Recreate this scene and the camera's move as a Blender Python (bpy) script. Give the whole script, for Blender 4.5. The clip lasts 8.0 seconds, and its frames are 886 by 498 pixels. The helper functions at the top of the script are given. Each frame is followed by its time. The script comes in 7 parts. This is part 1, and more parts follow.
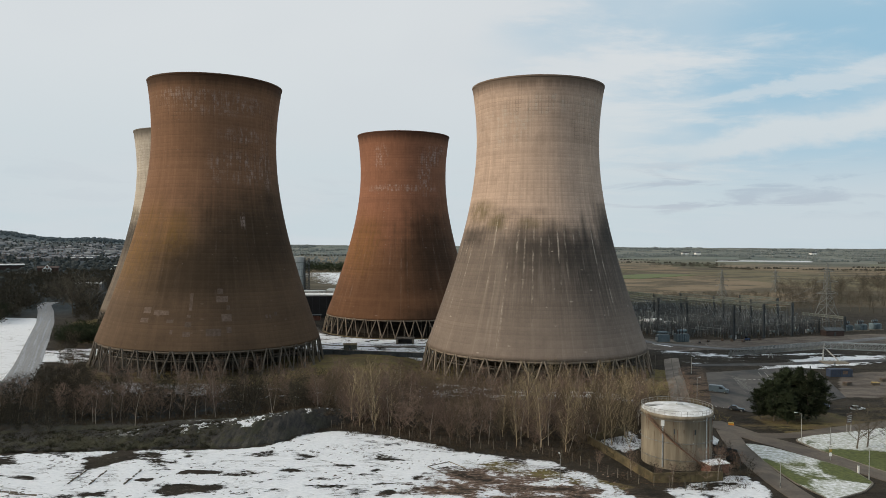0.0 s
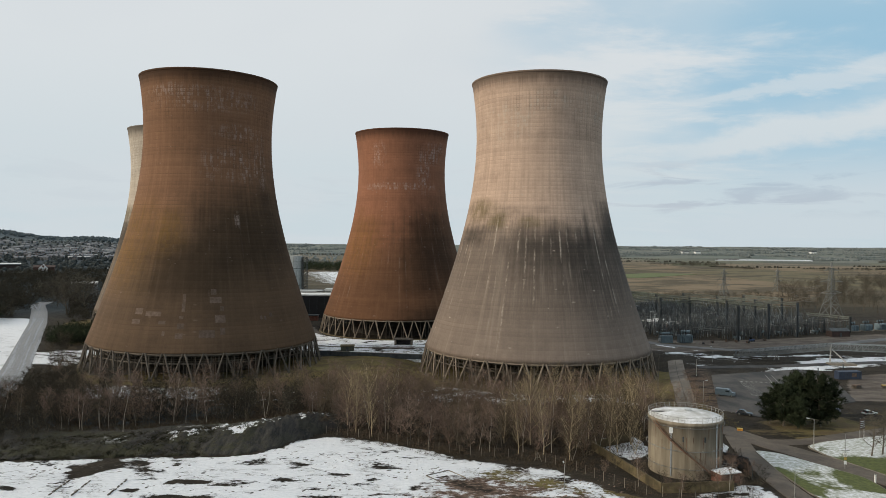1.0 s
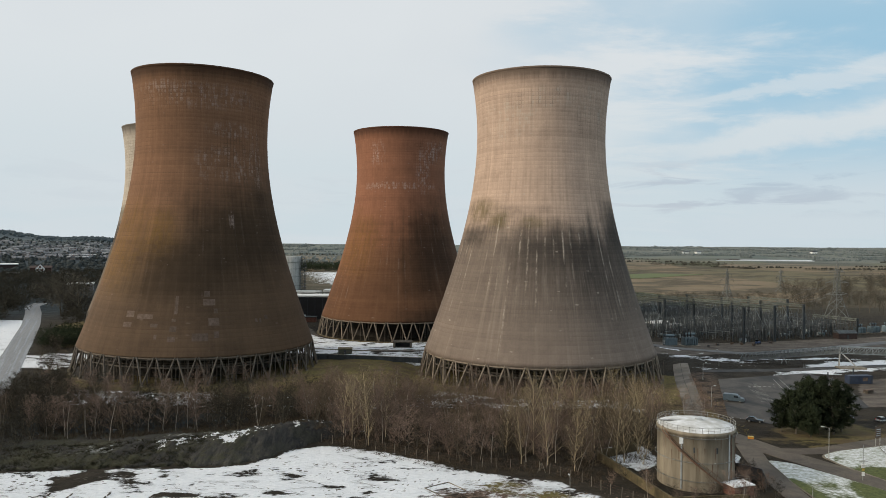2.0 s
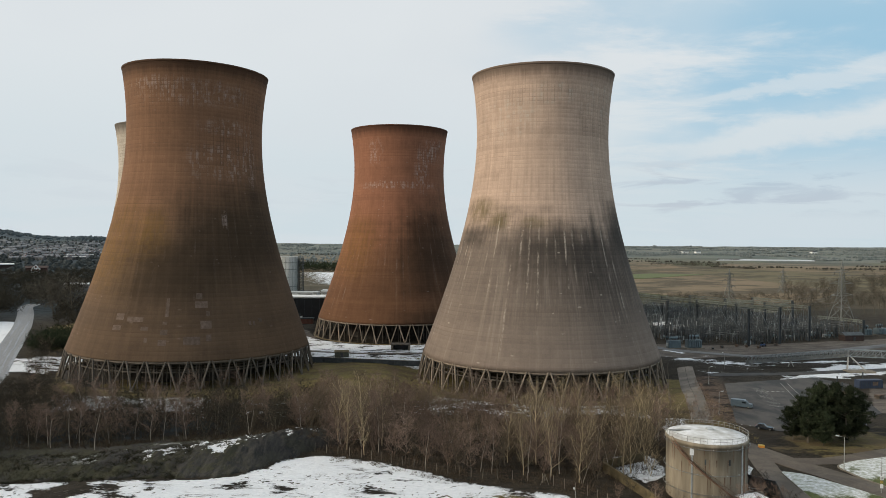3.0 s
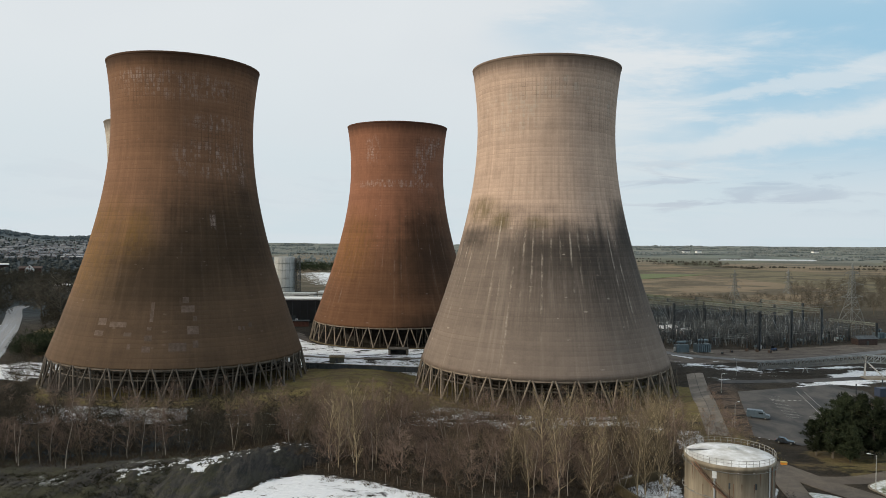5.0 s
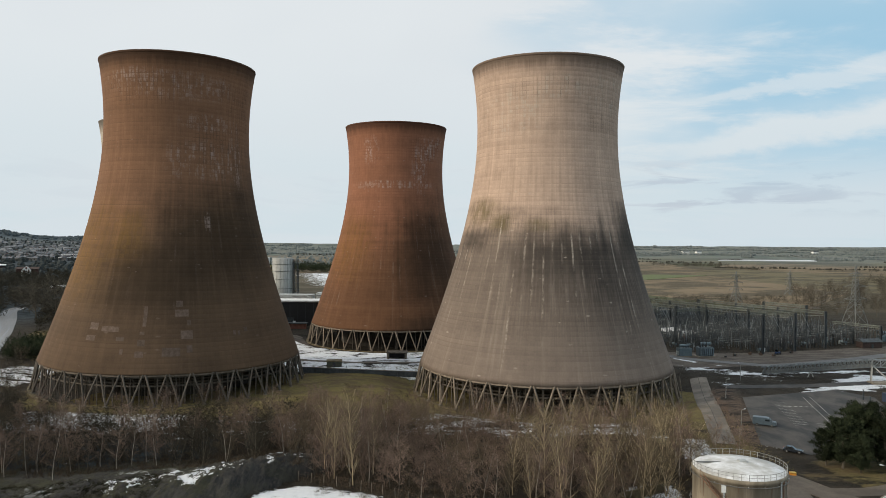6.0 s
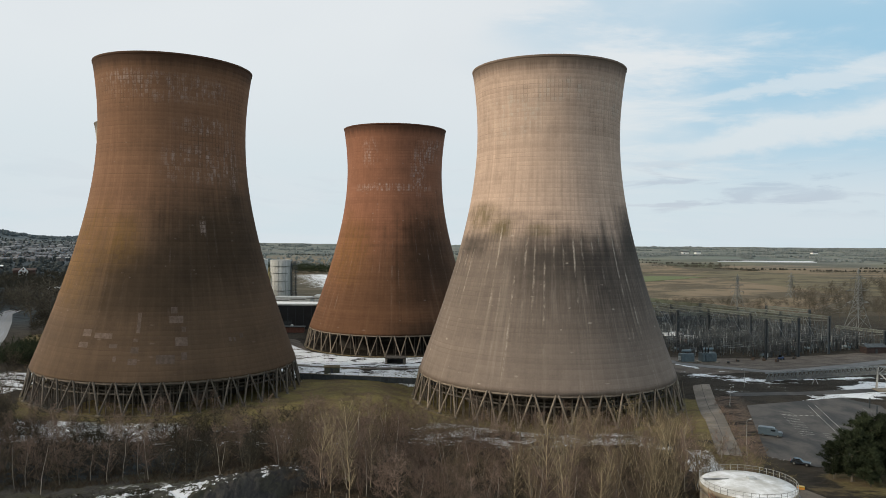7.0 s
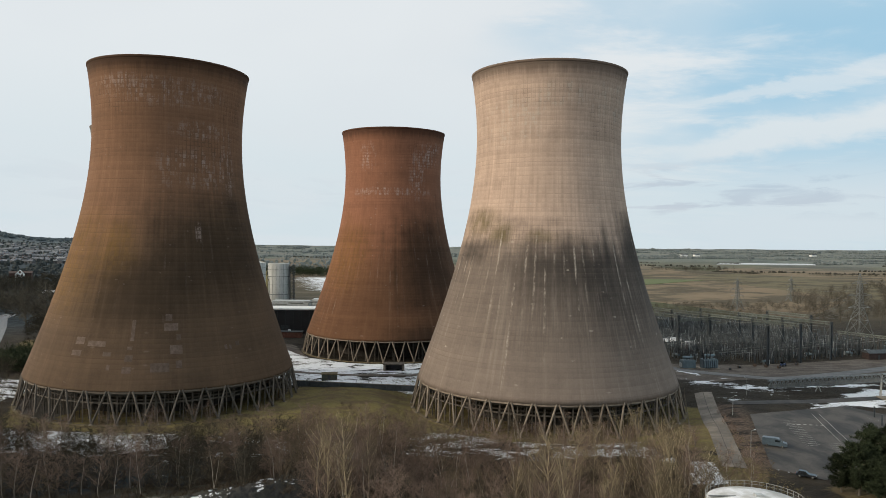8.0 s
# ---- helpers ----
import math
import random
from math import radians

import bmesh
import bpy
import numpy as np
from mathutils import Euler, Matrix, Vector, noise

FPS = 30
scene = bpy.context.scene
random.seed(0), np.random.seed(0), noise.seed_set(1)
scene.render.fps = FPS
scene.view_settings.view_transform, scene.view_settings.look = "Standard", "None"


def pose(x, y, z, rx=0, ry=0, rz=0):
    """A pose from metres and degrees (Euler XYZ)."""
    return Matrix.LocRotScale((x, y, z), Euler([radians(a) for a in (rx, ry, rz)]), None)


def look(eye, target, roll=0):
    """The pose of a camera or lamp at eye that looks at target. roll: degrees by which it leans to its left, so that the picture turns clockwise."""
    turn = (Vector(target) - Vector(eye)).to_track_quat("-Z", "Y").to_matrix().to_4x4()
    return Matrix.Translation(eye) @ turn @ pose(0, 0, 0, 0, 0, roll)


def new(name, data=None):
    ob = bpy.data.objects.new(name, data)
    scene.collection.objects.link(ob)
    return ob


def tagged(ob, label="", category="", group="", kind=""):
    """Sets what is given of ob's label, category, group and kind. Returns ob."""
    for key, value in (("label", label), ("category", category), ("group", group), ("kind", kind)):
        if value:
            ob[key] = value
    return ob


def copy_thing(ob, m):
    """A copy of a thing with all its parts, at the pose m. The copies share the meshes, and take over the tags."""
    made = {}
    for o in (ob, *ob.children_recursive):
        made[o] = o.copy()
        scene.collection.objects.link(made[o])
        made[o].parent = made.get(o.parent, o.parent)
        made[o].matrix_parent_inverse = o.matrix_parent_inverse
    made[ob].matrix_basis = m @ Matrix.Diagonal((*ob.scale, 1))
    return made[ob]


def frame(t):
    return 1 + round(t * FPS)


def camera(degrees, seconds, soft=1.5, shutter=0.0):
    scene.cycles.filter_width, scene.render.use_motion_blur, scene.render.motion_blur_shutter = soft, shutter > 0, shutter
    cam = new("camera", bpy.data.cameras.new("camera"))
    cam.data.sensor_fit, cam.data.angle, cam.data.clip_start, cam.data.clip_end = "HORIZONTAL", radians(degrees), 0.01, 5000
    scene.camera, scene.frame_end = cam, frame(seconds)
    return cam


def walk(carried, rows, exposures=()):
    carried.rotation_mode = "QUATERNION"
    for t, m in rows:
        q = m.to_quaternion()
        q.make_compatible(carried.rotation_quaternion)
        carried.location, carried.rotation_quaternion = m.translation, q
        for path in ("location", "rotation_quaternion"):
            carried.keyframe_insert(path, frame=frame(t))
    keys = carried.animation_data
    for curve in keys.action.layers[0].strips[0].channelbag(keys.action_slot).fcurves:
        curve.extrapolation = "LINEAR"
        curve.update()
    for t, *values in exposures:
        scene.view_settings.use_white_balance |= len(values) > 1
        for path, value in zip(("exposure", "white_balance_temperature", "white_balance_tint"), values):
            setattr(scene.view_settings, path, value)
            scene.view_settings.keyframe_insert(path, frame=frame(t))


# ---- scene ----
cam = camera(62.6, 8.0, soft=0.8)
PATH = [
    (0, (0.30, -0.45, 50.43), (0.261, 1.55, 50.406), 0.5),
    (0.5, (0.26, 2.91, 50.53), (0.222, 4.912, 50.503), 0.5),
    (1, (0.23, 6.27, 50.55), (0.193, 8.269, 50.523), 0.5),
    (1.5, (0.25, 9.74, 50.65), (0.212, 11.737, 50.623), 0.5),
    (3, (0.23, 20.57, 51.12), (0.195, 22.565, 51.092), 0.5),
    (3.5, (0.24, 23.86, 51.26), (0.205, 25.864, 51.231), 0.5),
    (4, (0.25, 27.24, 51.33), (0.215, 29.24, 51.302), 0.5),
    (4.5, (0.28, 30.33, 51.38), (0.245, 32.324, 51.351), 0.5),
    (6, (0.26, 37.94, 52.41), (0.227, 39.934, 52.381), 0.5),
    (6.5, (0.18, 40.15, 53.15), (0.148, 42.145, 53.122), 0.53),
    (7, (0.10, 42.11, 54.10), (0.069, 44.115, 54.071), 0.56),
    (7.5, (0.02, 43.82, 54.97), (-0.010, 45.817, 54.942), 0.58),
    (8, (-0.10, 45.46, 55.57), (-0.127, 47.46, 55.546), 0.6),
]
walk(cam, [(t, look(eye, target, roll)) for t, eye, target, roll in PATH],
     ((0, -0.08), (1.5, -0.03), (3.5, 0.03), (5, 0.05), (8, 0.09)))

# ---- sky and sun: thin bright cloud, clearing towards the east, low soft sun from the west ----
SUN_AZ, SUN_EL = radians(252), radians(24)
world = bpy.data.worlds.new("world")
scene.world = world
world.use_nodes = True


class Nodes:
    """Short hand for building node trees."""

    def __init__(self, tree):
        self.t = tree

    def put(self, kind, *ins, operation="", feature=""):
        n = self.t.nodes.new(kind)
        if operation:
            n.operation = operation
        if feature:
            n.feature = feature
        for i, v in enumerate(ins):
            self.feed(n.inputs[i], v)
        return n

    def feed(self, socket, v):
        if v is None:
            return
        if isinstance(v, bpy.types.NodeSocket):
            self.t.links.new(v, socket)
        elif isinstance(v, tuple) and len(v) == 3 and socket.type == "RGBA":
            socket.default_value = (*v, 1)
        else:
            socket.default_value = v

    def math(self, op, a, b=None, c=None):
        return self.put("ShaderNodeMath", a, b, c, operation=op).outputs[0]

    def mix(self, f, a, b, blend="MIX"):
        n = self.t.nodes.new("ShaderNodeMix")
        n.data_type, n.blend_type = "RGBA", blend
        self.feed(n.inputs[0], f)
        self.feed(n.inputs[6], a)
        self.feed(n.inputs[7], b)
        return n.outputs[2]

    def step(self, v, lo, hi, a=0.0, b=1.0):
        n = self.t.nodes.new("ShaderNodeMapRange")
        n.interpolation_type = "SMOOTHSTEP"
        for i, x in enumerate((v, lo, hi, a, b)):
            self.feed(n.inputs[i], x)
        return n.outputs[0]

    def noise(self, vec, scale, detail=3.0, rough=0.55, distort=0.0):
        n = self.t.nodes.new("ShaderNodeTexNoise")
        self.feed(n.inputs["Vector"], vec)
        n.inputs["Scale"].default_value = scale
        n.inputs["Detail"].default_value = detail
        n.inputs["Roughness"].default_value = rough
        n.inputs["Distortion"].default_value = distort
        return n.outputs[0]

    def xyz(self, x, y, z):
        return self.put("ShaderNodeCombineXYZ", x, y, z).outputs[0]

    def split(self, v):
        return self.put("ShaderNodeSeparateXYZ", v).outputs

    def scaled(self, v, s):
        return self.put("ShaderNodeVectorMath", v, s, operation="MULTIPLY").outputs[0]


w = Nodes(world.node_tree)
sky = w.put("ShaderNodeTexSky")
sky.sky_type, sky.sun_disc, sky.sun_elevation, sky.sun_rotation = "NISHITA", False, SUN_EL, SUN_AZ
way = w.put("ShaderNodeTexCoord").outputs["Generated"]
wx, wy, wz = w.split(way)
up = w.math("MAXIMUM", wz, 0.0)
flat = w.math("ADD", up, 0.16)
deck = w.xyz(w.math("DIVIDE", wx, flat), w.math("DIVIDE", wy, flat), 0.0)
broad = w.noise(deck, 0.62, 4.0, 0.5, 0.2)
wisps = w.noise(w.scaled(deck, (1.0, 1.9, 1.0)), 1.25, 7.0, 0.62, 0.35)
clear = w.math("ADD", w.step(wx, -0.10, 0.50, -0.34, 0.22), w.math("SUBTRACT", w.math("MULTIPLY", broad, 1.1), 0.42))
clear = w.math("SUBTRACT", clear, w.math("MULTIPLY", w.step(wisps, 0.42, 0.72), 0.26))
clear = w.math("MULTIPLY", w.step(clear, -0.10, 0.30), w.step(wz, 0.04, 0.16, 0.12, 0.97))
side = w.math("DIVIDE", wx, w.math("MAXIMUM", wy, 0.2))
warp = w.math("MULTIPLY", w.math("SUBTRACT", w.noise(w.scaled(way, (3.0, 3.0, 9.0)), 1.6, 7.0, 0.60, 0.3), 0.5), 0.11)
for base, rise, thick, much in ((0.078, 0.125, 0.034, 0.95), (0.155, 0.09, 0.016, 0.6)):
    lane = w.math("ABSOLUTE", w.math("SUBTRACT", w.math("ADD", wz, warp), w.math("ADD", base, w.math("MULTIPLY", side, rise))))
    puff = w.math("MULTIPLY", w.step(lane, thick, thick * 0.25), w.step(side, 0.20, 0.36))
    clear = w.math("MULTIPLY", clear, w.math("SUBTRACT", 1.0, w.math("MULTIPLY", puff, much)))
clear = w.math("MULTIPLY", clear, w.step(wz, 0.40, 0.24, 0.4, 1.0))
low = w.step(wz, 0.0, 0.30)
veil = w.mix(low, (6.1, 6.98, 7.42), (7.25, 7.65, 7.9))
veil = w.mix(w.math("MULTIPLY", w.step(broad, 0.42, 0.62), 0.5), veil, (6.7, 7.15, 7.5))
band = w.noise(w.scaled(way, (9.5, 9.5, 52.0)), 1.0, 6.0, 0.55, 0.5)
grey = w.math("MULTIPLY", w.step(band, 0.50, 0.63), w.math("MULTIPLY", w.step(wz, 0.025, 0.05), w.math("MULTIPLY", w.step(wz, 0.12, 0.075), w.step(side, 0.10, 0.30, 0.15, 1.0))))
veil = w.mix(w.math("MULTIPLY", grey, 0.75), veil, (4.9, 5.4, 6.1))
blue = w.mix(0.8, w.scaled(sky.outputs[0], (0.55, 0.55, 0.55)), (3.8, 6.35, 8.15))
colour = w.mix(clear, veil, blue)
glow = w.math("MAXIMUM", w.put("ShaderNodeVectorMath", way, (math.sin(SUN_AZ) * math.cos(SUN_EL), math.cos(SUN_AZ) * math.cos(SUN_EL), math.sin(SUN_EL)),
                               operation="DOT_PRODUCT").outputs["Value"], 0.0)
colour = w.mix(w.math("POWER", glow, 5.0), colour, (13.0, 12.2, 10.8))
back = world.node_tree.nodes["Background"]
w.feed(back.inputs[0], colour)
back.inputs[1].default_value = 0.1

sun = new("sun", bpy.data.lights.new("sun", "SUN"))
sun.data.energy, sun.data.angle, sun.data.color = 2.4, radians(11), (1.0, 0.88, 0.70)
sun.matrix_world = look((math.sin(SUN_AZ) * math.cos(SUN_EL), math.cos(SUN_AZ) * math.cos(SUN_EL), math.sin(SUN_EL)), (0, 0, 0))


# ---- materials ----
def material(name):
    m = bpy.data.materials.new(name)
    m.use_nodes = True
    n = Nodes(m.node_tree)
    return m, n, m.node_tree.nodes["Principled BSDF"]


def surface(name, a, b, scale=1.0, rough=0.85, metal=0.0, grain=8.0, bump=0.3, stretch=(1, 1, 1), vary=0.25):
    """A worn two-tone surface: stains at one scale, grain at another, and a little difference from piece to piece."""
    m, n, p = material(name)
    at = n.scaled(n.put("ShaderNodeTexCoord").outputs["Object"], stretch)
    one = n.noise(at, scale, 4.0, 0.6)
    two = n.noise(at, scale * grain, 3.0, 0.6)
    c = n.mix(n.step(one, 0.3, 0.7), a, b)
    c = n.mix(n.math("MULTIPLY", n.step(two, 0.35, 0.7), 0.35), c, tuple(v * 0.6 for v in a))
    r = n.put("ShaderNodeObjectInfo").outputs["Random"]
    tone = n.step(r, 0.0, 1.0, 1.0 - vary, 1.0 + vary)
    c = n.mix(1.0, c, n.xyz(tone, tone, tone), "MULTIPLY")
    n.feed(p.inputs["Base Color"], c)
    p.inputs["Roughness"].default_value, p.inputs["Metallic"].default_value = rough, metal
    if bump:
        b = n.put("ShaderNodeBump")
        b.inputs["Strength"].default_value, b.inputs["Distance"].default_value = bump, 0.05
        n.feed(b.inputs["Height"], two)
        n.feed(p.inputs["Normal"], b.outputs[0])
    return m


def shell_material(name, top, low, dark, moss, pale, seed, edge_z, edge_soft, tilt, depth, belt_amount, threads, grids, limes, darks, warms):
    """Weathered cast concrete: shutter lifts and bays, run-off streaks, a dark belt, lime bloom and blackened joints.
    The last four lists are patches (bearing, half width, height, half height) of black joints, lime, darker tone and
    ochre."""
    m, n, p = material(name)
    at = n.put("ShaderNodeTexCoord").outputs["Object"]
    x, y, z = n.split(at)
    turn = n.math("ARCTAN2", y, x)
    bays = n.math("MULTIPLY", turn, 128 / math.tau)
    lifts = n.math("DIVIDE", n.math("SUBTRACT", z, 10.0), 1.486)
    cloth = n.xyz(n.math("MULTIPLY", n.math("COSINE", turn), 30), n.math("MULTIPLY", n.math("SINE", turn), 30), n.math("ADD", z, seed * 40))
    streaks = n.noise(n.scaled(cloth, (1.0, 1.0, 0.03)), 0.55, 5.0, 0.65)
    fine = n.noise(n.scaled(cloth, (1.0, 1.0, 0.045)), 1.9, 4.0, 0.65)
    clouds = n.noise(n.scaled(cloth, (1.0, 1.0, 0.55)), 0.045, 4.0, 0.55, 0.3)
    patches = n.noise(cloth, 0.13, 6.0, 0.62)
    levels = n.noise(n.scaled(cloth, (0.05, 0.05, 1.0)), 0.42, 3.0, 0.6)
    bands = n.noise(n.scaled(cloth, (0.03, 0.03, 1.0)), 0.11, 4.0, 0.6)
    grain = n.noise(at, 1.7, 6.0, 0.72)
    broken = n.noise(n.scaled(cloth, (1.0, 1.0, 0.25)), 0.6, 5.0, 0.7)
    cell = n.xyz(n.math("FLOOR", bays), n.math("FLOOR", lifts), seed)
    each = n.put("ShaderNodeTexWhiteNoise", cell).outputs[0]
    ring = n.put("ShaderNodeTexWhiteNoise", n.xyz(seed, n.math("FLOOR", lifts), 3.0)).outputs[0]
    ragged = n.math("ADD", n.math("SUBTRACT", patches, 0.5), n.math("MULTIPLY", n.math("SUBTRACT", streaks, 0.5), 0.8))

    def blobs(spots, inner=0.35, rough=0.5):
        total = None
        for bearing, half, height, tall in spots:
            a = n.math("DIVIDE", n.math("ABSOLUTE", n.math("SUBTRACT", turn, radians(bearing))), radians(half))
            h = n.math("DIVIDE", n.math("ABSOLUTE", n.math("SUBTRACT", z, height)), tall)
            far_ = n.math("ADD", n.math("SQRT", n.math("ADD", n.math("POWER", a, 2.6), n.math("POWER", h, 2.6))), n.math("MULTIPLY", ragged, rough))
            k = n.step(far_, 1.0, inner)
            total = k if total is None else n.math("MAXIMUM", total, k)
        return total
    # the darker lower part, sooty on the pale tower, with an upper edge that runs down in streaks
    lane = n.math("FRACT", n.math("MULTIPLY", bays, 0.5))
    lane_id = n.math("FLOOR", n.math("MULTIPLY", bays, 0.5))
    lane_each = n.put("ShaderNodeTexWhiteNoise", n.xyz(lane_id, seed, 5.0)).outputs[0]
    lane_also = n.put("ShaderNodeTexWhiteNoise", n.xyz(lane_id, seed, 9.0)).outputs[0]
    edge = n.math("SUBTRACT", z, n.math("MULTIPLY", n.math("ADD", turn, 1.35), tilt))
    for v, k in ((lane_each, 4.0), (clouds, 20.0), (fine, 13.0), (streaks, 15.0), (levels, 8.0), (patches, 12.0)):
        edge = n.math("ADD", edge, n.math("MULTIPLY", n.math("SUBTRACT", v, 0.5), k * (0.5 + 0.5 * threads)))
    below = n.step(edge, edge_z + edge_soft, edge_z - edge_soft)
    c = n.mix(below, top, low)
    dark_belt = n.math("MULTIPLY", n.step(edge, edge_z + edge_soft * 0.8, edge_z - edge_soft), n.step(edge, edge_z - depth, edge_z - depth * 0.35))
    dark_belt = n.math("MULTIPLY", dark_belt, n.step(fine, 0.30, 0.62, 0.45, 1.0))
    dark_belt = n.math("MULTIPLY", dark_belt, n.step(turn, -2.4, -1.0, 0.0 if tilt else 0.35, 1.0))
    c = n.mix(n.math("MULTIPLY", dark_belt, belt_amount), c, dark)
    c = n.mix(n.math("MULTIPLY", n.math("MULTIPLY", blobs(warms, 0.0, 0.7), n.math("MULTIPLY", n.step(each, 0.1, 0.8, 0.6, 1.0), n.step(broken, 0.3, 0.6, 0.45, 1.0))), 0.75), c, moss)
    # broad patches of darker tone
    c = n.mix(n.math("MULTIPLY", blobs(darks, 0.0, 0.6), 0.85), c, tuple(v * 0.85 for v in dark))
    # tone of the rings, the single bays and the streaks
    tone = n.math("ADD", n.math("MULTIPLY", n.math("SUBTRACT", each, 0.5), 0.07), n.math("MULTIPLY", n.math("SUBTRACT", ring, 0.5), 0.09))
    for v, k in ((streaks, 0.58), (patches, 0.60), (grain, 0.42), (levels, 0.26), (fine, 0.24), (bands, 0.36)):
        tone = n.math("ADD", tone, n.math("MULTIPLY", n.math("SUBTRACT", v, 0.5), k))
    tone = n.math("ADD", tone, 1.0)
    c = n.mix(1.0, c, n.xyz(tone, tone, tone), "MULTIPLY")
    # blackened joints
    fb, fl = n.math("FRACT", bays), n.math("FRACT", lifts)
    upright = n.math("ADD", n.math("LESS_THAN", fb, 0.08), n.math("GREATER_THAN", fb, 0.93))
    level = n.math("ADD", n.math("LESS_THAN", fl, 0.08), n.math("GREATER_THAN", fl, 0.93))
    grid = n.math("MULTIPLY", blobs(grids), n.step(broken, 0.34, 0.60))
    drip = n.math("MULTIPLY", n.math("MULTIPLY", n.step(n.math("ABSOLUTE", n.math("SUBTRACT", lane, 0.5)), 0.22, 0.05), n.step(streaks, 0.42, 0.58)), n.math("MULTIPLY", n.step(z, 58.0, 68.0), n.step(n.math("ADD", z, n.math("MULTIPLY", lane_each, 12.0)), 93.0, 78.0)))
    joints = n.math("MAXIMUM", n.math("MULTIPLY", n.math("MAXIMUM", upright, level), n.math("MULTIPLY", grid, 0.60)), n.math("MULTIPLY", level, n.step(n.math("ADD", levels, n.math("MULTIPLY", patches, 0.5)), 0.66, 0.95, 0.02, 0.42)))
    joints = n.math("MAXIMUM", joints, n.math("MULTIPLY", upright, n.step(n.math("ADD", streaks, n.math("MULTIPLY", patches, 0.5)), 0.70, 0.95, 0.0, 0.30)))
    joints = n.math("MAXIMUM", joints, n.math("MULTIPLY", drip, 0.10 + 0.22 * threads))
    joints = n.math("MULTIPLY", joints, n.step(grain, 0.3, 0.6, 0.3, 1.0))
    c = n.mix(joints, c, tuple(v * 0.24 for v in top))
    # lime bloom, broken off at the joints and thinned by the weather
    lime = n.math("MULTIPLY", blobs(limes, 0.3, 0.7), n.step(n.math("ADD", n.math("MULTIPLY", each, 0.10), n.math("ADD", n.math("MULTIPLY", broken, 0.75), n.math("MULTIPLY", grain, 0.35))), 0.56, 0.74))
    lime = n.math("MULTIPLY", lime, n.math("SUBTRACT", 1.0, n.math("MULTIPLY", n.math("MAXIMUM", upright, level), 0.85)))
    c = n.mix(n.math("MULTIPLY", lime, 0.62), c, pale)
    # pale threads of lime that trickle down from the cold joints, and broad washed lanes
    wash = n.math("MULTIPLY", n.step(streaks, 0.53, 0.70), n.step(edge, edge_z - 4, edge_z - 26))
    c = n.mix(n.math("MULTIPLY", wash, 0.13 * threads), c, pale)
    off = n.math("ABSOLUTE", n.math("SUBTRACT", lane, n.math("ADD", 0.3, n.math("MULTIPLY", lane_each, 0.4))))
    thread = n.math("MULTIPLY", n.step(off, 0.15, 0.04), n.math("MULTIPLY", n.step(edge, edge_z + 4, edge_z - 3), n.step(n.math("SUBTRACT", edge, n.math("MULTIPLY", lane_also, 30.0)), edge_z - 52, edge_z - 24)))
    thread = n.math("MULTIPLY", thread, n.math("MULTIPLY", n.step(broken, 0.44, 0.66), n.step(grain, 0.36, 0.62, 0.25, 1.0)))
    c = n.mix(n.math("MULTIPLY", thread, n.math("MULTIPLY", n.step(lane_each, 0.10, 0.6), threads)), c, pale)
    # small spalled flecks
    spots = n.put("ShaderNodeTexVoronoi")
    n.feed(spots.inputs["Vector"], n.scaled(cloth, (1.0, 1.0, 1.7)))
    spots.inputs["Scale"].default_value = 0.42
    rare = n.split(spots.outputs["Color"])
    fleck = n.math("MULTIPLY", n.math("GREATER_THAN", rare[0], 0.90), n.step(n.math("ADD", spots.outputs["Distance"], n.math("MULTIPLY", n.math("SUBTRACT", grain, 0.5), 0.7)), n.step(rare[1], 0.0, 1.0, 0.10, 0.34), 0.05))
    c = n.mix(n.math("MULTIPLY", fleck, 0.12 + 0.45 * threads), c, pale)
    # a smoke-darkened collar under the lip
    collar = n.step(n.math("ADD", z, n.math("MULTIPLY", n.math("SUBTRACT", streaks, 0.5), 6.0)), 107.5, 113.0)
    c = n.mix(n.math("MULTIPLY", collar, 0.86), c, tuple(v * 0.24 for v in top))
    n.feed(p.inputs["Base Color"], c)
    p.inputs["Roughness"].default_value = 0.93
    p.inputs["Specular IOR Level"].default_value = 0.2
    b = n.put("ShaderNodeBump")
    b.inputs["Strength"].default_value, b.inputs["Distance"].default_value = 0.5, 0.10
    n.feed(b.inputs["Height"], grain)
    n.feed(p.inputs["Normal"], b.outputs[0])
    return m


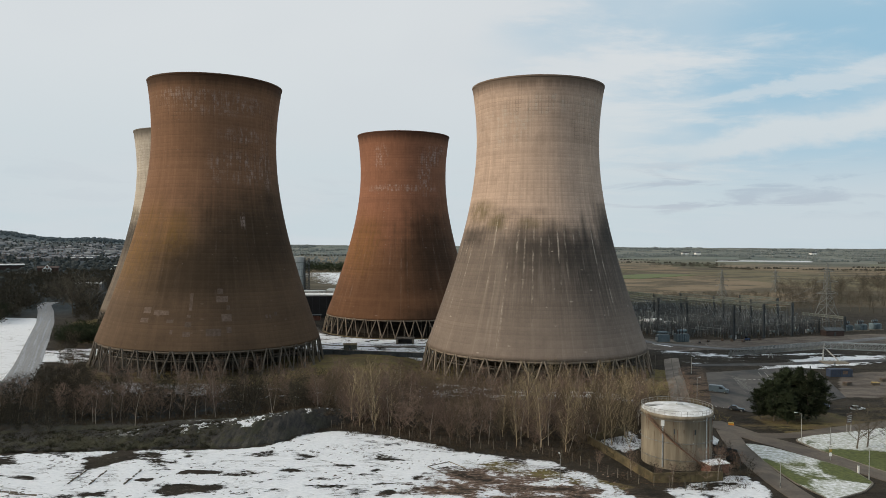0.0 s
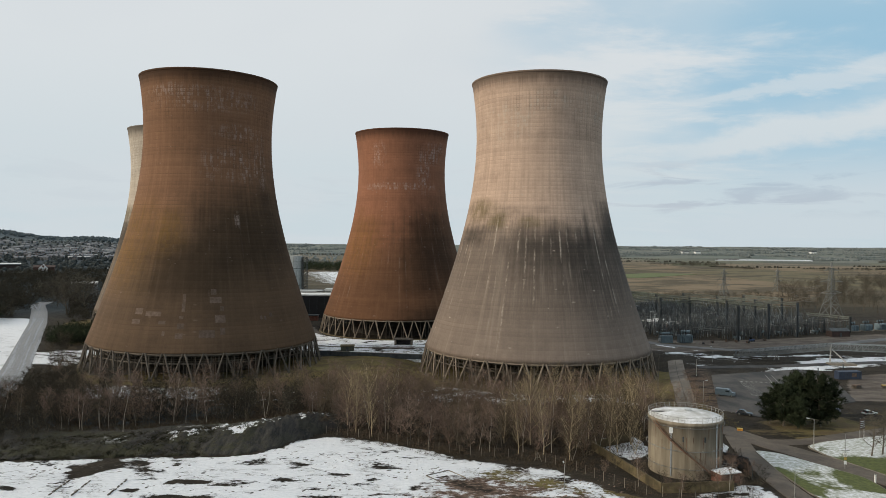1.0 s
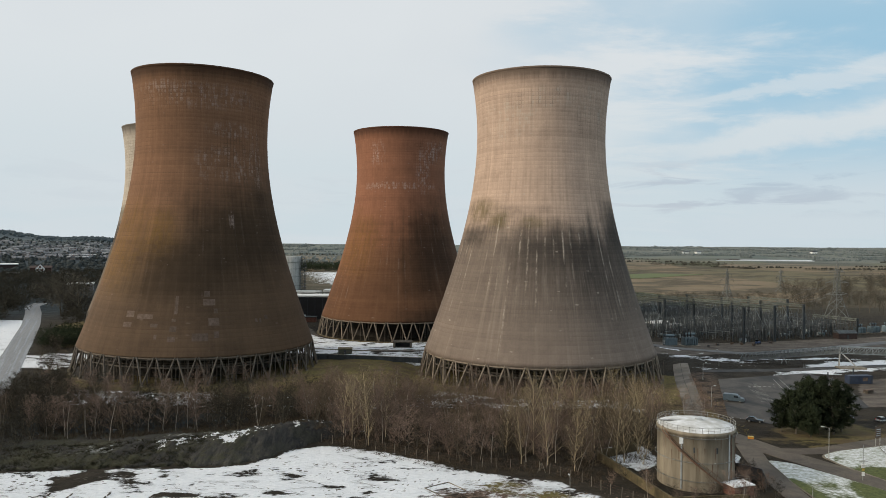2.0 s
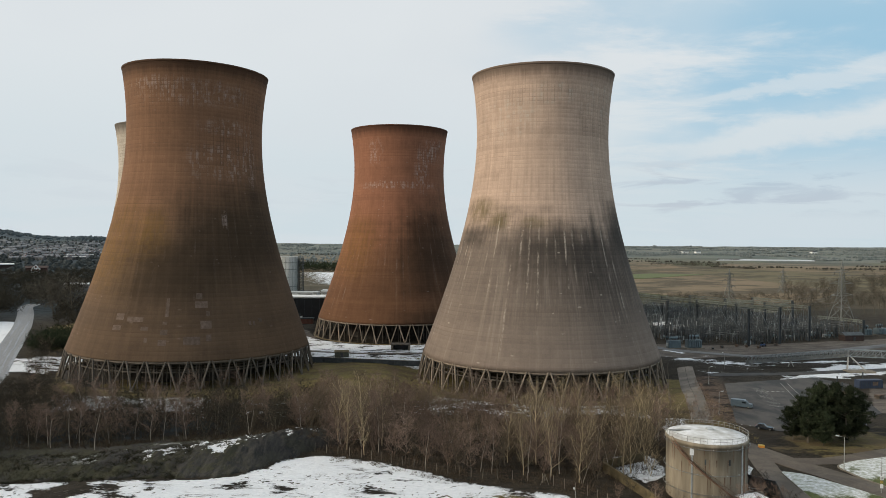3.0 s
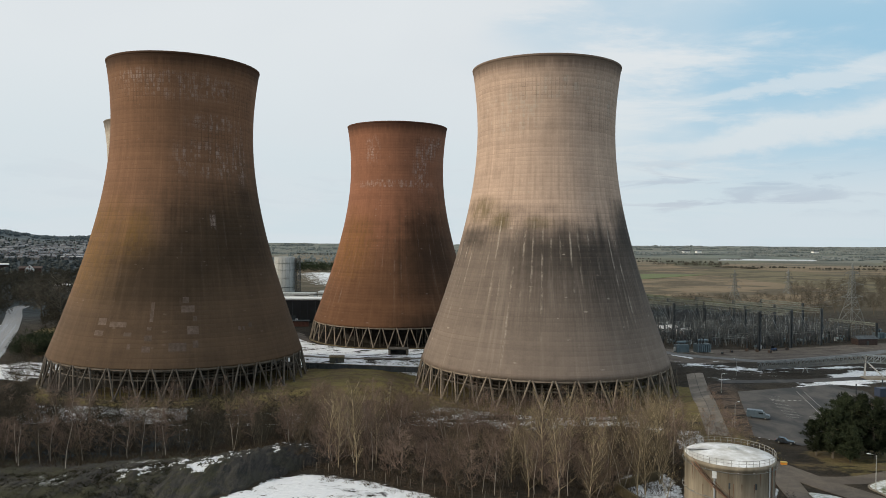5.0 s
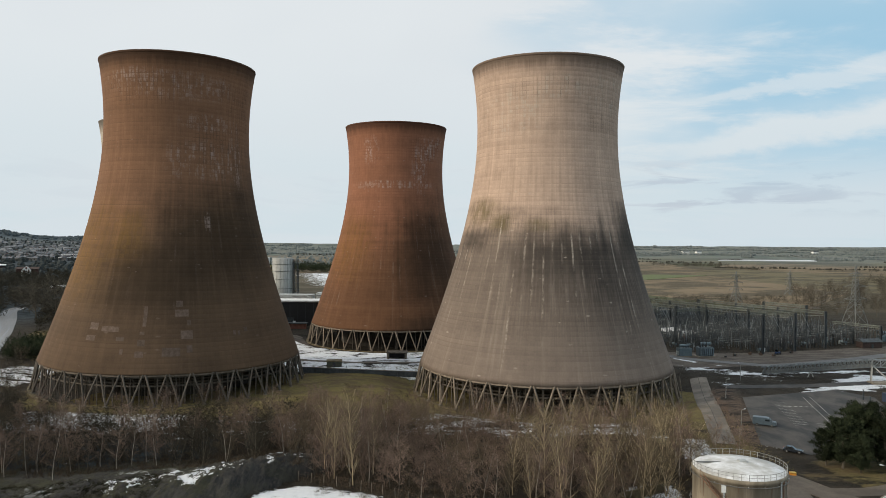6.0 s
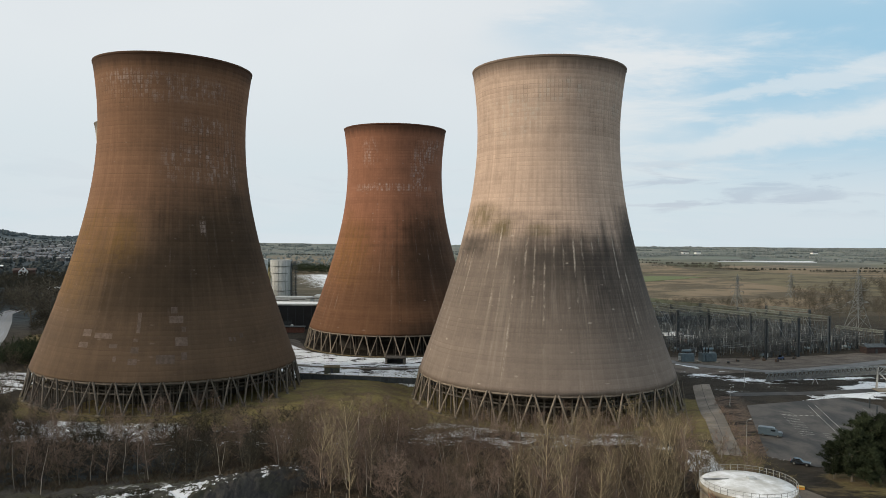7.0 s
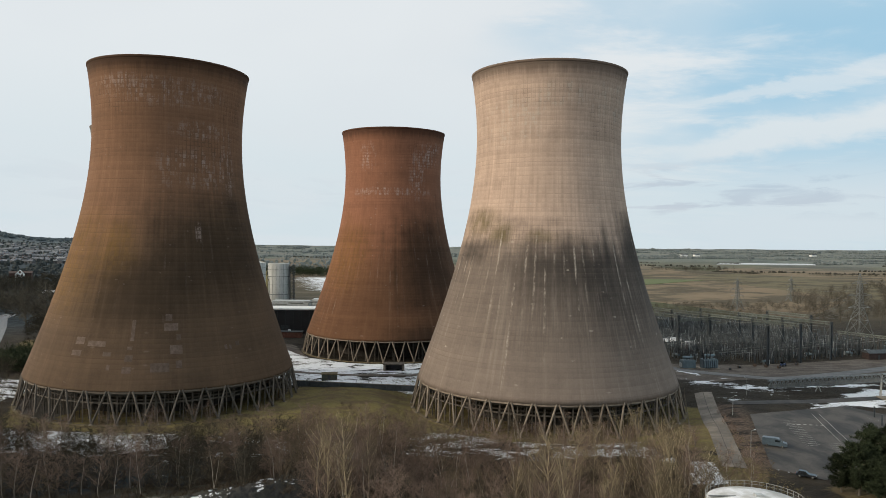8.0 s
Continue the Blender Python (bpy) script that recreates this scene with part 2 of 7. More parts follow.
def ground_material():
    """Soil, grass, gravel, far fields and lying snow, shared out by coverage that is stored on the ground's points."""
    m, n, p = material("ground_cover")
    at = n.put("ShaderNodeTexCoord").outputs["Object"]

    def cover(name):
        a = n.put("ShaderNodeAttribute")
        a.attribute_name = name
        return a.outputs["Fac"]
    big, mid, fine = n.noise(at, 0.02, 4.0, 0.6), n.noise(n.scaled(at, (0.75, 1.25, 1.0)), 0.14, 8.0, 0.67, 0.15), n.noise(n.scaled(at, (0.7, 1.4, 1.0)), 1.1, 6.0, 0.72)
    soil = n.mix(n.step(mid, 0.35, 0.65), (0.018, 0.0155, 0.012), (0.042, 0.035, 0.026))
    soil = n.mix(n.math("MULTIPLY", n.step(fine, 0.5, 0.7), 0.6), soil, (0.068, 0.054, 0.037))
    clay = n.mix(n.step(fine, 0.38, 0.60), (0.070, 0.044, 0.034), (0.250, 0.180, 0.140))
    soil = n.mix(n.math("MULTIPLY", cover("clay"), n.step(mid, 0.36, 0.54)), soil, clay)
    grass = n.mix(n.step(fine, 0.3, 0.7), (0.095, 0.082, 0.028), (0.210, 0.170, 0.074))
    grass = n.mix(n.step(mid, 0.4, 0.62), grass, (0.110, 0.082, 0.046))
    gravel = n.mix(n.step(mid, 0.35, 0.65), (0.078, 0.066, 0.057), (0.155, 0.134, 0.116))
    gravel = n.mix(n.math("MULTIPLY", n.step(fine, 0.45, 0.68), 0.5), gravel, (0.070, 0.060, 0.052))
    cells = n.put("ShaderNodeTexVoronoi")
    n.feed(cells.inputs["Vector"], n.scaled(at, (1.0, 0.55, 1.0)))
    cells.inputs["Scale"].default_value = 0.0042
    pick = n.split(cells.outputs["Color"])[0]
    field = n.mix(n.step(pick, 0.25, 0.3), (0.205, 0.156, 0.104), (0.078, 0.090, 0.045))
    field = n.mix(n.step(pick, 0.42, 0.46), field, (0.150, 0.124, 0.080))
    field = n.mix(n.step(pick, 0.66, 0.70), field, (0.135, 0.120, 0.064))
    field = n.mix(n.step(pick, 0.86, 0.9), field, (0.10, 0.085, 0.06))
    field = n.mix(n.step(big, 0.35, 0.7, 0.0, 0.5), field, (0.125, 0.102, 0.062))
    field = n.mix(n.math("MULTIPLY", n.step(n.noise(n.scaled(at, (0.55, 1.0, 1.0)), 0.016, 9.0, 0.72, 0.4), 0.47, 0.56), 0.75), field, (0.056, 0.051, 0.035))
    # far slopes: aerial haze is mixed into the colour, paler and bluer
    hazy_hill = n.mix(n.step(big, 0.4, 0.6), (0.130, 0.165, 0.160), (0.200, 0.225, 0.205))
    hazy_hill = n.mix(0.25, hazy_hill, field)
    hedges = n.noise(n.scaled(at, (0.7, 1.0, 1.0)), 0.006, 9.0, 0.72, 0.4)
    hazy_hill = n.mix(n.math("MULTIPLY", n.step(hedges, 0.48, 0.58), 0.6), hazy_hill, (0.062, 0.078, 0.086))
    c = n.mix(n.step(n.math("ADD", cover("grass"), n.math("MULTIPLY", n.math("SUBTRACT", mid, 0.5), 1.2)), 0.4, 0.62), soil, grass)
    c = n.mix(n.step(n.math("ADD", cover("gravel"), n.math("MULTIPLY", n.math("SUBTRACT", mid, 0.5), 0.7)), 0.42, 0.58), c, gravel)
    c = n.mix(cover("field"), c, field)
    town = n.mix(n.step(mid, 0.4, 0.6), (0.022, 0.031, 0.038), (0.046, 0.060, 0.068))
    c = n.mix(cover("hazy_hill"), c, hazy_hill)
    c = n.mix(cover("town"), c, town)
    # ridge forest, its colour blued for the haze in between
    c = n.mix(cover("forest"), c, n.mix(n.step(hedges, 0.40, 0.62), (0.052, 0.070, 0.082), (0.095, 0.118, 0.128)))
    lie = n.math("ADD", n.math("MULTIPLY", mid, 0.76), n.math("MULTIPLY", fine, 0.24))
    lie = n.math("ADD", lie, n.math("MULTIPLY", cover("grass"), n.math("MULTIPLY", n.math("SUBTRACT", fine, mid), 0.38)))
    dip = n.step(n.math("ADD", n.math("SUBTRACT", lie, 0.5), n.math("MULTIPLY", n.math("SUBTRACT", cover("snow"), 0.5), 0.62)), -0.02, 0.035)
    ruts = n.noise(n.scaled(at, (0.55, 1.6, 1.0)), 0.16, 7.0, 0.62, 0.6)
    rut = n.math("MULTIPLY", n.step(n.math("ABSOLUTE", n.math("SUBTRACT", ruts, 0.5)), 0.016, 0.004), n.step(n.noise(at, 0.07, 3.0, 0.6), 0.46, 0.58))
    dip = n.math("MULTIPLY", dip, n.math("SUBTRACT", 1.0, n.math("MULTIPLY", rut, n.step(fine, 0.36, 0.60, 0.2, 0.85))))
    white = n.mix(n.step(fine, 0.3, 0.75), (0.66, 0.69, 0.73), (0.82, 0.84, 0.87))
    c = n.mix(dip, c, white)
    n.feed(p.inputs["Base Color"], c)
    n.feed(p.inputs["Roughness"], n.step(dip, 0.0, 1.0, 0.95, 0.7))
    p.inputs["Specular IOR Level"].default_value = 0.15
    b = n.put("ShaderNodeBump")
    b.inputs["Strength"].default_value, b.inputs["Distance"].default_value = 0.8, 0.6
    n.feed(b.inputs["Height"], n.math("ADD", n.math("ADD", fine, mid), n.math("MULTIPLY", dip, 0.4)))
    n.feed(p.inputs["Normal"], b.outputs[0])
    return m


def road_material(name, a, b, snow, along=(1, 1, 1)):
    """Worn asphalt or concrete with cracks and a thin rest of snow."""
    m, n, p = material(name)
    at = n.put("ShaderNodeTexCoord").outputs["Object"]
    mid, fine = n.noise(n.scaled(at, along), 0.12, 6.0, 0.65, 0.5), n.noise(at, 2.0, 4.0, 0.7)
    c = n.mix(n.step(mid, 0.36, 0.64), a, b)
    c = n.mix(n.math("MULTIPLY", n.step(fine, 0.5, 0.7), 0.4), c, tuple(v * 0.6 for v in a))
    crack = n.put("ShaderNodeTexVoronoi", feature="DISTANCE_TO_EDGE")
    n.feed(crack.inputs["Vector"], n.put("ShaderNodeVectorMath", at, n.xyz(mid, fine, 0.0), operation="ADD").outputs[0])
    crack.inputs["Scale"].default_value = 0.16
    c = n.mix(n.math("MULTIPLY", n.step(crack.outputs["Distance"], 0.035, 0.01), 0.16), c, tuple(v * 0.5 for v in a))
    lie = n.math("ADD", n.math("MULTIPLY", mid, 0.7), n.math("MULTIPLY", fine, 0.3))
    c = n.mix(n.step(lie, 1.0 - snow, 1.04 - snow), c, (0.68, 0.70, 0.74))
    n.feed(p.inputs["Base Color"], c)
    p.inputs["Roughness"].default_value = 0.82
    bm_ = n.put("ShaderNodeBump")
    bm_.inputs["Strength"].default_value, bm_.inputs["Distance"].default_value = 0.3, 0.05
    n.feed(bm_.inputs["Height"], fine)
    n.feed(p.inputs["Normal"], bm_.outputs[0])
    return m


def snowy_road_material():
    """Wet road under packed snow, worn through in long streaks along the wheel tracks."""
    m, n, p = material("snowy_road")
    at = n.put("ShaderNodeTexCoord").outputs["Object"]
    x, y, z = n.split(at)
    across = n.math("ADD", n.math("MULTIPLY", x, 0.885), n.math("MULTIPLY", y, 0.465))
    along = n.math("SUBTRACT", n.math("MULTIPLY", y, 0.885), n.math("MULTIPLY", x, 0.465))
    streak = n.noise(n.xyz(across, n.math("MULTIPLY", along, 0.012), 0.0), 0.8, 4.0, 0.6)
    fine = n.noise(at, 1.4, 5.0, 0.7)
    lie = n.math("ADD", n.math("MULTIPLY", streak, 0.8), n.math("MULTIPLY", fine, 0.2))
    wet = n.mix(n.step(fine, 0.35, 0.65), (0.075, 0.076, 0.078), (0.17, 0.172, 0.175))
    slush = n.mix(n.step(fine, 0.3, 0.7), (0.16, 0.175, 0.19), (0.36, 0.38, 0.41))
    n.feed(p.inputs["Base Color"], n.mix(n.step(lie, 0.47, 0.58), wet, slush))
    n.feed(p.inputs["Roughness"], n.step(lie, 0.46, 0.56, 0.45, 0.8))
    return m


def leaf_material(name, a, b):
    """Bark, twigs or needles: tone by island and by tree."""
    m, n, p = material(name)
    r = n.put("ShaderNodeNewGeometry").outputs["Random Per Island"]
    o = n.put("ShaderNodeObjectInfo").outputs["Random"]
    c = n.mix(r, a, b)
    tone = n.step(o, 0.0, 1.0, 0.7, 1.3)
    n.feed(p.inputs["Base Color"], n.mix(1.0, c, n.xyz(tone, tone, n.math("MULTIPLY", tone, 0.97)), "MULTIPLY"))
    p.inputs["Roughness"].default_value = 0.9
    p.inputs["Specular IOR Level"].default_value = 0.1
    return m


GROUND = ground_material()
SHELL_R = shell_material("pale_concrete", (0.455, 0.335, 0.258), (0.192, 0.153, 0.126), (0.060, 0.051, 0.044), (0.118, 0.092, 0.038), (0.46, 0.40, 0.335), 1.7, 57.0, 11.0, 0.0, 48.0, 0.90, 0.9,
                         ((-42, 36, 97, 15), (-95, 40, 103, 5)), ((-40, 34, 102, 8), (-125, 34, 95, 11), (-90, 30, 103, 5)),
                         ((-30, 26, 55, 13), (-150, 24, 52, 6), (-82, 46, 47, 14)), ((-148, 26, 62, 7), (-128, 14, 58, 5), (-100, 14, 57, 3)))
SHELL_L = shell_material("brown_red_concrete", (0.186, 0.101, 0.058), (0.098, 0.064, 0.040), (0.048, 0.032, 0.019), (0.155, 0.088, 0.024), (0.34, 0.27, 0.24), 5.3, 56.0, 20.0, 13.0, 46.0, 0.78, 0.10,
                         ((-100, 46, 102, 8), (-15, 24, 94, 18), (-45, 30, 84, 10)), ((-22, 11, 79, 11), (-52, 30, 78, 8), (-40, 36, 91, 3.5), (-105, 36, 106, 3.5), (-50, 2.5, 57, 6), (-75, 60, 103, 6)),
                         ((-40, 58, 52, 22), (-82, 44, 38, 16)), ((-140, 54, 47, 26), (-100, 22, 50, 16)))
SHELL_M = shell_material("red_concrete", (0.245, 0.112, 0.066), (0.128, 0.064, 0.034), (0.052, 0.030, 0.018), (0.168, 0.086, 0.025), (0.42, 0.35, 0.32), 9.1, 58.0, 24.0, 13.0, 46.0, 0.46, 0.2,
                         ((-60, 12, 97, 14), (-36, 24, 101, 9)), ((-116, 12, 100, 9), (-38, 26, 101, 8), (-57, 12, 90, 15), (-88, 66, 82, 2.5)),
                         ((-50, 50, 44, 34), (-58, 44, 9.0, 11)), ((-140, 44, 50, 26),))
SHELL_F = shell_material("grey_concrete", (0.400, 0.345, 0.280), (0.130, 0.104, 0.080), (0.060, 0.050, 0.040), (0.13, 0.11, 0.06), (0.5, 0.45, 0.4), 3.1, 64.0, 10.0, 0.0, 44.0, 0.7, 0.5,
                         ((-110, 50, 95, 18),), ((-150, 40, 98, 12),), ((-140, 50, 52, 12),), ((-150, 30, 66, 5),))
LINING = surface("dark_lining", (0.050, 0.042, 0.036), (0.075, 0.062, 0.052), 0.1, 0.95, bump=0)
LEG = surface("leg_concrete", (0.150, 0.120, 0.092), (0.235, 0.195, 0.150), 0.6, 0.9)
LEG_DARK = surface("dark_leg_concrete", (0.075, 0.064, 0.052), (0.135, 0.115, 0.094), 0.6, 0.9)
KERB = surface("old_concrete", (0.135, 0.115, 0.088), (0.230, 0.205, 0.165), 0.5, 0.9)
# near-black: the shade inside the tower bases is put into this colour
SHADE_PACK = surface("packing", (0.030, 0.026, 0.022), (0.055, 0.048, 0.040), 0.8, 0.95, bump=0)
TANK = surface("tank_concrete", (0.150, 0.125, 0.088), (0.300, 0.256, 0.190), 0.55, 0.85, stretch=(1, 1, 0.12), vary=0.0)
SNOW = surface("snow", (0.66, 0.68, 0.71), (0.77, 0.78, 0.80), 0.4, 0.7, vary=0.03)
WET_SNOW = surface("thin_snow", (0.42, 0.41, 0.38), (0.80, 0.81, 0.83), 0.35, 0.7, vary=0.03)
RAIL = surface("grey_paint", (0.25, 0.25, 0.235), (0.38, 0.38, 0.36), 1.0, 0.6, bump=0)
RUST = surface("rusty_steel", (0.11, 0.055, 0.032), (0.19, 0.115, 0.075), 1.0, 0.85)
STEEL = surface("galvanised_steel", (0.13, 0.135, 0.13), (0.25, 0.255, 0.24), 0.7, 0.55, 0.4, bump=0)
DARK_STEEL = surface("dark_steel", (0.028, 0.034, 0.038), (0.062, 0.072, 0.078), 0.7, 0.6, 0.2, bump=0)
BEAM_STEEL = surface("weathered_steel", (0.085, 0.095, 0.080), (0.170, 0.180, 0.155), 0.7, 0.65, 0.2, bump=0)
PALE_STEEL = surface("pale_galvanised_steel", (0.15, 0.17, 0.18), (0.30, 0.33, 0.34), 0.7, 0.55, 0.2, bump=0)
PORCELAIN = surface("dark_porcelain", (0.022, 0.021, 0.023), (0.062, 0.058, 0.060), 2.0, 0.35, bump=0)
VESSEL = surface("vessel_steel", (0.30, 0.305, 0.285), (0.48, 0.485, 0.46), 0.12, 0.6, bump=0, stretch=(1, 1, 0.3))
PALE = surface("pale_grey_paint", (0.36, 0.38, 0.38), (0.52, 0.54, 0.54), 0.7, 0.6, bump=0)
BLUE = surface("blue_grey_paint", (0.095, 0.135, 0.155), (0.150, 0.200, 0.225), 0.8, 0.55, bump=0)
BRICK = surface("red_brick", (0.105, 0.043, 0.031), (0.165, 0.075, 0.053), 0.8, 0.9)
MILL_BRICK = surface("dark_red_brick", (0.050, 0.021, 0.017), (0.088, 0.040, 0.031), 0.8, 0.9)
DARK_BRICK = surface("dark_brick", (0.030, 0.019, 0.016), (0.055, 0.034, 0.029), 0.8, 0.9)
MOSSY = surface("mossy_wall", (0.062, 0.048, 0.022), (0.140, 0.108, 0.054), 0.5, 0.9)
BLACK = surface("black_cladding", (0.012, 0.013, 0.015), (0.024, 0.026, 0.030), 0.2, 0.6)
ASPHALT = road_material("asphalt", (0.068, 0.055, 0.043), (0.118, 0.096, 0.075), 0.28)
CARPARK = road_material("car_park", (0.014, 0.014, 0.015), (0.066, 0.059, 0.052), 0.34, (0.9, 0.5, 1))
CONCRETE_ROAD = road_material("concrete_road", (0.098, 0.083, 0.068), (0.200, 0.170, 0.138), 0.29)
SNOW_ROAD = snowy_road_material()
YARD_ROAD = road_material("yard_gravel", (0.085, 0.087, 0.087), (0.145, 0.147, 0.146), 0.33)
TRACK_DARK = road_material("weedy_joint", (0.035, 0.030, 0.022), (0.060, 0.052, 0.036), 0.25)
GREEN = surface("winter_lawn", (0.050, 0.072, 0.018), (0.10, 0.115, 0.035), 0.6, 0.95)
PAINT_WHITE = surface("white_line", (0.22, 0.21, 0.195), (0.36, 0.35, 0.32), 1.0, 0.7, bump=0)
PAINT_YELLOW = surface("yellow_paint", (0.40, 0.27, 0.05), (0.50, 0.36, 0.09), 1.0, 0.5, bump=0)
ORANGE = surface("orange_plastic", (0.50, 0.19, 0.02), (0.60, 0.26, 0.04), 1.0, 0.5, bump=0)
TYRE = surface("rubber", (0.015, 0.015, 0.015), (0.03, 0.03, 0.03), 2.0, 0.8, bump=0)
GLASS = surface("dark_glass", (0.012, 0.015, 0.018), (0.02, 0.024, 0.028), 1.0, 0.12, bump=0)
CAR_BLACK = surface("black_car_paint", (0.012, 0.016, 0.02), (0.02, 0.024, 0.03), 1.0, 0.25, bump=0)
BARK_TAN = leaf_material("tan_bark", (0.300, 0.240, 0.155), (0.480, 0.390, 0.265))
TWIG_TAN = leaf_material("tan_twigs", (0.100, 0.078, 0.050), (0.255, 0.205, 0.132))
BARK_GREY = leaf_material("birch_bark", (0.185, 0.162, 0.136), (0.36, 0.325, 0.285))
SCRUB_DARK = leaf_material("dark_scrub", (0.010, 0.010, 0.007), (0.032, 0.030, 0.020))
TWIG_GRASS = leaf_material("dead_grass", (0.120, 0.100, 0.050), (0.270, 0.220, 0.110))
TWIG_PLUM = leaf_material("plum_twigs", (0.090, 0.064, 0.053), (0.225, 0.163, 0.130))
TWIG_BROWN = leaf_material("brown_twigs", (0.056, 0.044, 0.032), (0.140, 0.109, 0.076))
NEEDLE = leaf_material("dark_needles", (0.010, 0.015, 0.009), (0.042, 0.052, 0.028))
TWIG_DARK = leaf_material("dark_twigs", (0.018, 0.017, 0.013), (0.050, 0.045, 0.034))
BARK_BROWN = leaf_material("brown_bark", (0.060, 0.052, 0.042), (0.130, 0.112, 0.090))
BRUSH = leaf_material("undergrowth", (0.030, 0.024, 0.018), (0.092, 0.070, 0.050))
FAR_WOOD = leaf_material("far_woods", (0.050, 0.050, 0.043), (0.105, 0.098, 0.080))
# ridge and horizon woods carry distance haze in their base colours
HAZED_RIDGE_WOOD = leaf_material("ridge_woods", (0.060, 0.076, 0.088), (0.090, 0.110, 0.122))
HAZY_WOOD = leaf_material("hazy_horizon_woods", (0.090, 0.105, 0.108), (0.150, 0.165, 0.165))
DARK_WOOD = leaf_material("dark_woods", (0.034, 0.041, 0.043), (0.066, 0.073, 0.073))
BARE_WOOD = leaf_material("bare_wood_twigs", (0.060, 0.053, 0.043), (0.125, 0.112, 0.090))
VAN_PAINT = surface("blue_grey_van_paint", (0.050, 0.072, 0.090), (0.068, 0.094, 0.116), 1.0, 0.35, bump=0)
SLATE = surface("slate", (0.055, 0.058, 0.068), (0.20, 0.208, 0.225), 0.1, 0.7, bump=0, vary=0.4)
RENDER = surface("wall_render", (0.085, 0.076, 0.075), (0.20, 0.195, 0.195), 0.1, 0.9, bump=0, vary=0.4)
FAR_HOUSE = leaf_material("far_houses", (0.062, 0.068, 0.078), (0.21, 0.22, 0.24))
WHITE = surface("white_paint", (0.68, 0.68, 0.66), (0.80, 0.80, 0.78), 0.5, 0.6, bump=0, vary=0.05)

# ---- mesh helpers ----
def mesh_of(name, bm, mat, smooth=False):
    me = bpy.data.meshes.new(name)
    bm.to_mesh(me)
    bm.free()
    me.materials.append(mat)
    if smooth:
        me.shade_smooth()
    return me


def mesh_from(name, verts, faces, mat):
    me = bpy.data.meshes.new(name)
    me.from_pydata(verts, [], faces)
    me.materials.append(mat)
    return me


def piece(name, me, parent, m=None, label=""):
    ob = new(name, me)
    ob.parent = parent
    if m is not None:
        ob.matrix_local = m
    return tagged(ob, label)


def part(name, bm, mat, parent, label="", smooth=False):
    return piece(name, mesh_of(name, bm, mat, smooth), parent, None, label)


def thing(name, label, category, group="", m=None):
    ob = new(name)
    ob.empty_display_size = 0.5
    if m is not None:
        ob.matrix_world = m
    return tagged(ob, label, category, group)


def ring_mesh(bm, profile, n=48, close=False):
    rings = [[bm.verts.new((r * math.cos(math.tau * i / n), r * math.sin(math.tau * i / n), z)) for i in range(n)] for r, z in profile]
    pairs = list(zip(rings, rings[1:]))
    if close:
        pairs.append((rings[-1], rings[0]))
    for a, b in pairs:
        for i in range(n):
            bm.faces.new((a[i], a[(i + 1) % n], b[(i + 1) % n], b[i]))
    return rings


def lathe(profile, n=48, close=False):
    bm = bmesh.new()
    ring_mesh(bm, profile, n, close)
    return bm


def bar(bm, a, b, w, d=None, taper=1.0):
    """A straight bar of w by d from a to b."""
    a, b, d = Vector(a), Vector(b), d or w
    q = (b - a).to_track_quat("Z", "Y").to_matrix()
    vs = []
    for p, s in ((a, 1.0), (b, taper)):
        for sx, sy in ((-1, -1), (1, -1), (1, 1), (-1, 1)):
            vs.append(bm.verts.new(p + q @ Vector((sx * w * s / 2, sy * d * s / 2, 0))))
    for f in ((3, 2, 1, 0), (4, 5, 6, 7), (0, 1, 5, 4), (1, 2, 6, 5), (2, 3, 7, 6), (3, 0, 4, 7)):
        bm.faces.new([vs[i] for i in f])
    return bm


def tube(bm, a, b, r0, r1, n=6):
    a, b = Vector(a), Vector(b)
    q = (b - a).to_track_quat("Z", "Y").to_matrix()
    rows = [[bm.verts.new(p + q @ Vector((r * math.cos(math.tau * i / n), r * math.sin(math.tau * i / n), 0))) for i in range(n)] for p, r in ((a, r0), (b, r1))]
    for i in range(n):
        bm.faces.new((rows[0][i], rows[0][(i + 1) % n], rows[1][(i + 1) % n], rows[1][i]))
    bm.faces.new(rows[0][::-1])
    bm.faces.new(rows[1])
    return bm


def box(bm, x0, y0, z0, x1, y1, z1):
    vs = [bm.verts.new((x, y, z)) for z in (z0, z1) for x, y in ((x0, y0), (x1, y0), (x1, y1), (x0, y1))]
    for f in ((3, 2, 1, 0), (4, 5, 6, 7), (0, 1, 5, 4), (1, 2, 6, 5), (2, 3, 7, 6), (3, 0, 4, 7)):
        bm.faces.new([vs[i] for i in f])
    return bm


def boxes(*list_of):
    bm = bmesh.new()
    for b in list_of:
        box(bm, *b)
    return bm


def soft_box(x0, y0, z0, x1, y1, z1, r=0.05):
    bm = boxes((x0, y0, z0, x1, y1, z1))
    bmesh.ops.bevel(bm, geom=bm.edges[:], offset=r, segments=2, affect="EDGES")
    return bm


# ---- the lie of the land ----
def ease(v, lo, hi):
    t = np.clip((v - lo) / (hi - lo), 0, 1)
    return t * t * (3 - 2 * t)


def waves(x, y, s, k=0.0):
    """Smooth uneven ground, made of a few crossing swells."""
    return (np.sin(x / s + 1.3 + k) * np.cos(y / s * 0.83 + 0.4 + k) + 0.6 * np.sin(x / s * 2.1 - y / s * 1.7 + k)
            + 0.4 * np.sin(x / s * 3.7 + y / s * 4.3 + 2 * k) + 0.25 * np.cos(x / s * 8.1 - y / s * 6.4 + k)) / 2.25


HEAP_X = [-118, -87, -63, -54, -48, -43, -38, -32, -27]
HEAP_FOOT = [164, 168.2, 172.4, 172.2, 173.6, 179, 187.5, 195, 200]
HEAP_CREST = [171, 176, 181.5, 183.5, 186, 189, 194, 198.5, 202]
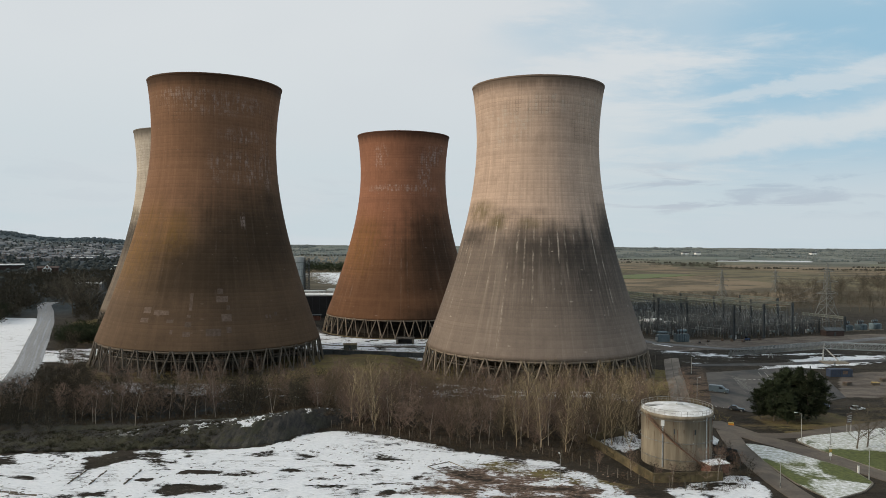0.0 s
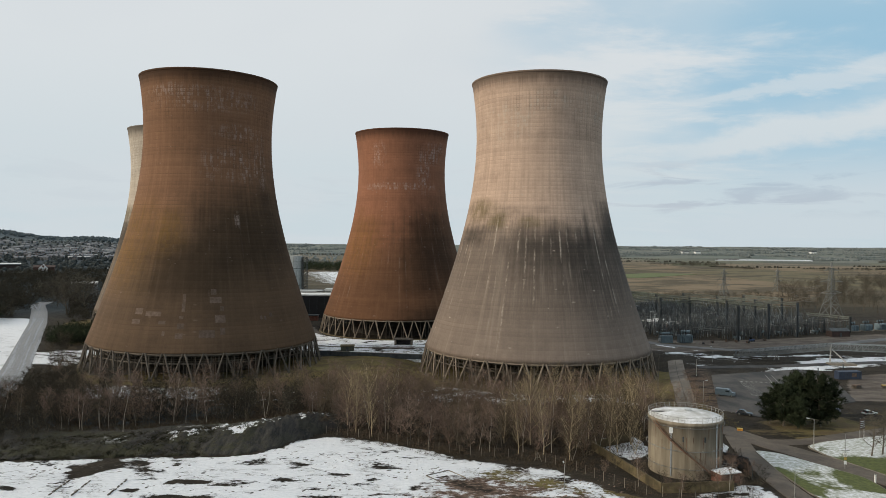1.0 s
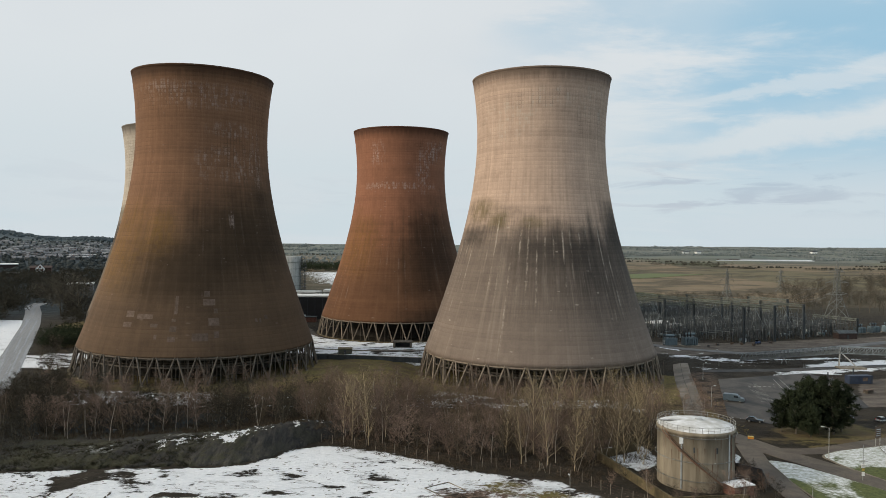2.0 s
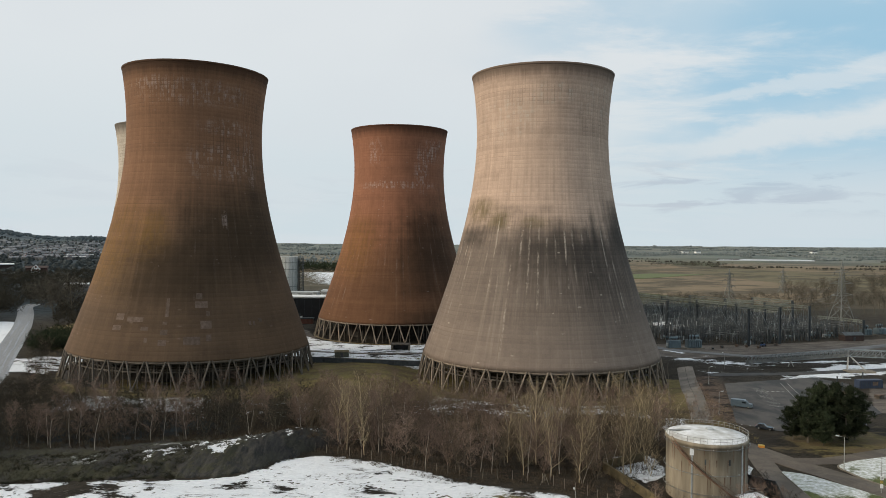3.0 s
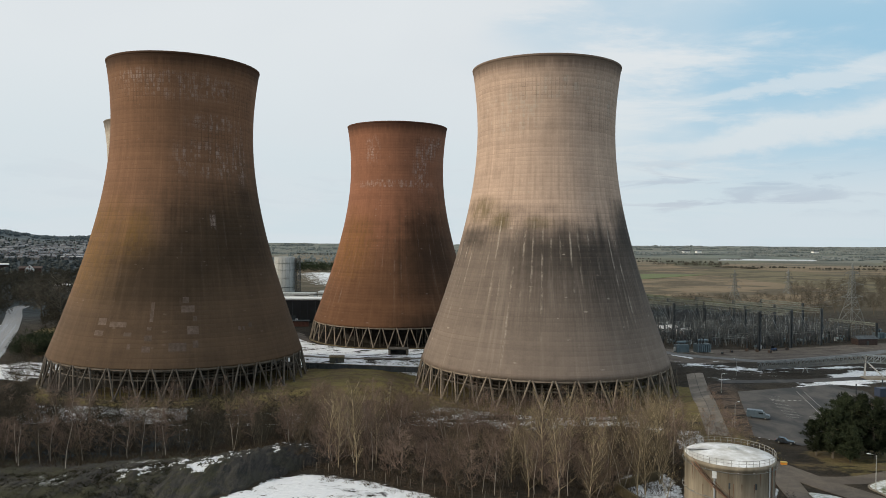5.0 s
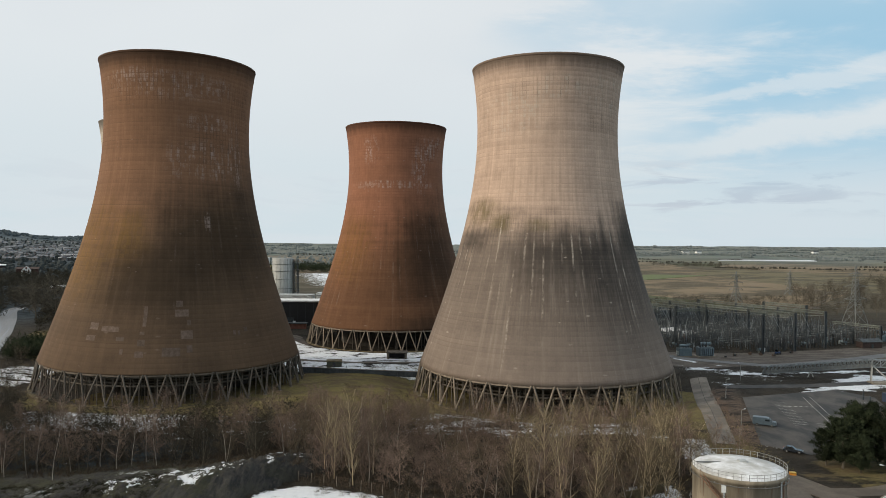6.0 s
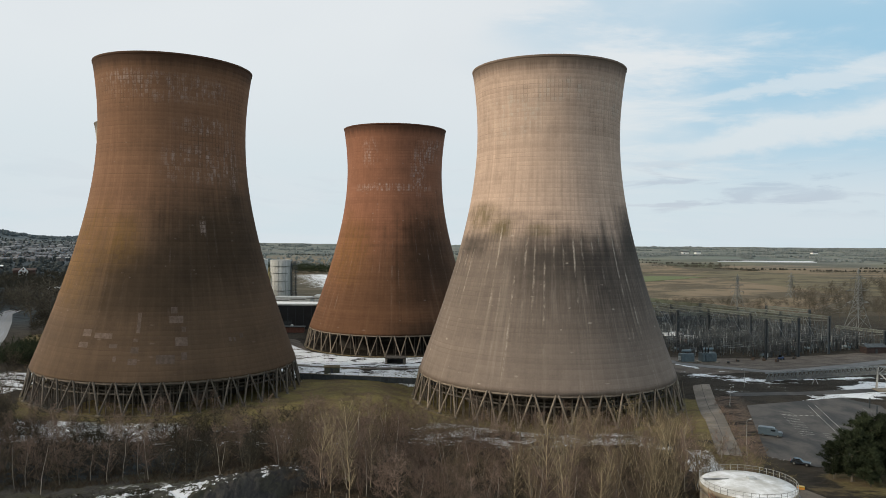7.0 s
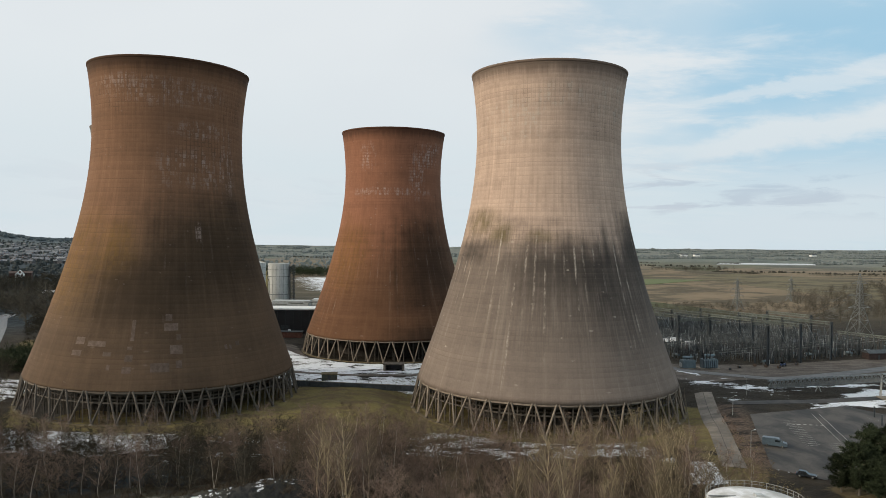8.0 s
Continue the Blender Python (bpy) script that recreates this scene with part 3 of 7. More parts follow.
HEAP_HIGH = [0.6, 1.5, 2.9, 3.5, 4.0, 4.3, 4.1, 2.1, 0.0]


def heap(x, y):
    """The spoil heap: a bank with a steep front that climbs towards its eastern end."""
    foot = np.interp(x, HEAP_X, HEAP_FOOT) + 0.7 * np.sin(x * 0.9) + 0.4 * np.sin(x * 2.3 + 1)
    crest = np.interp(x, HEAP_X, HEAP_CREST) + 0.8 * np.sin(x / 4.1)
    side = np.where(y < crest, ease(y, foot - 0.5, crest), 1 - ease(y - crest, 0.5, 28))
    return np.interp(x, HEAP_X, HEAP_HIGH) * side * (1 + 0.06 * waves(x, y, 2.3))


def lie(x, y):
    x, y = np.asarray(x, float), np.asarray(y, float)
    basin = -2.1 * ease(y, 332, 374) * (1 - ease(y, 560, 700)) * (1 - ease(x, 48, 90)) * ease(x, -215, -185)
    for cx, cy, depth in ((33.5, 306.7, 2.9), (-104, 308.4, 1.2), (-32.5, 437.0, 3.1)):
        basin = np.minimum(basin, -depth * (1 - ease(np.hypot(x - cx, y - cy), 49, 64)))
    far = np.hypot(x, y)
    turn = np.degrees(np.arctan2(x, np.maximum(y, 1)))
    top = np.interp(turn, [-60, -34, -32.4, -31.5, -30.2, -28.5, -27.3, -26, -24.7, -20, -15, -9, 0, 12, 30, 60], [84, 80, 76, 68, 48, 36, 42, 40, 26, 22, 12, 10, 10, 14, 17, 14])
    top = top + 1.6 * np.sin(turn * 4.7) + 1.2 * np.sin(turn * 11.3 + 1.0)
    hills = top * ease(far, 2600, 4500) * (0.95 + 0.08 * waves(x, y, 260.0)) + 6 * ease(far, 1200, 2600) * waves(x, y, 330.0, 2.0) * (y > 0)
    small = 0.10 * waves(x, y, 5.5, 1.0) * (far < 600)
    return basin + heap(x, y) + hills + small


def land(x, y):
    return float(lie(x, y))


def inside(x, y, poly, soft):
    """1 well inside the outline, 0 well outside, over a soft edge."""
    n = len(poly)
    d = np.full(x.shape, 1e9)
    odd = np.zeros(x.shape, bool)
    for i in range(n):
        (ax, ay), (bx, by) = poly[i], poly[(i + 1) % n]
        ex, ey = bx - ax, by - ay
        t = np.clip(((x - ax) * ex + (y - ay) * ey) / (ex * ex + ey * ey), 0, 1)
        d = np.minimum(d, np.hypot(x - ax - t * ex, y - ay - t * ey))
        odd ^= ((ay > y) != (by > y)) & (x < ex * (y - ay) / (ey if ey else 1e-9) + ax)
    return ease(np.where(odd, d, -d), -soft, soft)


def spread(lo, hi, step, far_lo, far_hi, most):
    mid = list(np.arange(lo, hi + step / 2, step))
    out, s = [], step
    v = hi
    while v < far_hi:
        s = min(s * 1.18, most)
        v += s
        out.append(v)
    back_, s, v = [], step, lo
    while v > far_lo:
        s = min(s * 1.18, most)
        v -= s
        back_.append(v)
    return np.array(back_[::-1] + mid + out)


xs = spread(-330, 170, 1.8, -4900, 4900, 130)
ys = spread(110, 460, 1.8, -4900, 4900, 130)
gx, gy = np.meshgrid(xs, ys)
gz = lie(gx, gy) - 0.7 * np.minimum(heap(gx, gy), 1.0)
cols, rows_ = len(xs), len(ys)
verts = np.stack([gx.ravel(), gy.ravel(), gz.ravel()], 1)
idx = np.arange(rows_ * cols).reshape(rows_, cols)
quads = np.stack([idx[:-1, :-1].ravel(), idx[:-1, 1:].ravel(), idx[1:, 1:].ravel(), idx[1:, :-1].ravel()], 1)
ground_me = mesh_from("ground", verts.tolist(), quads.tolist(), GROUND)
ground_me.shade_smooth()
X, Y = verts[:, 0], verts[:, 1]
FAR = np.hypot(X, Y)
snow = np.full(len(X), 0.12)


def snow_on(poly, amount, soft=3.0):
    global snow
    k = inside(X, Y, poly, soft)
    snow = snow * (1 - k) + amount * k


snow_on([(-135, 176), (-60, 196), (50, 180), (70, 215), (60, 250), (-60, 250), (-140, 255)], 0.30, 8)
snow_on([(-135, 100), (-128, 160), (-100, 166), (-87, 168.5), (-63, 172.5), (-54, 172.5), (-48, 174), (-43, 179.5), (-38, 187.5), (-32, 191), (-26, 190), (-16, 185.5), (-4, 178), (8, 171.5), (22, 167), (29, 158), (36, 146), (42, 132), (46, 100)], 0.67, 2.0)
snow_on([(-4, 160), (14, 168), (24, 160), (38, 140), (44, 100), (-6, 100), (-8, 148)], 0.46, 5)
snow_on([(-84, 164), (-76, 171), (-73, 164.5), (-79, 155)], 0.27, 1.6)
snow_on([(-66, 174), (-62.5, 174), (-59.5, 164), (-62.5, 164)], 0.34, 1.4)
snow_on([(-75, 171), (-69, 171), (-61, 157), (-67, 157)], 0.50, 1.5)
snow_on([(-59, 155.5), (-50, 156.5), (-50, 154.8), (-59, 153.2)], 0.25, 0.6)
stripe = random.Random(12)
for _ in range(46):
    px, py, long_, lean_ = stripe.uniform(-100, 20), stripe.uniform(128, 170), stripe.uniform(1.5, 8), stripe.choice((0.06, 0.12, -0.05, 0.1))
    snow_on([(px - long_, py - lean_ * long_ - 0.6), (px + long_, py + lean_ * long_ - 0.6), (px + long_, py + lean_ * long_ + 0.6), (px - long_, py - lean_ * long_ + 0.6)], stripe.uniform(0.38, 0.5), 0.9)
snow_on([(-46, 170), (-34, 173), (-30, 167), (-44, 165)], 0.55, 2)
snow_on([(-26, 158), (-16, 160), (-14, 154), (-24, 152)], 0.56, 2)
snow_on([(-120, 150), (-100, 166), (-96, 158), (-112, 146)], 0.46, 3)
snow_on([(-60, 146), (-47, 146.6), (-48, 142), (-57, 140)], 0.38, 2.0)
snow_on([(-100, 181), (-60, 184), (-38, 186), (-34, 190), (-40, 199), (-64, 196), (-100, 190)], 0.41, 2)
snow_on([(-64, 188), (-50, 188), (-38, 189), (-36, 194), (-46, 199), (-64, 195)], 0.44, 2)
snow_on([(-118, 232), (-78, 232), (-76, 246), (-116, 250)], 0.50, 4)
snow_on([(-90, 225), (-60, 224), (-58, 234), (-90, 236)], 0.48, 3)
snow_on([(-132, 226), (-20, 226), (-24, 252), (-134, 256)], 0.42, 5)
snow_on([(-14, 232), (58, 232), (52, 254), (-10, 258)], 0.54, 5)
snow_on([(-130, 230), (-78, 230), (-72, 248), (-128, 254)], 0.57, 4)
snow_on([(-6, 236), (26, 228), (30, 250), (6, 256), (-8, 250)], 0.50, 4)
snow_on([(-62, 325), (-12, 318), (-6, 345), (-4, 372), (-62, 374), (-76, 350)], 0.57, 4)
snow_on([(-92, 345), (-70, 338), (-62, 374), (-80, 410), (-100, 440), (-112, 400)], 0.60, 4)
snow_on([(-92, 372), (-62, 374), (-60, 386), (-92, 400)], 0.5, 4)
snow_on([(-186, 285), (-152, 286), (-150, 330), (-178, 326)], 0.56, 5)
snow_on([(-143, 240), (-162, 280), (-198, 349), (-240, 428), (-262, 446), (-420, 446), (-420, 236), (-200, 234)], 0.78, 4)
snow_on([(-78, 360), (-40, 352), (4, 358), (10, 392), (-20, 388), (-50, 390), (-72, 406), (-84, 424), (-94, 420)], 0.60, 4)
snow_on([(-40, 340), (-2, 338), (2, 352), (-30, 356)], 0.46, 4)
snow_on([(118, 291), (142, 292), (182, 312), (200, 336), (160, 330), (130, 305)], 0.62, 5)
snow_on([(79, 225), (88, 216), (100, 220.5), (99.5, 222), (88, 217.8), (80, 226.5)], 0.5, 1.2)
snow_on([(92, 300), (128, 300), (132, 350), (100, 366), (88, 340)], 0.33, 5)
snow_on([(104, 312), (200, 340), (200, 352), (104, 322)], 0.37, 4)
snow_on([(92, 330), (130, 318), (132, 326), (94, 345)], 0.47, 3)
snow_on([(111, 325), (140, 328), (169, 335), (169, 338.5), (140, 331.5), (111, 328.5)], 0.6, 1.5)
snow_on([(95, 366), (104, 352), (106, 354), (97, 368)], 0.66, 1.2)
snow_on([(36, 192), (36, 181), (41, 173), (47, 180), (47, 194)], 0.80, 1.5)
snow_on([(49, 152), (64, 160), (65, 150), (64, 136), (48, 128), (42, 148)], 0.60, 2)
snow_on([(56, 213), (64, 214), (66, 231), (61, 231)], 0.86, 1.5)
snow_on([(-150, 800), (-260, 1150), (-60, 1180), (-40, 800)], 0.60, 50)
snow *= 1 - 0.7 * ease(FAR, 2400, 3200)
grass = np.maximum.reduce([inside(X, Y, [(-130, 236), (-60, 244), (20, 246), (72, 240), (88, 300), (40, 360), (-60, 322), (-150, 300)], 6),
                           0.62 * inside(X, Y, [(-230, 420), (-190, 345), (-150, 330), (-120, 420), (-220, 520)], 10),
                           0.45 * inside(X, Y, [(74, 198), (90, 194), (150, 216), (150, 236), (100, 220), (84, 216)], 3),
                           0.12 * inside(X, Y, [(-100, 171), (-60, 174), (-56, 186), (-100, 190)], 3),
                           0.75 * inside(X, Y, [(-4, 165), (6, 171), (38, 150), (34, 146)], 2),
                           0.6 * inside(X, Y, [(60, 208), (70, 204), (78, 222), (79, 236), (64, 240)], 3),
                           0.6 * inside(X, Y, [(86, 190), (118, 206), (112, 224), (84, 214)], 4)])
gravel = np.maximum.reduce([inside(X, Y, [(86, 345), (104, 338), (134, 348), (215, 370), (330, 412), (330, 425), (230, 412), (140, 380), (88, 382)], 4),
                            0.8 * inside(X, Y, [(-112, 400), (-92, 345), (-66, 336), (-62, 380), (-84, 440), (-110, 450)], 4),
                            inside(X, Y, [(126, 240), (200, 250), (210, 300), (150, 286)], 6)])
clay = np.maximum(inside(X, Y, [(-20, 100), (-10, 158), (16, 166), (40, 140), (46, 100)], 6), 0.45 * inside(X, Y, [(70, 228), (90, 300), (100, 300), (82, 226)], 3))
field = ease(FAR, 560, 760) * (Y > 0)
TURN = np.degrees(np.arctan2(X, np.maximum(Y, 1)))
# haze tint of the ground grows with distance
hazy_hill = ease(FAR, 1500, 2500) * 0.85
town = ease(FAR, 480, 600) * (1 - 0.45 * ease(FAR, 2600, 3600)) * ease(-TURN, 15, 19) * (Y > 0)
town = np.maximum.reduce([town, 0.9 * inside(X, Y, [(-470, 448), (-278, 448), (-296, 500), (-330, 600), (-560, 1000), (-800, 900)], 10),
                          0.8 * inside(X, Y, [(-126, 190), (-100, 194), (-60, 202), (-60, 226), (-130, 228)], 4)])
forest = ease(FAR, 3300, 3900) * ease(-TURN, 16, 21) * (Y > 0)
for name, values in (("forest", forest), ("snow", snow), ("grass", grass), ("gravel", gravel), ("clay", clay), ("field", field), ("hazy_hill", hazy_hill), ("town", town)):
    ground_me.attributes.new(name, "FLOAT", "POINT").data.foreach_set("value", values.astype(np.float32))
ground = tagged(new("ground", ground_me), "rough winter ground with brown soil, rank grass and patchy snow", "ground", kind="structure")


def heap_material():
    """Dark slaty spoil with rills, moss on its gentler faces and broken snow on the crest."""
    m, n, p = material("spoil")
    at = n.put("ShaderNodeTexCoord").outputs["Object"]
    x, y, z = n.split(at)
    mid, fine, rill = n.noise(at, 0.16, 6.0, 0.65), n.noise(at, 1.3, 6.0, 0.72), n.noise(n.scaled(at, (1.0, 0.25, 0.25)), 0.9, 5.0, 0.65)
    c = n.mix(n.step(rill, 0.38, 0.62), (0.009, 0.009, 0.010), (0.036, 0.033, 0.029))
    c = n.mix(n.math("MULTIPLY", n.step(fine, 0.50, 0.64), 0.7), c, (0.052, 0.045, 0.036))
    mossy = n.math("MULTIPLY", n.step(n.math("ADD", mid, n.math("MULTIPLY", fine, 0.3)), 0.56, 0.74), n.step(x, -42.0, -54.0, 0.35, 1.0))
    c = n.mix(n.math("MULTIPLY", mossy, 0.85), c, n.mix(fine, (0.016, 0.017, 0.005), (0.044, 0.042, 0.013)))
    up = n.split(n.put("ShaderNodeNewGeometry").outputs["Normal"])[2]
    lies = n.math("ADD", n.math("MULTIPLY", n.math("SUBTRACT", up, 0.93), 3.0), n.math("ADD", n.math("MULTIPLY", n.math("SUBTRACT", fine, 0.5), 1.5), n.math("MULTIPLY", n.math("SUBTRACT", mid, 0.5), 3.4)))
    white = n.math("MULTIPLY", n.step(lies, 0.34, 0.46), n.step(z, 1.6, 2.8))
    c = n.mix(white, c, n.mix(fine, (0.56, 0.58, 0.62), (0.80, 0.82, 0.85)))
    n.feed(p.inputs["Base Color"], c)
    p.inputs["Roughness"].default_value = 0.92
    b = n.put("ShaderNodeBump")
    b.inputs["Strength"].default_value, b.inputs["Distance"].default_value = 0.9, 0.5
    n.feed(b.inputs["Height"], n.math("ADD", fine, rill))
    n.feed(p.inputs["Normal"], b.outputs[0])
    return m


hx, hy = np.meshgrid(np.arange(-116, -27, 0.5), np.arange(163, 222, 0.5))
hz = lie(hx, hy)
tall_ = heap(hx, hy)
gullies = 0.55 * waves(hx, hy * 0.35, 1.6, 4.0) + 0.45 * waves(hx, hy * 0.5, 0.8) + 0.55 * waves(hx * 1.3 + 0.4 * np.sin(hy), hy, 0.42, 2.0) + 0.6 * waves(hx, hy, 3.7, 1.0)
hz = hz + 0.20 * tall_ * gullies * (1 - 0.5 * ease(hy, 190, 205)) + np.where(tall_ > 0.12, 0.12, -0.6)
hn, hm = hx.shape
hi = np.arange(hn * hm).reshape(hn, hm)
heap_me = mesh_from("spoil_heap", np.stack([hx.ravel(), hy.ravel(), hz.ravel()], 1).tolist(),
                    np.stack([hi[:-1, :-1].ravel(), hi[:-1, 1:].ravel(), hi[1:, 1:].ravel(), hi[1:, :-1].ravel()], 1).tolist(), heap_material())
heap_me.shade_smooth()
tagged(new("spoil_heap", heap_me), "dark slaty spoil heap with moss and snow along its crest", "ground", kind="structure")


# ---- roads and paved areas ----
def strip(name, line, width, mat, label, lift=0.07, category="road", step=4.0):
    """A road that follows a line over the land, with a crown and open edges let into the ground."""
    pts = []
    for (ax, ay), (bx, by) in zip(line, line[1:]):
        k = max(1, int(math.hypot(bx - ax, by - ay) / step))
        pts += [(ax + (bx - ax) * i / k, ay + (by - ay) * i / k) for i in range(k)]
    pts.append(line[-1])
    for _ in range(3):
        pts = [pts[0]] + [((a[0] + 2 * b[0] + c[0]) / 4, (a[1] + 2 * b[1] + c[1]) / 4) for a, b, c in zip(pts, pts[1:], pts[2:])] + [pts[-1]]
    bm = bmesh.new()
    last = None
    across = (-0.5, -0.5, -0.25, 0.0, 0.25, 0.5, 0.5)
    for i, (px, py) in enumerate(pts):
        a, b = pts[max(i - 1, 0)], pts[min(i + 1, len(pts) - 1)]
        d = Vector((b[0] - a[0], b[1] - a[1])).normalized()
        now = []
        for j, s in enumerate(across):
            qx, qy = px + d.y * s * width, py - d.x * s * width
            z = land(qx, qy) + (lift + 0.12 - abs(s) * 0.16 if 0 < j < 6 else -0.6)
            now.append(bm.verts.new((qx, qy, z)))
        if last:
            for j in range(6):
                bm.faces.new((last[j], last[j + 1], now[j + 1], now[j]))
        last = now
    bmesh.ops.recalc_face_normals(bm, faces=bm.faces[:])
    return tagged(new(name, mesh_of(name, bm, mat)), label, category, kind="structure")


def slab(name, outline, mat, label, lift, category="pavement", step=0.0):
    """A flat paved area or island with a real edge."""
    bm = bmesh.new()
    n = len(outline)
    top_ = [bm.verts.new((x, y, lift)) for x, y in outline]
    low_ = [bm.verts.new((x, y, -0.5)) for x, y in outline]
    bm.faces.new(top_)
    for i in range(n):
        bm.faces.new((low_[i], low_[(i + 1) % n], top_[(i + 1) % n], top_[i]))
    bmesh.ops.recalc_face_normals(bm, faces=bm.faces[:])
    bmesh.ops.triangulate(bm, faces=[f for f in bm.faces if len(f.verts) > 4])
    return tagged(new(name, mesh_of(name, bm, mat)), label, category, kind="structure")


def rounded(outline, r=1.5, n=4):
    """The outline with its corners cut round."""
    out = []
    m = len(outline)
    for i in range(m):
        a, b, c = (Vector(outline[(i + k) % m]) for k in (-1, 0, 1))
        p, q = b + (a - b).normalized() * min(r, (a - b).length / 2.2), b + (c - b).normalized() * min(r, (c - b).length / 2.2)
        for k in range(n + 1):
            t = k / n
            v = p * (1 - t) ** 2 + b * 2 * t * (1 - t) + q * t * t
            out.append((v.x, v.y))
    return out


strip("road_works", [(70.2, 226), (78.4, 258), (93.8, 318)], 6.0, CONCRETE_ROAD, "worn pale concrete works road between rough verges", 0.08)
strip("road_joint", [(70.2, 226), (78.4, 258), (93.8, 318)], 0.6, TRACK_DARK, "dark weedy joint along the concrete road", 0.10)
strip("road_lane", [(73, 196), (70, 182), (68.1, 160), (68.7, 145), (72, 118)], 5.2, ASPHALT, "cracked grey asphalt lane beside the concrete tank", 0.09)
strip("road_main", [(72, 205), (78, 189.5), (84, 179), (90, 167.5), (99, 148), (112, 124)], 7.2, ASPHALT, "grey asphalt access road with worn patches", 0.10)
strip("road_branch", [(79, 191), (88, 189.7), (98, 195.5), (123, 206.5), (170, 226)], 5.0, ASPHALT, "grey asphalt side road along the pines", 0.11)
strip("road_snowy", [(-137, 214), (-149, 242), (-167, 280), (-203, 349), (-241, 422), (-276, 484), (-304, 530), (-312, 556)], 9.5, SNOW_ROAD, "snow-covered road with dark wheel tracks", 0.08)
slab("snow_strip", [(690, 1960), (960, 1985), (975, 2050), (740, 2030)], SNOW, "long white strip of snow along a far bank", 1.6, "ground")
slab("green_field", [(150, 1010), (300, 1150), (380, 1140), (250, 1000)], GREEN, "narrow green winter field", 0.35, "ground")
strip("road_yard", [(92, 376), (104, 360), (134, 345), (170, 361), (233, 396), (310, 436)], 6.5, YARD_ROAD, "pale blue-grey gravelled lane along the substation", 0.07)
strip("road_cross", [(97, 300), (125, 303), (160, 312), (230, 330)], 5.5, CARPARK, "wet dark lane behind the car park", 0.07)
car_park = slab("pavement_car_park", [(97, 283), (79.5, 226), (88, 217.5), (100, 222), (128, 240), (142, 285), (135, 297)], CARPARK, "dark patched asphalt car park with faded bay lines", 0.10)
slab("pavement_island", rounded([(72.6, 183.4), (77.5, 181.2), (83.6, 172), (88.6, 163.4), (88.6, 154), (83.8, 148.6), (74, 143), (71.6, 153), (71.2, 167)], 1.6), KERB, "pale concrete kerb round a traffic island", 0.20)
slab("pavement_verge", rounded([(86.8, 187.2), (92.2, 191.2), (112, 198.6), (150, 214), (150, 178), (96, 159.6), (91.8, 170), (88.2, 179)], 2.0), KERB, "pale concrete kerb round a grassed verge", 0.21)


def kerb_lawn(outline, lift, shrink, bare, name, label):
    """Lawn with lying snow inside the kerb."""
    cx, cy = sum(p[0] for p in outline) / len(outline), sum(p[1] for p in outline) / len(outline)
    inner = []
    for x, y in outline:
        d = Vector((x - cx, y - cy))
        k = 1 - shrink / max(d.length, 0.1)
        inner.append((cx + d.x * k, cy + d.y * k))
    return slab(name, inner, lawn_material(name, *bare), label, lift)


def lawn_material(name, low_, high_):
    """Lawn that lies bare between two lines across the site and under thin snow elsewhere."""
    m, n, p = material(name)
    at = n.put("ShaderNodeTexCoord").outputs["Object"]
    mid, fine = n.noise(n.scaled(at, (1.0, 0.45, 1.0)), 0.09, 4.0, 0.6, 0.5), n.noise(at, 1.1, 5.0, 0.7)
    g = n.mix(n.step(fine, 0.3, 0.7), (0.040, 0.055, 0.010), (0.095, 0.108, 0.026))
    lie_ = n.math("ADD", n.math("MULTIPLY", mid, 0.86), n.math("MULTIPLY", fine, 0.14))
    thin = n.mix(n.step(fine, 0.35, 0.7), (0.30, 0.32, 0.27), (0.66, 0.68, 0.71))
    y = n.split(at)[1]
    bare = n.math("MULTIPLY", n.step(y, low_ - 3, low_ + 3), n.step(y, high_ + 4, high_ - 4))
    c = n.mix(n.step(n.math("SUBTRACT", n.math("ADD", lie_, 0.12), n.math("MULTIPLY", bare, 0.27)), 0.44, 0.54), g, thin)
    n.feed(p.inputs["Base Color"], c)
    p.inputs["Roughness"].default_value = 0.9
    b = n.put("ShaderNodeBump")
    b.inputs["Strength"].default_value, b.inputs["Distance"].default_value = 0.5, 0.1
    n.feed(b.inputs["Height"], fine)
    n.feed(p.inputs["Normal"], b.outputs[0])
    return m


kerb_lawn(rounded([(72.6, 183.4), (77.5, 181.2), (83.6, 172), (88.6, 163.4), (88.6, 154), (83.8, 148.6), (74, 143), (71.6, 153), (71.2, 167)], 1.6), 0.24, 0.35, (154, 169), "lawn_island", "green lawn half covered with snow on a traffic island")
kerb_lawn(rounded([(86.8, 187.2), (92.2, 191.2), (112, 198.6), (150, 214), (150, 178), (96, 159.6), (91.8, 170), (88.2, 179)], 2.0), 0.25, 0.5, (150, 178), "lawn_verge", "green roadside lawn half covered with snow")

# bay lines of the car park
bay = mesh_of("bay_line", boxes((-0.06, -2.4, 0, 0.06, 2.4, 0.012)), PAINT_WHITE)
for k in range(16):
    for row, (ox, oy) in enumerate(((92, 262), (103, 262), (104, 236), (116, 240))):
        if row == 3 and k > 9:
            continue
        x, y = ox + 0.9 * (k - 8) * 0.45, oy + (k - 8) * 2.5 * 0.75
        if inside(np.array([x]), np.array([y]), [(97, 283), (79.5, 226), (88, 217.5), (100, 222), (128, 240), (142, 285), (135, 297)], 2.5)[0] > 0.97:
            piece("bay_line", bay, car_park, pose(x, y, 0.104, 0, 0, -72))
hatch = mesh_of("long_line", boxes((-0.08, -17, 0, 0.08, 17, 0.012)), PAINT_WHITE)
piece("lane_line", hatch, car_park, pose(116, 268, 0.105, 0, 0, -14))
piece("lane_line", hatch, car_park, pose(113.6, 268, 0.105, 0, 0, -14))
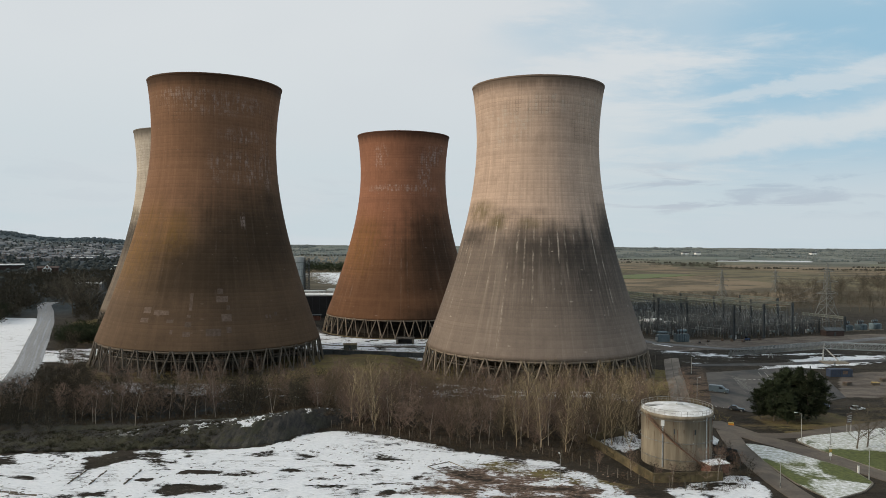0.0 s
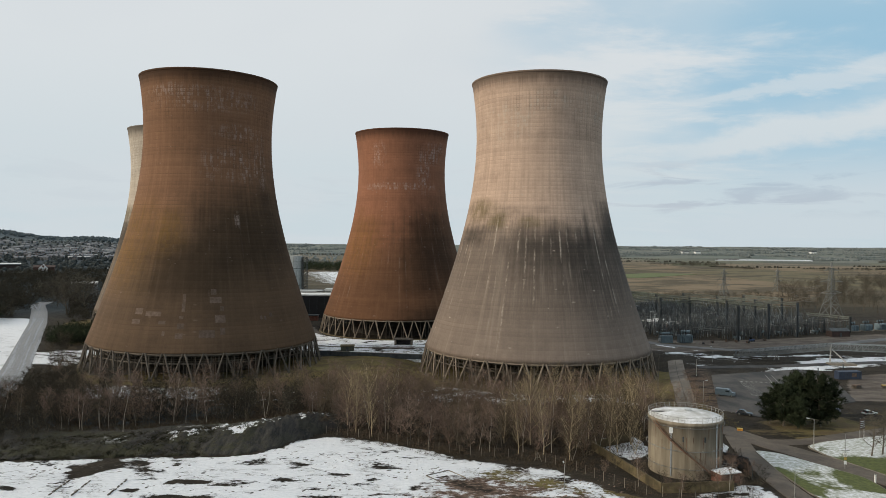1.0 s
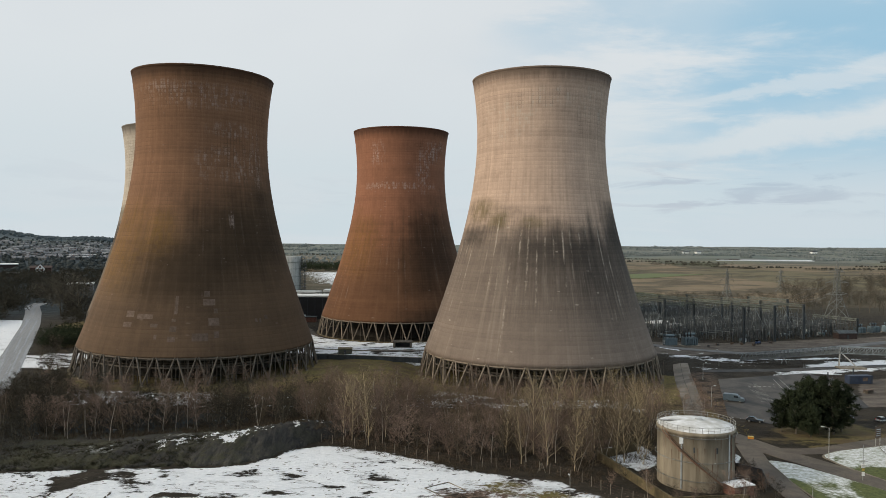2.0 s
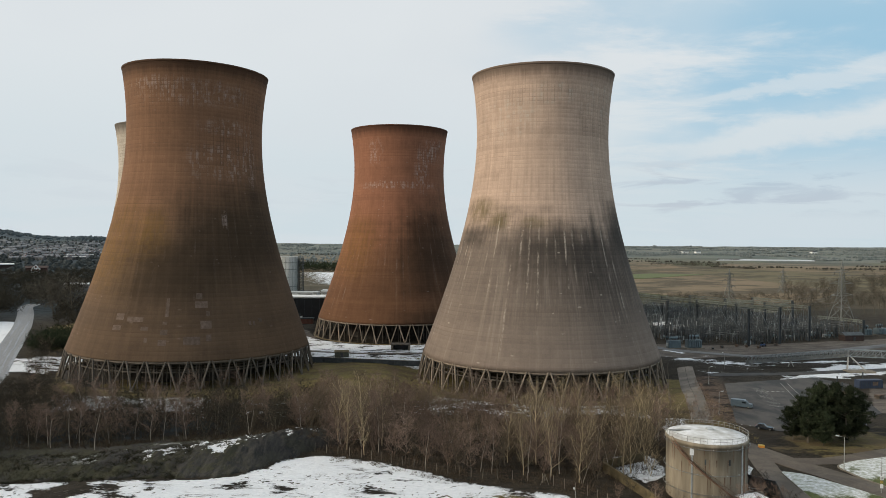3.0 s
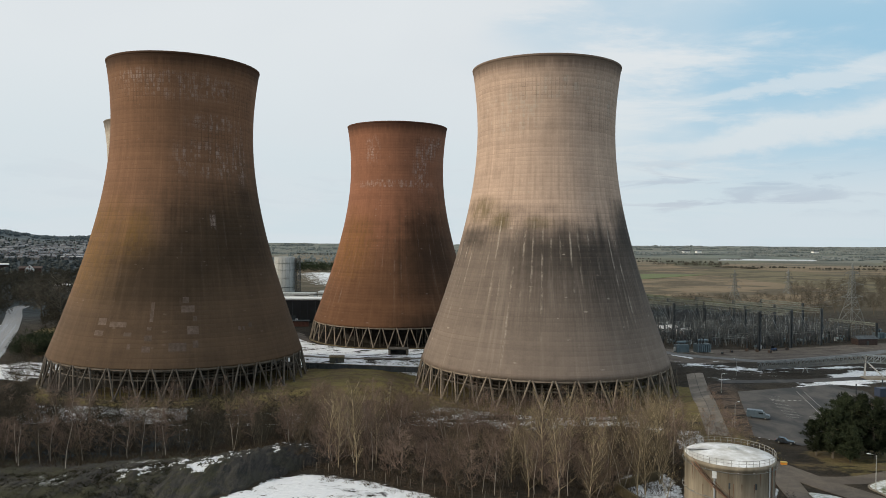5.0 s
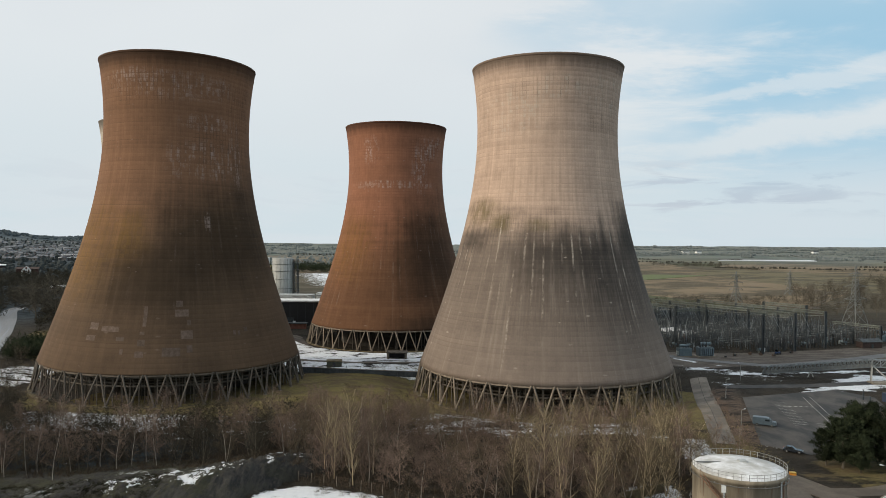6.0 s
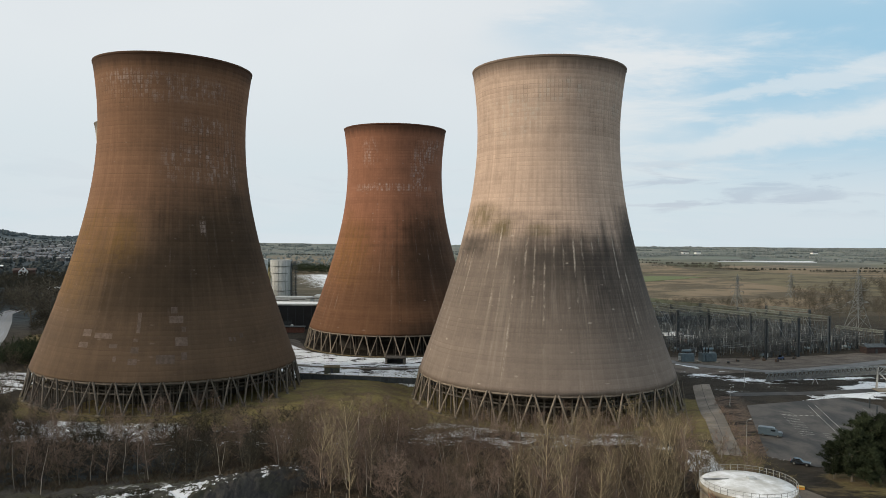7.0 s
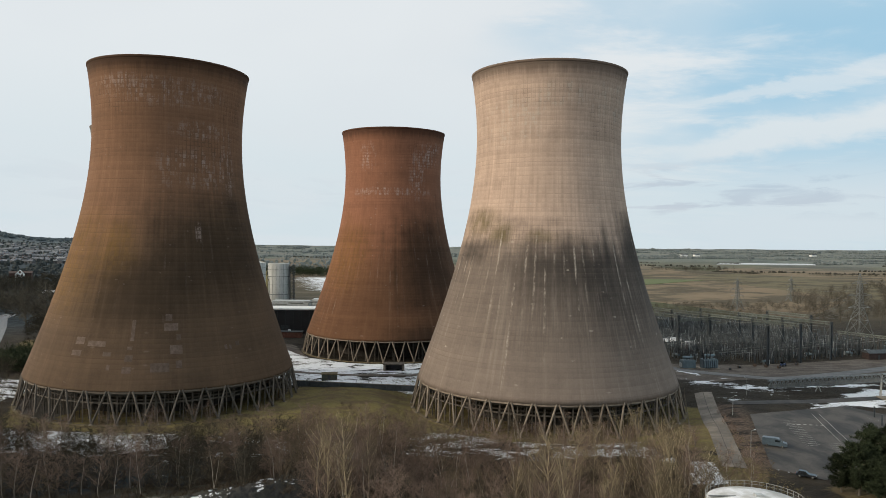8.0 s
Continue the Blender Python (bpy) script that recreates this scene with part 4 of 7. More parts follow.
dash = mesh_of("dash", boxes((-0.5, -0.35, 0, 0.5, 0.35, 0.012)), PAINT_WHITE)
for k in range(7):
    piece("dash", dash, car_park, pose(103.5 + k * 1.7, 270.5 - k * 0.15, 0.106, 0, 0, 20))

# ---- cooling towers ----
WAIST, WAIST_Z, SPREAD, LIP_Z, SKIRT_Z = 25.4, 91.5, 56.3, 114.2, 10.0
LIFTS, BAYS, NODES = 70, 80, 40


def girth(z):
    return WAIST * math.sqrt(1 + ((z - WAIST_Z) / SPREAD) ** 2)


def shell_mesh(mat, skirt):
    """The shell: every shutter lift and bay a slightly proud panel with recessed joints; lip, lining and skirt edge."""
    lift = (LIP_Z - SKIRT_Z) / LIFTS
    levels = [(skirt, -0.018)]
    for k in range(-3, LIFTS):
        z = SKIRT_Z + k * lift
        if z < skirt + 0.2:
            continue
        levels += [(z + 0.00, -0.018), (z + 0.09, 0.0), (z + lift - 0.09, 0.0)]
    levels.append((LIP_Z - 0.9, 0.0))
    levels = [l for l in levels if l[0] < LIP_Z - 0.85] + [(LIP_Z - 0.8, 0.0), (LIP_Z - 0.75, 0.12), (LIP_Z, 0.14)]
    turns = []
    for k in range(BAYS):
        a = math.tau * k / BAYS
        w = math.tau / BAYS
        turns += [(a, 0.0), (a + w * 0.5, 0.0)]
    n = len(turns)
    vs = []
    for z, out in levels:
        r = girth(z)
        for a, cut in turns:
            q = r + out + (cut if out <= 0 else 0)
            vs.append((q * math.cos(a), q * math.sin(a), z))
    outer = len(levels)
    inner = [(girth(z) - 0.55, z) for z in (LIP_Z, 108, 100, 91, 80, 65, 50, 35, 20, skirt + 0.1)]
    for r, z in inner:
        vs += [(r * math.cos(a), r * math.sin(a), z) for a, _ in turns]
    total = outer + len(inner)
    faces = [(j * n + i, j * n + (i + 1) % n, (j + 1) * n + (i + 1) % n, (j + 1) * n + i) for j in range(total - 1) for i in range(n)]
    faces += [((total - 1) * n + i, (total - 1) * n + (i + 1) % n, (i + 1) % n, i) for i in range(n)]
    me = mesh_from("shell", vs, faces, mat)
    me.materials.append(LINING)
    for p in me.polygons:
        if outer <= p.index // n < total - 1:
            p.material_index = 1
    me.shade_smooth()
    return me


def leg_mesh(mat, reach, foot_r, head_r, head_z):
    """One raking column from the pond's rim to the skirt."""
    w = math.tau / NODES / 2
    bm = bmesh.new()
    a = Vector((foot_r, 0, 0.4))
    b = Vector((head_r * math.cos(w * reach), head_r * math.sin(w * reach), head_z))
    tube(bm, a, b, 0.33, 0.28, 8)
    return mesh_of("leg", bm, mat)


LEG_A = {True: leg_mesh(LEG_DARK, 0.9, 46.6, girth(SKIRT_Z) - 0.25, SKIRT_Z + 0.15), False: leg_mesh(LEG, 0.9, 46.6, girth(SKIRT_Z) - 0.25, SKIRT_Z + 0.15)}
LEG_B = {True: leg_mesh(LEG_DARK, -0.9, 46.6, girth(SKIRT_Z) - 0.25, SKIRT_Z + 0.15), False: leg_mesh(LEG, -0.9, 46.6, girth(SKIRT_Z) - 0.25, SKIRT_Z + 0.15)}
FOOT = mesh_of("foot", boxes((-0.6, -0.6, -1.4, 0.6, 0.6, 0.6)), KERB)
POND = mesh_of("pond_wall", lathe([(47.3, -3.0), (47.3, 0.25), (47.1, 0.3), (46.0, 0.3), (45.8, 0.2), (45.8, -3.0)], 120), MOSSY)
BEAM = mesh_of("ring_beam", lathe([(43.9, 9.4), (44.5, 9.4), (44.5, 10.02), (43.9, 10.02)], 120, True), LEG)
# floor coloured as dark as the shade behind the legs
POND_FLOOR = mesh_of("pond_floor", lathe([(45.6, -0.2), (20, -0.3), (0.05, -0.3)], 60), SHADE_PACK)


def packing_meshes():
    """Frames that carried the cooling packing: rings of thin columns with two rows of beams, and the packing on top.
    The bed and a near-black core are added to shut out daylight from above.
    """
    col = mesh_of("packing_column", tube(bmesh.new(), (0, 0, -0.2), (0, 0, 9.3), 0.2, 0.2, 6), LEG_DARK)
    rings = []
    for r in (43.0, 38.5, 33.5):
        bm = lathe([(r - 0.2, 6.0), (r + 0.2, 6.0), (r + 0.2, 6.45), (r - 0.2, 6.45)], 90, True)
        ring_mesh(bm, [(r - 0.2, 8.7), (r + 0.2, 8.7), (r + 0.2, 9.1), (r - 0.2, 9.1)], 90, True)
        rings.append(mesh_of("packing_beam", bm, LEG_DARK))
    bed = mesh_of("packing_bed", lathe([(43.2, 9.15), (43.2, 9.35), (30, 9.4), (0.05, 9.4)], 90), SHADE_PACK)
    core = mesh_of("packing_heart", lathe([(29, -0.3), (29, 9.2)], 60), SHADE_PACK)
    return col, rings, bed, core


COLUMN, PACK_RINGS, PACKING_SHADE_BED, SHADE_CORE = packing_meshes()


def cooling_tower(x, y, z, mat, label, packed, dark, turn, drop=0.0, lean=0.0):
    """drop: how far the skirt and its legs reach below the usual level."""
    tower = thing("cooling_tower", label, "cooling tower", "cooling towers", pose(x, y, z, 0, lean, 0))
    piece("shell", shell_mesh(mat, SKIRT_Z - drop), tower)
    f = girth(SKIRT_Z - drop) / girth(SKIRT_Z)
    base = Matrix.Translation((0, 0, -drop)) @ Matrix.Diagonal((f, f, 1, 1))
    piece("ring_beam", BEAM, tower, base)
    piece("pond_wall", POND, tower, base, "low weathered concrete pond wall")
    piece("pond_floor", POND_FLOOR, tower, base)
    for k in range(NODES):
        m = base @ pose(0, 0, 0, 0, 0, turn + 360 * k / NODES)
        piece("leg", LEG_A[dark], tower, m)
        piece("leg", LEG_B[dark], tower, m)
        piece("foot", FOOT, tower, m @ pose(46.6, 0, 0))
    # dark bed and core, added in every base to keep its inside in shade
    piece("packing_bed", PACKING_SHADE_BED, tower, base)
    piece("packing_heart", SHADE_CORE, tower, base)
    if not packed:
        for r, count in ((41.0, 56), (36.0, 34)):
            for k in range(count):
                if k % 5 != 2:
                    piece("packing_column", COLUMN, tower, base @ pose(r * math.cos(math.tau * k / count), r * math.sin(math.tau * k / count), 0))
    if packed:
        for me in PACK_RINGS:
            piece("packing_beam", me, tower, base)
        for r, count in ((43.0, 100), (38.5, 70), (33.5, 50)):
            for k in range(count):
                a = math.tau * k / count
                if math.sin(a) < 0.35:
                    piece("packing_column", COLUMN, tower, base @ pose(r * math.cos(a), r * math.sin(a), 0))
    return tower


tower_r = cooling_tower(33.5, 306.7, 0, SHELL_R, "pale pinkish concrete cooling tower with a sooty lower half", True, False, 2.0, 2.9)
tower_l = cooling_tower(-104.3, 308.4, 0.7, SHELL_L, "dark rust-brown concrete cooling tower with pale mended patches", True, True, 5.0, 1.9, 0.7)
tower_m = cooling_tower(-32.5, 437.0, -2.1, SHELL_M, "brick-red concrete cooling tower with an open empty base", False, False, 0.0, 1.0)
tower_f = cooling_tower(-165.0, 434.5, -1.5, SHELL_F, "greyish concrete cooling tower standing behind a brown one", False, True, 3.0)


# mended rectangles on the brown tower's skirt: thin proud skins of fresh concrete
MEND = surface("mended_concrete", (0.086, 0.058, 0.042), (0.142, 0.103, 0.080), 0.9, 0.95, vary=0.16)


def mend(tower, bay0, bay1, z0, z1):
    """A thin proud skin over some bays between two heights."""
    n = 6
    vs, faces = [], []
    for j in range(2):
        z = (z0, z1)[j]
        for i in range(n + 1):
            a = radians(bay0 + (bay1 - bay0) * i / n)
            r = girth(z) + 0.05
            vs.append((r * math.cos(a), r * math.sin(a), z))
    for j in range(2):
        z = (z0, z1)[j]
        for i in range(n + 1):
            a = radians(bay0 + (bay1 - bay0) * i / n)
            r = girth(z) - 0.1
            vs.append((r * math.cos(a), r * math.sin(a), z))
    m = n + 1
    for i in range(n):
        faces += [(i, i + 1, m + i + 1, m + i), (m + i, m + i + 1, 3 * m + i + 1, 3 * m + i), (2 * m + i, 2 * m + i + 1, i + 1, i)]
    faces += [(0, m, 3 * m, 2 * m), (n, 2 * m + n, 3 * m + n, m + n)]
    piece("mended_patch", mesh_from("mended_patch", vs, faces, MEND), tower, None, "paler patch of mended concrete")


for b0, b1, z0, z1 in ((-124.0, -119.5, 20.8, 22.9), (-124.5, -119.8, 17.4, 19.0), (-117.5, -109, 20.4, 22.0), (-109.5, -106, 17.6, 18.8), (-98.6, -97.0, 22.2, 28.4), (-99.4, -97.4, 19.6, 20.6),
                       (-100, -96.8, 16.2, 18.0), (-100.6, -97, 12.8, 14.6), (-84.0, -81.0, 28.2, 30.2), (-84.6, -78.4, 25.2, 27.4), (-79.2, -77.4, 22.4, 24.0), (-82.0, -76.8, 18.2, 20.8),
                       (-89.6, -82.2, 13.0, 15.6), (-79.6, -77.2, 14.0, 16.2), (-52, -50, 19.4, 20.8), (-58, -56.6, 18.6, 20.0), (-55.6, -54.4, 18.4, 19.8), (-107, -105.6, 13.6, 15.2)):
    mend(tower_l, b0 + 15.3, b1 + 15.3, z0 + 0.6, z1 + 0.6)

# ---- trees ----
class Ribs:
    """Gathers tapered tubes and single-blade twigs into plain vertex and face lists."""

    def __init__(self):
        self.v, self.f = [], []

    def limb(self, pts, r0, r1, n=4):
        start = len(self.v)
        for k, p in enumerate(pts):
            r = r0 + (r1 - r0) * k / (len(pts) - 1)
            d = (pts[min(k + 1, len(pts) - 1)] - pts[max(k - 1, 0)]).normalized()
            a = d.orthogonal().normalized()
            b = d.cross(a)
            for i in range(n):
                t = math.tau * i / n
                self.v.append(p + (a * math.cos(t) + b * math.sin(t)) * r)
        for k in range(len(pts) - 1):
            for i in range(n):
                o = start + k * n
                self.f.append((o + i, o + (i + 1) % n, o + n + (i + 1) % n, o + n + i))

    def blade(self, a, b, w, rnd):
        d = b - a
        s = d.cross(Vector((rnd.uniform(-1, 1), rnd.uniform(-1, 1), rnd.uniform(-0.4, 0.4)))).normalized() * (w / 2)
        o = len(self.v)
        self.v += [a - s, a + s, b]
        self.f.append((o, o + 1, o + 2))

    def mesh(self, name, mat):
        return mesh_from(name, [tuple(v) for v in self.v], self.f, mat)


def bent(rnd, a, way, length, n, sag, jitter):
    pts, p, d = [a], a.copy(), way.normalized()
    for _ in range(n):
        p = p + d * (length / n)
        pts.append(p.copy())
        d = (d + Vector((rnd.uniform(-jitter, jitter), rnd.uniform(-jitter, jitter), sag + rnd.uniform(-jitter, jitter) * 0.5))).normalized()
    return pts


def bare_tree(seed, tall, wide, rise, limbs, twigs, bark, twig, stems=1, first=0.16, thick=0.16, blade=0.055, spray=7, plain=False):
    """A leafless tree: crooked trunk or trunks, limbs that rise and fork, boughs and a haze of twigs.
    plain: the limbs are of the same colour as the twigs, not of the trunk."""
    rnd = random.Random(seed)
    wood, crown = Ribs(), Ribs()
    for s in range(stems):
        lean = Vector((rnd.uniform(-0.12, 0.12), rnd.uniform(-0.12, 0.12), 1)) if stems == 1 else Vector((math.cos(s * 2.4 + seed) * 0.30, math.sin(s * 2.4 + seed) * 0.30, 1))
        high = tall * rnd.uniform(0.82, 1.0)
        stem = bent(rnd, Vector((0, 0, -0.3)), lean, high, 7, 0.06, 0.11)
        wood.limb(stem, thick, 0.02, 5)
        for k in range(limbs):
            h = first + (0.97 - first) * (k + rnd.random()) / limbs
            j = min(int(h * 7), 6)
            at = stem[j].lerp(stem[j + 1], h * 7 - j)
            a = k * 2.4 + rnd.uniform(-0.6, 0.6)
            reach = wide * (1.0 - 0.75 * abs(h - 0.42) ** 1.05) * rnd.uniform(0.6, 1.12)
            way_ = Vector((math.cos(a), math.sin(a), rise * rnd.uniform(0.6, 1.3)))
            arm = bent(rnd, at, way_, reach * (1.0 + rise * 0.35), 4, 0.10, 0.20)
            (crown if plain else wood).limb(arm, thick * 0.46 * (1.15 - h), 0.022, 3)
            for b in range(twigs):
                t = 0.15 + 0.85 * (b + rnd.random()) / twigs
                i = min(int(t * 4), 3)
                o = arm[i].lerp(arm[i + 1], t * 4 - i)
                d = (arm[i + 1] - arm[i]).normalized()
                side = Vector((rnd.uniform(-1, 1), rnd.uniform(-1, 1), rnd.uniform(-0.4, 0.8))).normalized()
                far_ = o + (d * 0.6 + side).normalized() * (0.8 + 0.20 * reach) * rnd.uniform(0.5, 1.25)
                crown.blade(o, far_, blade * 0.85, rnd)
                for _ in range(spray):
                    u = rnd.uniform(0.1, 1.0)
                    q = o.lerp(far_, u)
                    e = q + ((far_ - o).normalized() * 0.6 + Vector((rnd.uniform(-1, 1), rnd.uniform(-1, 1), rnd.uniform(-0.4, 0.8)))).normalized() * rnd.uniform(0.35, 1.1)
                    crown.blade(q, e, blade * 0.52, rnd)
    return wood.mesh("trunk", bark), crown.mesh("crown", twig)


def plant(name, meshes, x, y, size, turn, label, category, group):
    ob = thing(name, label, category, group, Matrix.LocRotScale((x, y, land(x, y)), Euler((0, 0, turn)), (size, size, size)))
    piece("trunk", meshes[0], ob)
    piece("crown", meshes[1], ob)
    return ob


POPLARS = [bare_tree(10 + k, 17.0, 4.2, 1.5, 26, 10, BARK_TAN, TWIG_TAN, 1, 0.12, 0.15, 0.052, 9) for k in range(4)]
WILLOWS = [bare_tree(30 + k, 12.5, 3.9, 1.2, 10, 9, BARK_TAN, TWIG_TAN, 3, 0.14, 0.10, 0.050, 6) for k in range(3)]
BIRCHES = [bare_tree(50 + k, 13.0, 3.5, 0.95, 18, 9, BARK_GREY if k < 3 else BARK_BROWN, TWIG_PLUM, 1, 0.20, 0.10, 0.056, 8, True) for k in range(5)]
ALDERS = [bare_tree(70 + k, 10.8, 3.7, 0.9, 10, 9, BARK_GREY if k < 1 else BARK_BROWN, TWIG_BROWN, 2, 0.10, 0.09, 0.056, 8, True) for k in range(4)]
SALLOWS = [bare_tree(90 + k, 8.2, 3.7, 0.8, 9, 9, TWIG_PLUM, TWIG_PLUM, 3, 0.05, 0.06, 0.060) for k in range(3)]
THORNS = [bare_tree(130 + k, 10.0, 3.6, 0.8, 12, 10, BARK_BROWN, TWIG_DARK, 2, 0.06, 0.08, 0.066) for k in range(3)]
OAKS = [bare_tree(110 + k, 13.0, 5.8, 0.75, 18, 12, BARK_BROWN, BARE_WOOD, 1, 0.20, 0.28, 0.062, 9) for k in range(2)]
KINDS = {"poplar_tree": (POPLARS, "tall bare tan poplar with upswept twigs", "wood of bare poplars"),
         "willow_tree": (WILLOWS, "bare yellowish willow with many thin stems", "wood of bare willows"),
         "birch_tree": (BIRCHES, "slender bare birch with pale trunk and purplish twigs", "wood of bare birches"),
         "alder_tree": (ALDERS, "bare brown alder with forked grey trunks", "wood of bare alders"),
         "sallow_bush": (SALLOWS, "low bare plum-brown sallow thicket", "thickets of bare sallow"),
         "thorn_tree": (THORNS, "dense dark leafless thorn with tangled twigs", "wood of dark thorns"),
         "oak_tree": (OAKS, "broad bare brown tree with a rounded crown", "broad bare trees")}
pick = random.Random(4)


def grow(kind, x, y, size=1.0):
    meshes, label, group = KINDS[kind]
    plant(kind, pick.choice(meshes), x, y, size * pick.uniform(0.82, 1.12), pick.uniform(0, 6.28), label, "bush" if kind == "sallow_bush" else "tree", group)


def front_edge(x):
    """Where the wood begins, seen from the snow field."""
    return float(np.interp(x, [-150, -124, -100, -60, -40, -30, -20, -6, 6, 19, 28, 36, 45, 60, 70], [222, 196, 192, 197, 199, 193, 191.5, 182, 178, 176, 170, 178, 186, 190, 206]))


def back_edge(x):
    return float(np.interp(x, [-150, -128, -100, -80, -50, -30, 0, 20, 45, 58, 70], [238, 250, 244, 241, 248, 256, 249, 245, 244, 238, 224]))


# the tall pale poplars stand in a few loose groups near the fence
for x, y, s in ((-25.6, 195.2, 1.0), (-20.9, 191.1, 1.0), (-28.5, 200, 0.9), (-17.5, 199, 0.92), (-23, 203, 0.95), (15.3, 178.0, 0.95), (18.9, 185.8, 1.05), (21.2, 177.6, 1.08), (26.6, 173.6, 0.98), (36.8, 177.4, 1.0),
                (39.1, 180.4, 1.0), (12.5, 187, 0.9), (24, 191, 1.0), (30, 184, 0.85), (34, 190, 0.9), (18, 200, 0.9), (31, 204, 0.9)):
    grow("poplar_tree", x, y, s)
for x, y, s in ((45, 197, 0.9), (49, 203, 0.95), (53, 199, 0.8), (47, 211, 0.95), (56, 209, 0.85), (50, 222, 0.9), (56, 226, 0.8), (61, 237, 0.7), (41, 206, 0.9), (64, 243, 0.55), (57, 193, 0.65), (43, 179, 0.6)):
    grow("willow_tree", x, y, s)
# slender pale birches along the wood's front
for x, y in ((-17.8, 193.4), (-10.9, 184.5), (4.1, 176.9), (-101.9, 192.9), (-95.5, 191.1), (-84.2, 189.4), (-83.7, 196.0), (-80.6, 193.9), (-73.8, 196.4), (-60.6, 206.5), (-48.7, 212.3),
             (-6, 183), (0.5, 180), (8.5, 178.5), (-13, 190), (-108, 195), (-90, 194), (-66, 199), (-116, 198)):
    grow("birch_tree", x, y, 0.95)
spots, tries = [], 0
while len(spots) < 430 and tries < 12000:
    tries += 1
    x = pick.uniform(-136, 66)
    y = pick.uniform(front_edge(x), back_edge(x))
    if any((x - a) ** 2 + (y - b) ** 2 < 8.5 for a, b in spots):
        continue
    if 56 < x and 210 < y < 234:
        continue
    if inside(np.array([x]), np.array([y]), [(-118, 232), (-78, 230), (-76, 250), (-116, 252)], 0.5)[0] > 0.5 and pick.random() < 0.75:
        continue
    if inside(np.array([x]), np.array([y]), [(-6, 232), (30, 226), (30, 252), (-8, 252)], 0.5)[0] > 0.5 and pick.random() < 0.8:
        continue
    if x > 36 and pick.random() < 0.45:
        continue
    spots.append((x, y))
    deep = (y - front_edge(x)) / max(back_edge(x) - front_edge(x), 1)
    r = pick.random()
    small = 1.0 - 0.16 * deep
    if x > 38:
        kind = "willow_tree" if r < 0.22 else ("alder_tree" if r < 0.6 else "birch_tree")
    elif x < -44 and r > 0.22:
        kind = "thorn_tree" if r < 0.84 else ("alder_tree" if r < 0.93 else "birch_tree")
    elif r < 0.26:
        kind = "birch_tree"
    elif r < 0.52:
        kind = "alder_tree"
    else:
        kind = "sallow_bush"
    grow(kind, x, y, small * (0.92 if x < -40 else 1.0))
# scrub round the tank, the verges and the far side of the snowy road
for kind, x, y, s in (("birch_tree", 49.5, 152, 0.62), ("birch_tree", 52.5, 150.5, 0.72), ("birch_tree", 55.5, 153, 0.6), ("sallow_bush", 60, 166, 0.55), ("sallow_bush", 63, 162, 0.6), ("sallow_bush", 62, 169, 0.5),
                      ("sallow_bush", 59, 157, 0.45), ("alder_tree", 40, 160, 0.55), ("sallow_bush", 33, 165, 0.4), ("sallow_bush", 43, 153, 0.4), ("birch_tree", 38, 156, 0.5), ("birch_tree", 45, 150, 0.42),
                      ("oak_tree", 98.7, 179.6, 0.92), ("oak_tree", 102.0, 181, 0.85), ("oak_tree", 106, 178, 0.95), ("oak_tree", 111, 188, 0.85),
                      ("oak_tree", -250, 470, 1.75), ("oak_tree", -241, 476, 1.5), ("oak_tree", -231, 484, 1.2), ("oak_tree", -292, 560, 1.9), ("oak_tree", -272, 545, 1.6), ("oak_tree", -305, 585, 1.7), ("oak_tree", -255, 560, 1.5), ("oak_tree", -236, 590, 1.4), ("oak_tree", -318, 560, 1.2),
                      ("thorn_tree", 47, 152.5, 0.4), ("thorn_tree", 51, 154.5, 0.42), ("thorn_tree", 56, 155, 0.45), ("thorn_tree", 60, 154, 0.42), ("thorn_tree", 63.5, 157, 0.45), ("thorn_tree", 43, 157, 0.4), ("thorn_tree", 40, 163, 0.42), ("thorn_tree", 36, 168, 0.4), ("thorn_tree", 64.5, 172, 0.4), ("sallow_bush", 84, 270, 0.36), ("sallow_bush", 82, 258, 0.42), ("sallow_bush", 79, 246, 0.4), ("sallow_bush", 88, 286, 0.35), ("sallow_bush", 70, 262, 0.35), ("sallow_bush", 68, 248, 0.45)):
    grow(kind, x, y, s)


for k in range(44):
    grow("thorn_tree", pick.uniform(-142, -100), pick.uniform(180, 200), pick.uniform(0.45, 0.72))
for k in range(20):
    grow("thorn_tree", pick.uniform(-152, -124), pick.uniform(192, 210), pick.uniform(0.5, 0.75))
for k in range(34):
    t = (k + pick.random()) / 34
    grow(pick.choice(("thorn_tree", "alder_tree", "thorn_tree")), -112 - 84 * t + pick.uniform(0, 9), 200 + 158 * t + pick.uniform(-4, 5), 0.75 - 0.1 * t)


def brush_mesh(name, mat, seats, seed, blades, high, wide, w):
    """Low tangled growth as many thin blades."""
    rnd = random.Random(seed)
    r = Ribs()
    for x, y, s in seats:
        base = Vector((x, y, land(x, y) - 0.1))
        for _ in range(blades):
            a = base + Vector((rnd.uniform(-1, 1), rnd.uniform(-1, 1), 0)) * wide * s * 0.5
            b = a + Vector((rnd.uniform(-1, 1) * wide * 0.6, rnd.uniform(-1, 1) * wide * 0.6, rnd.uniform(0.25, 1.0) * high)) * s
            r.blade(a, b, w * rnd.uniform(0.7, 1.4), rnd)
    return r.mesh(name, mat)


seats = []
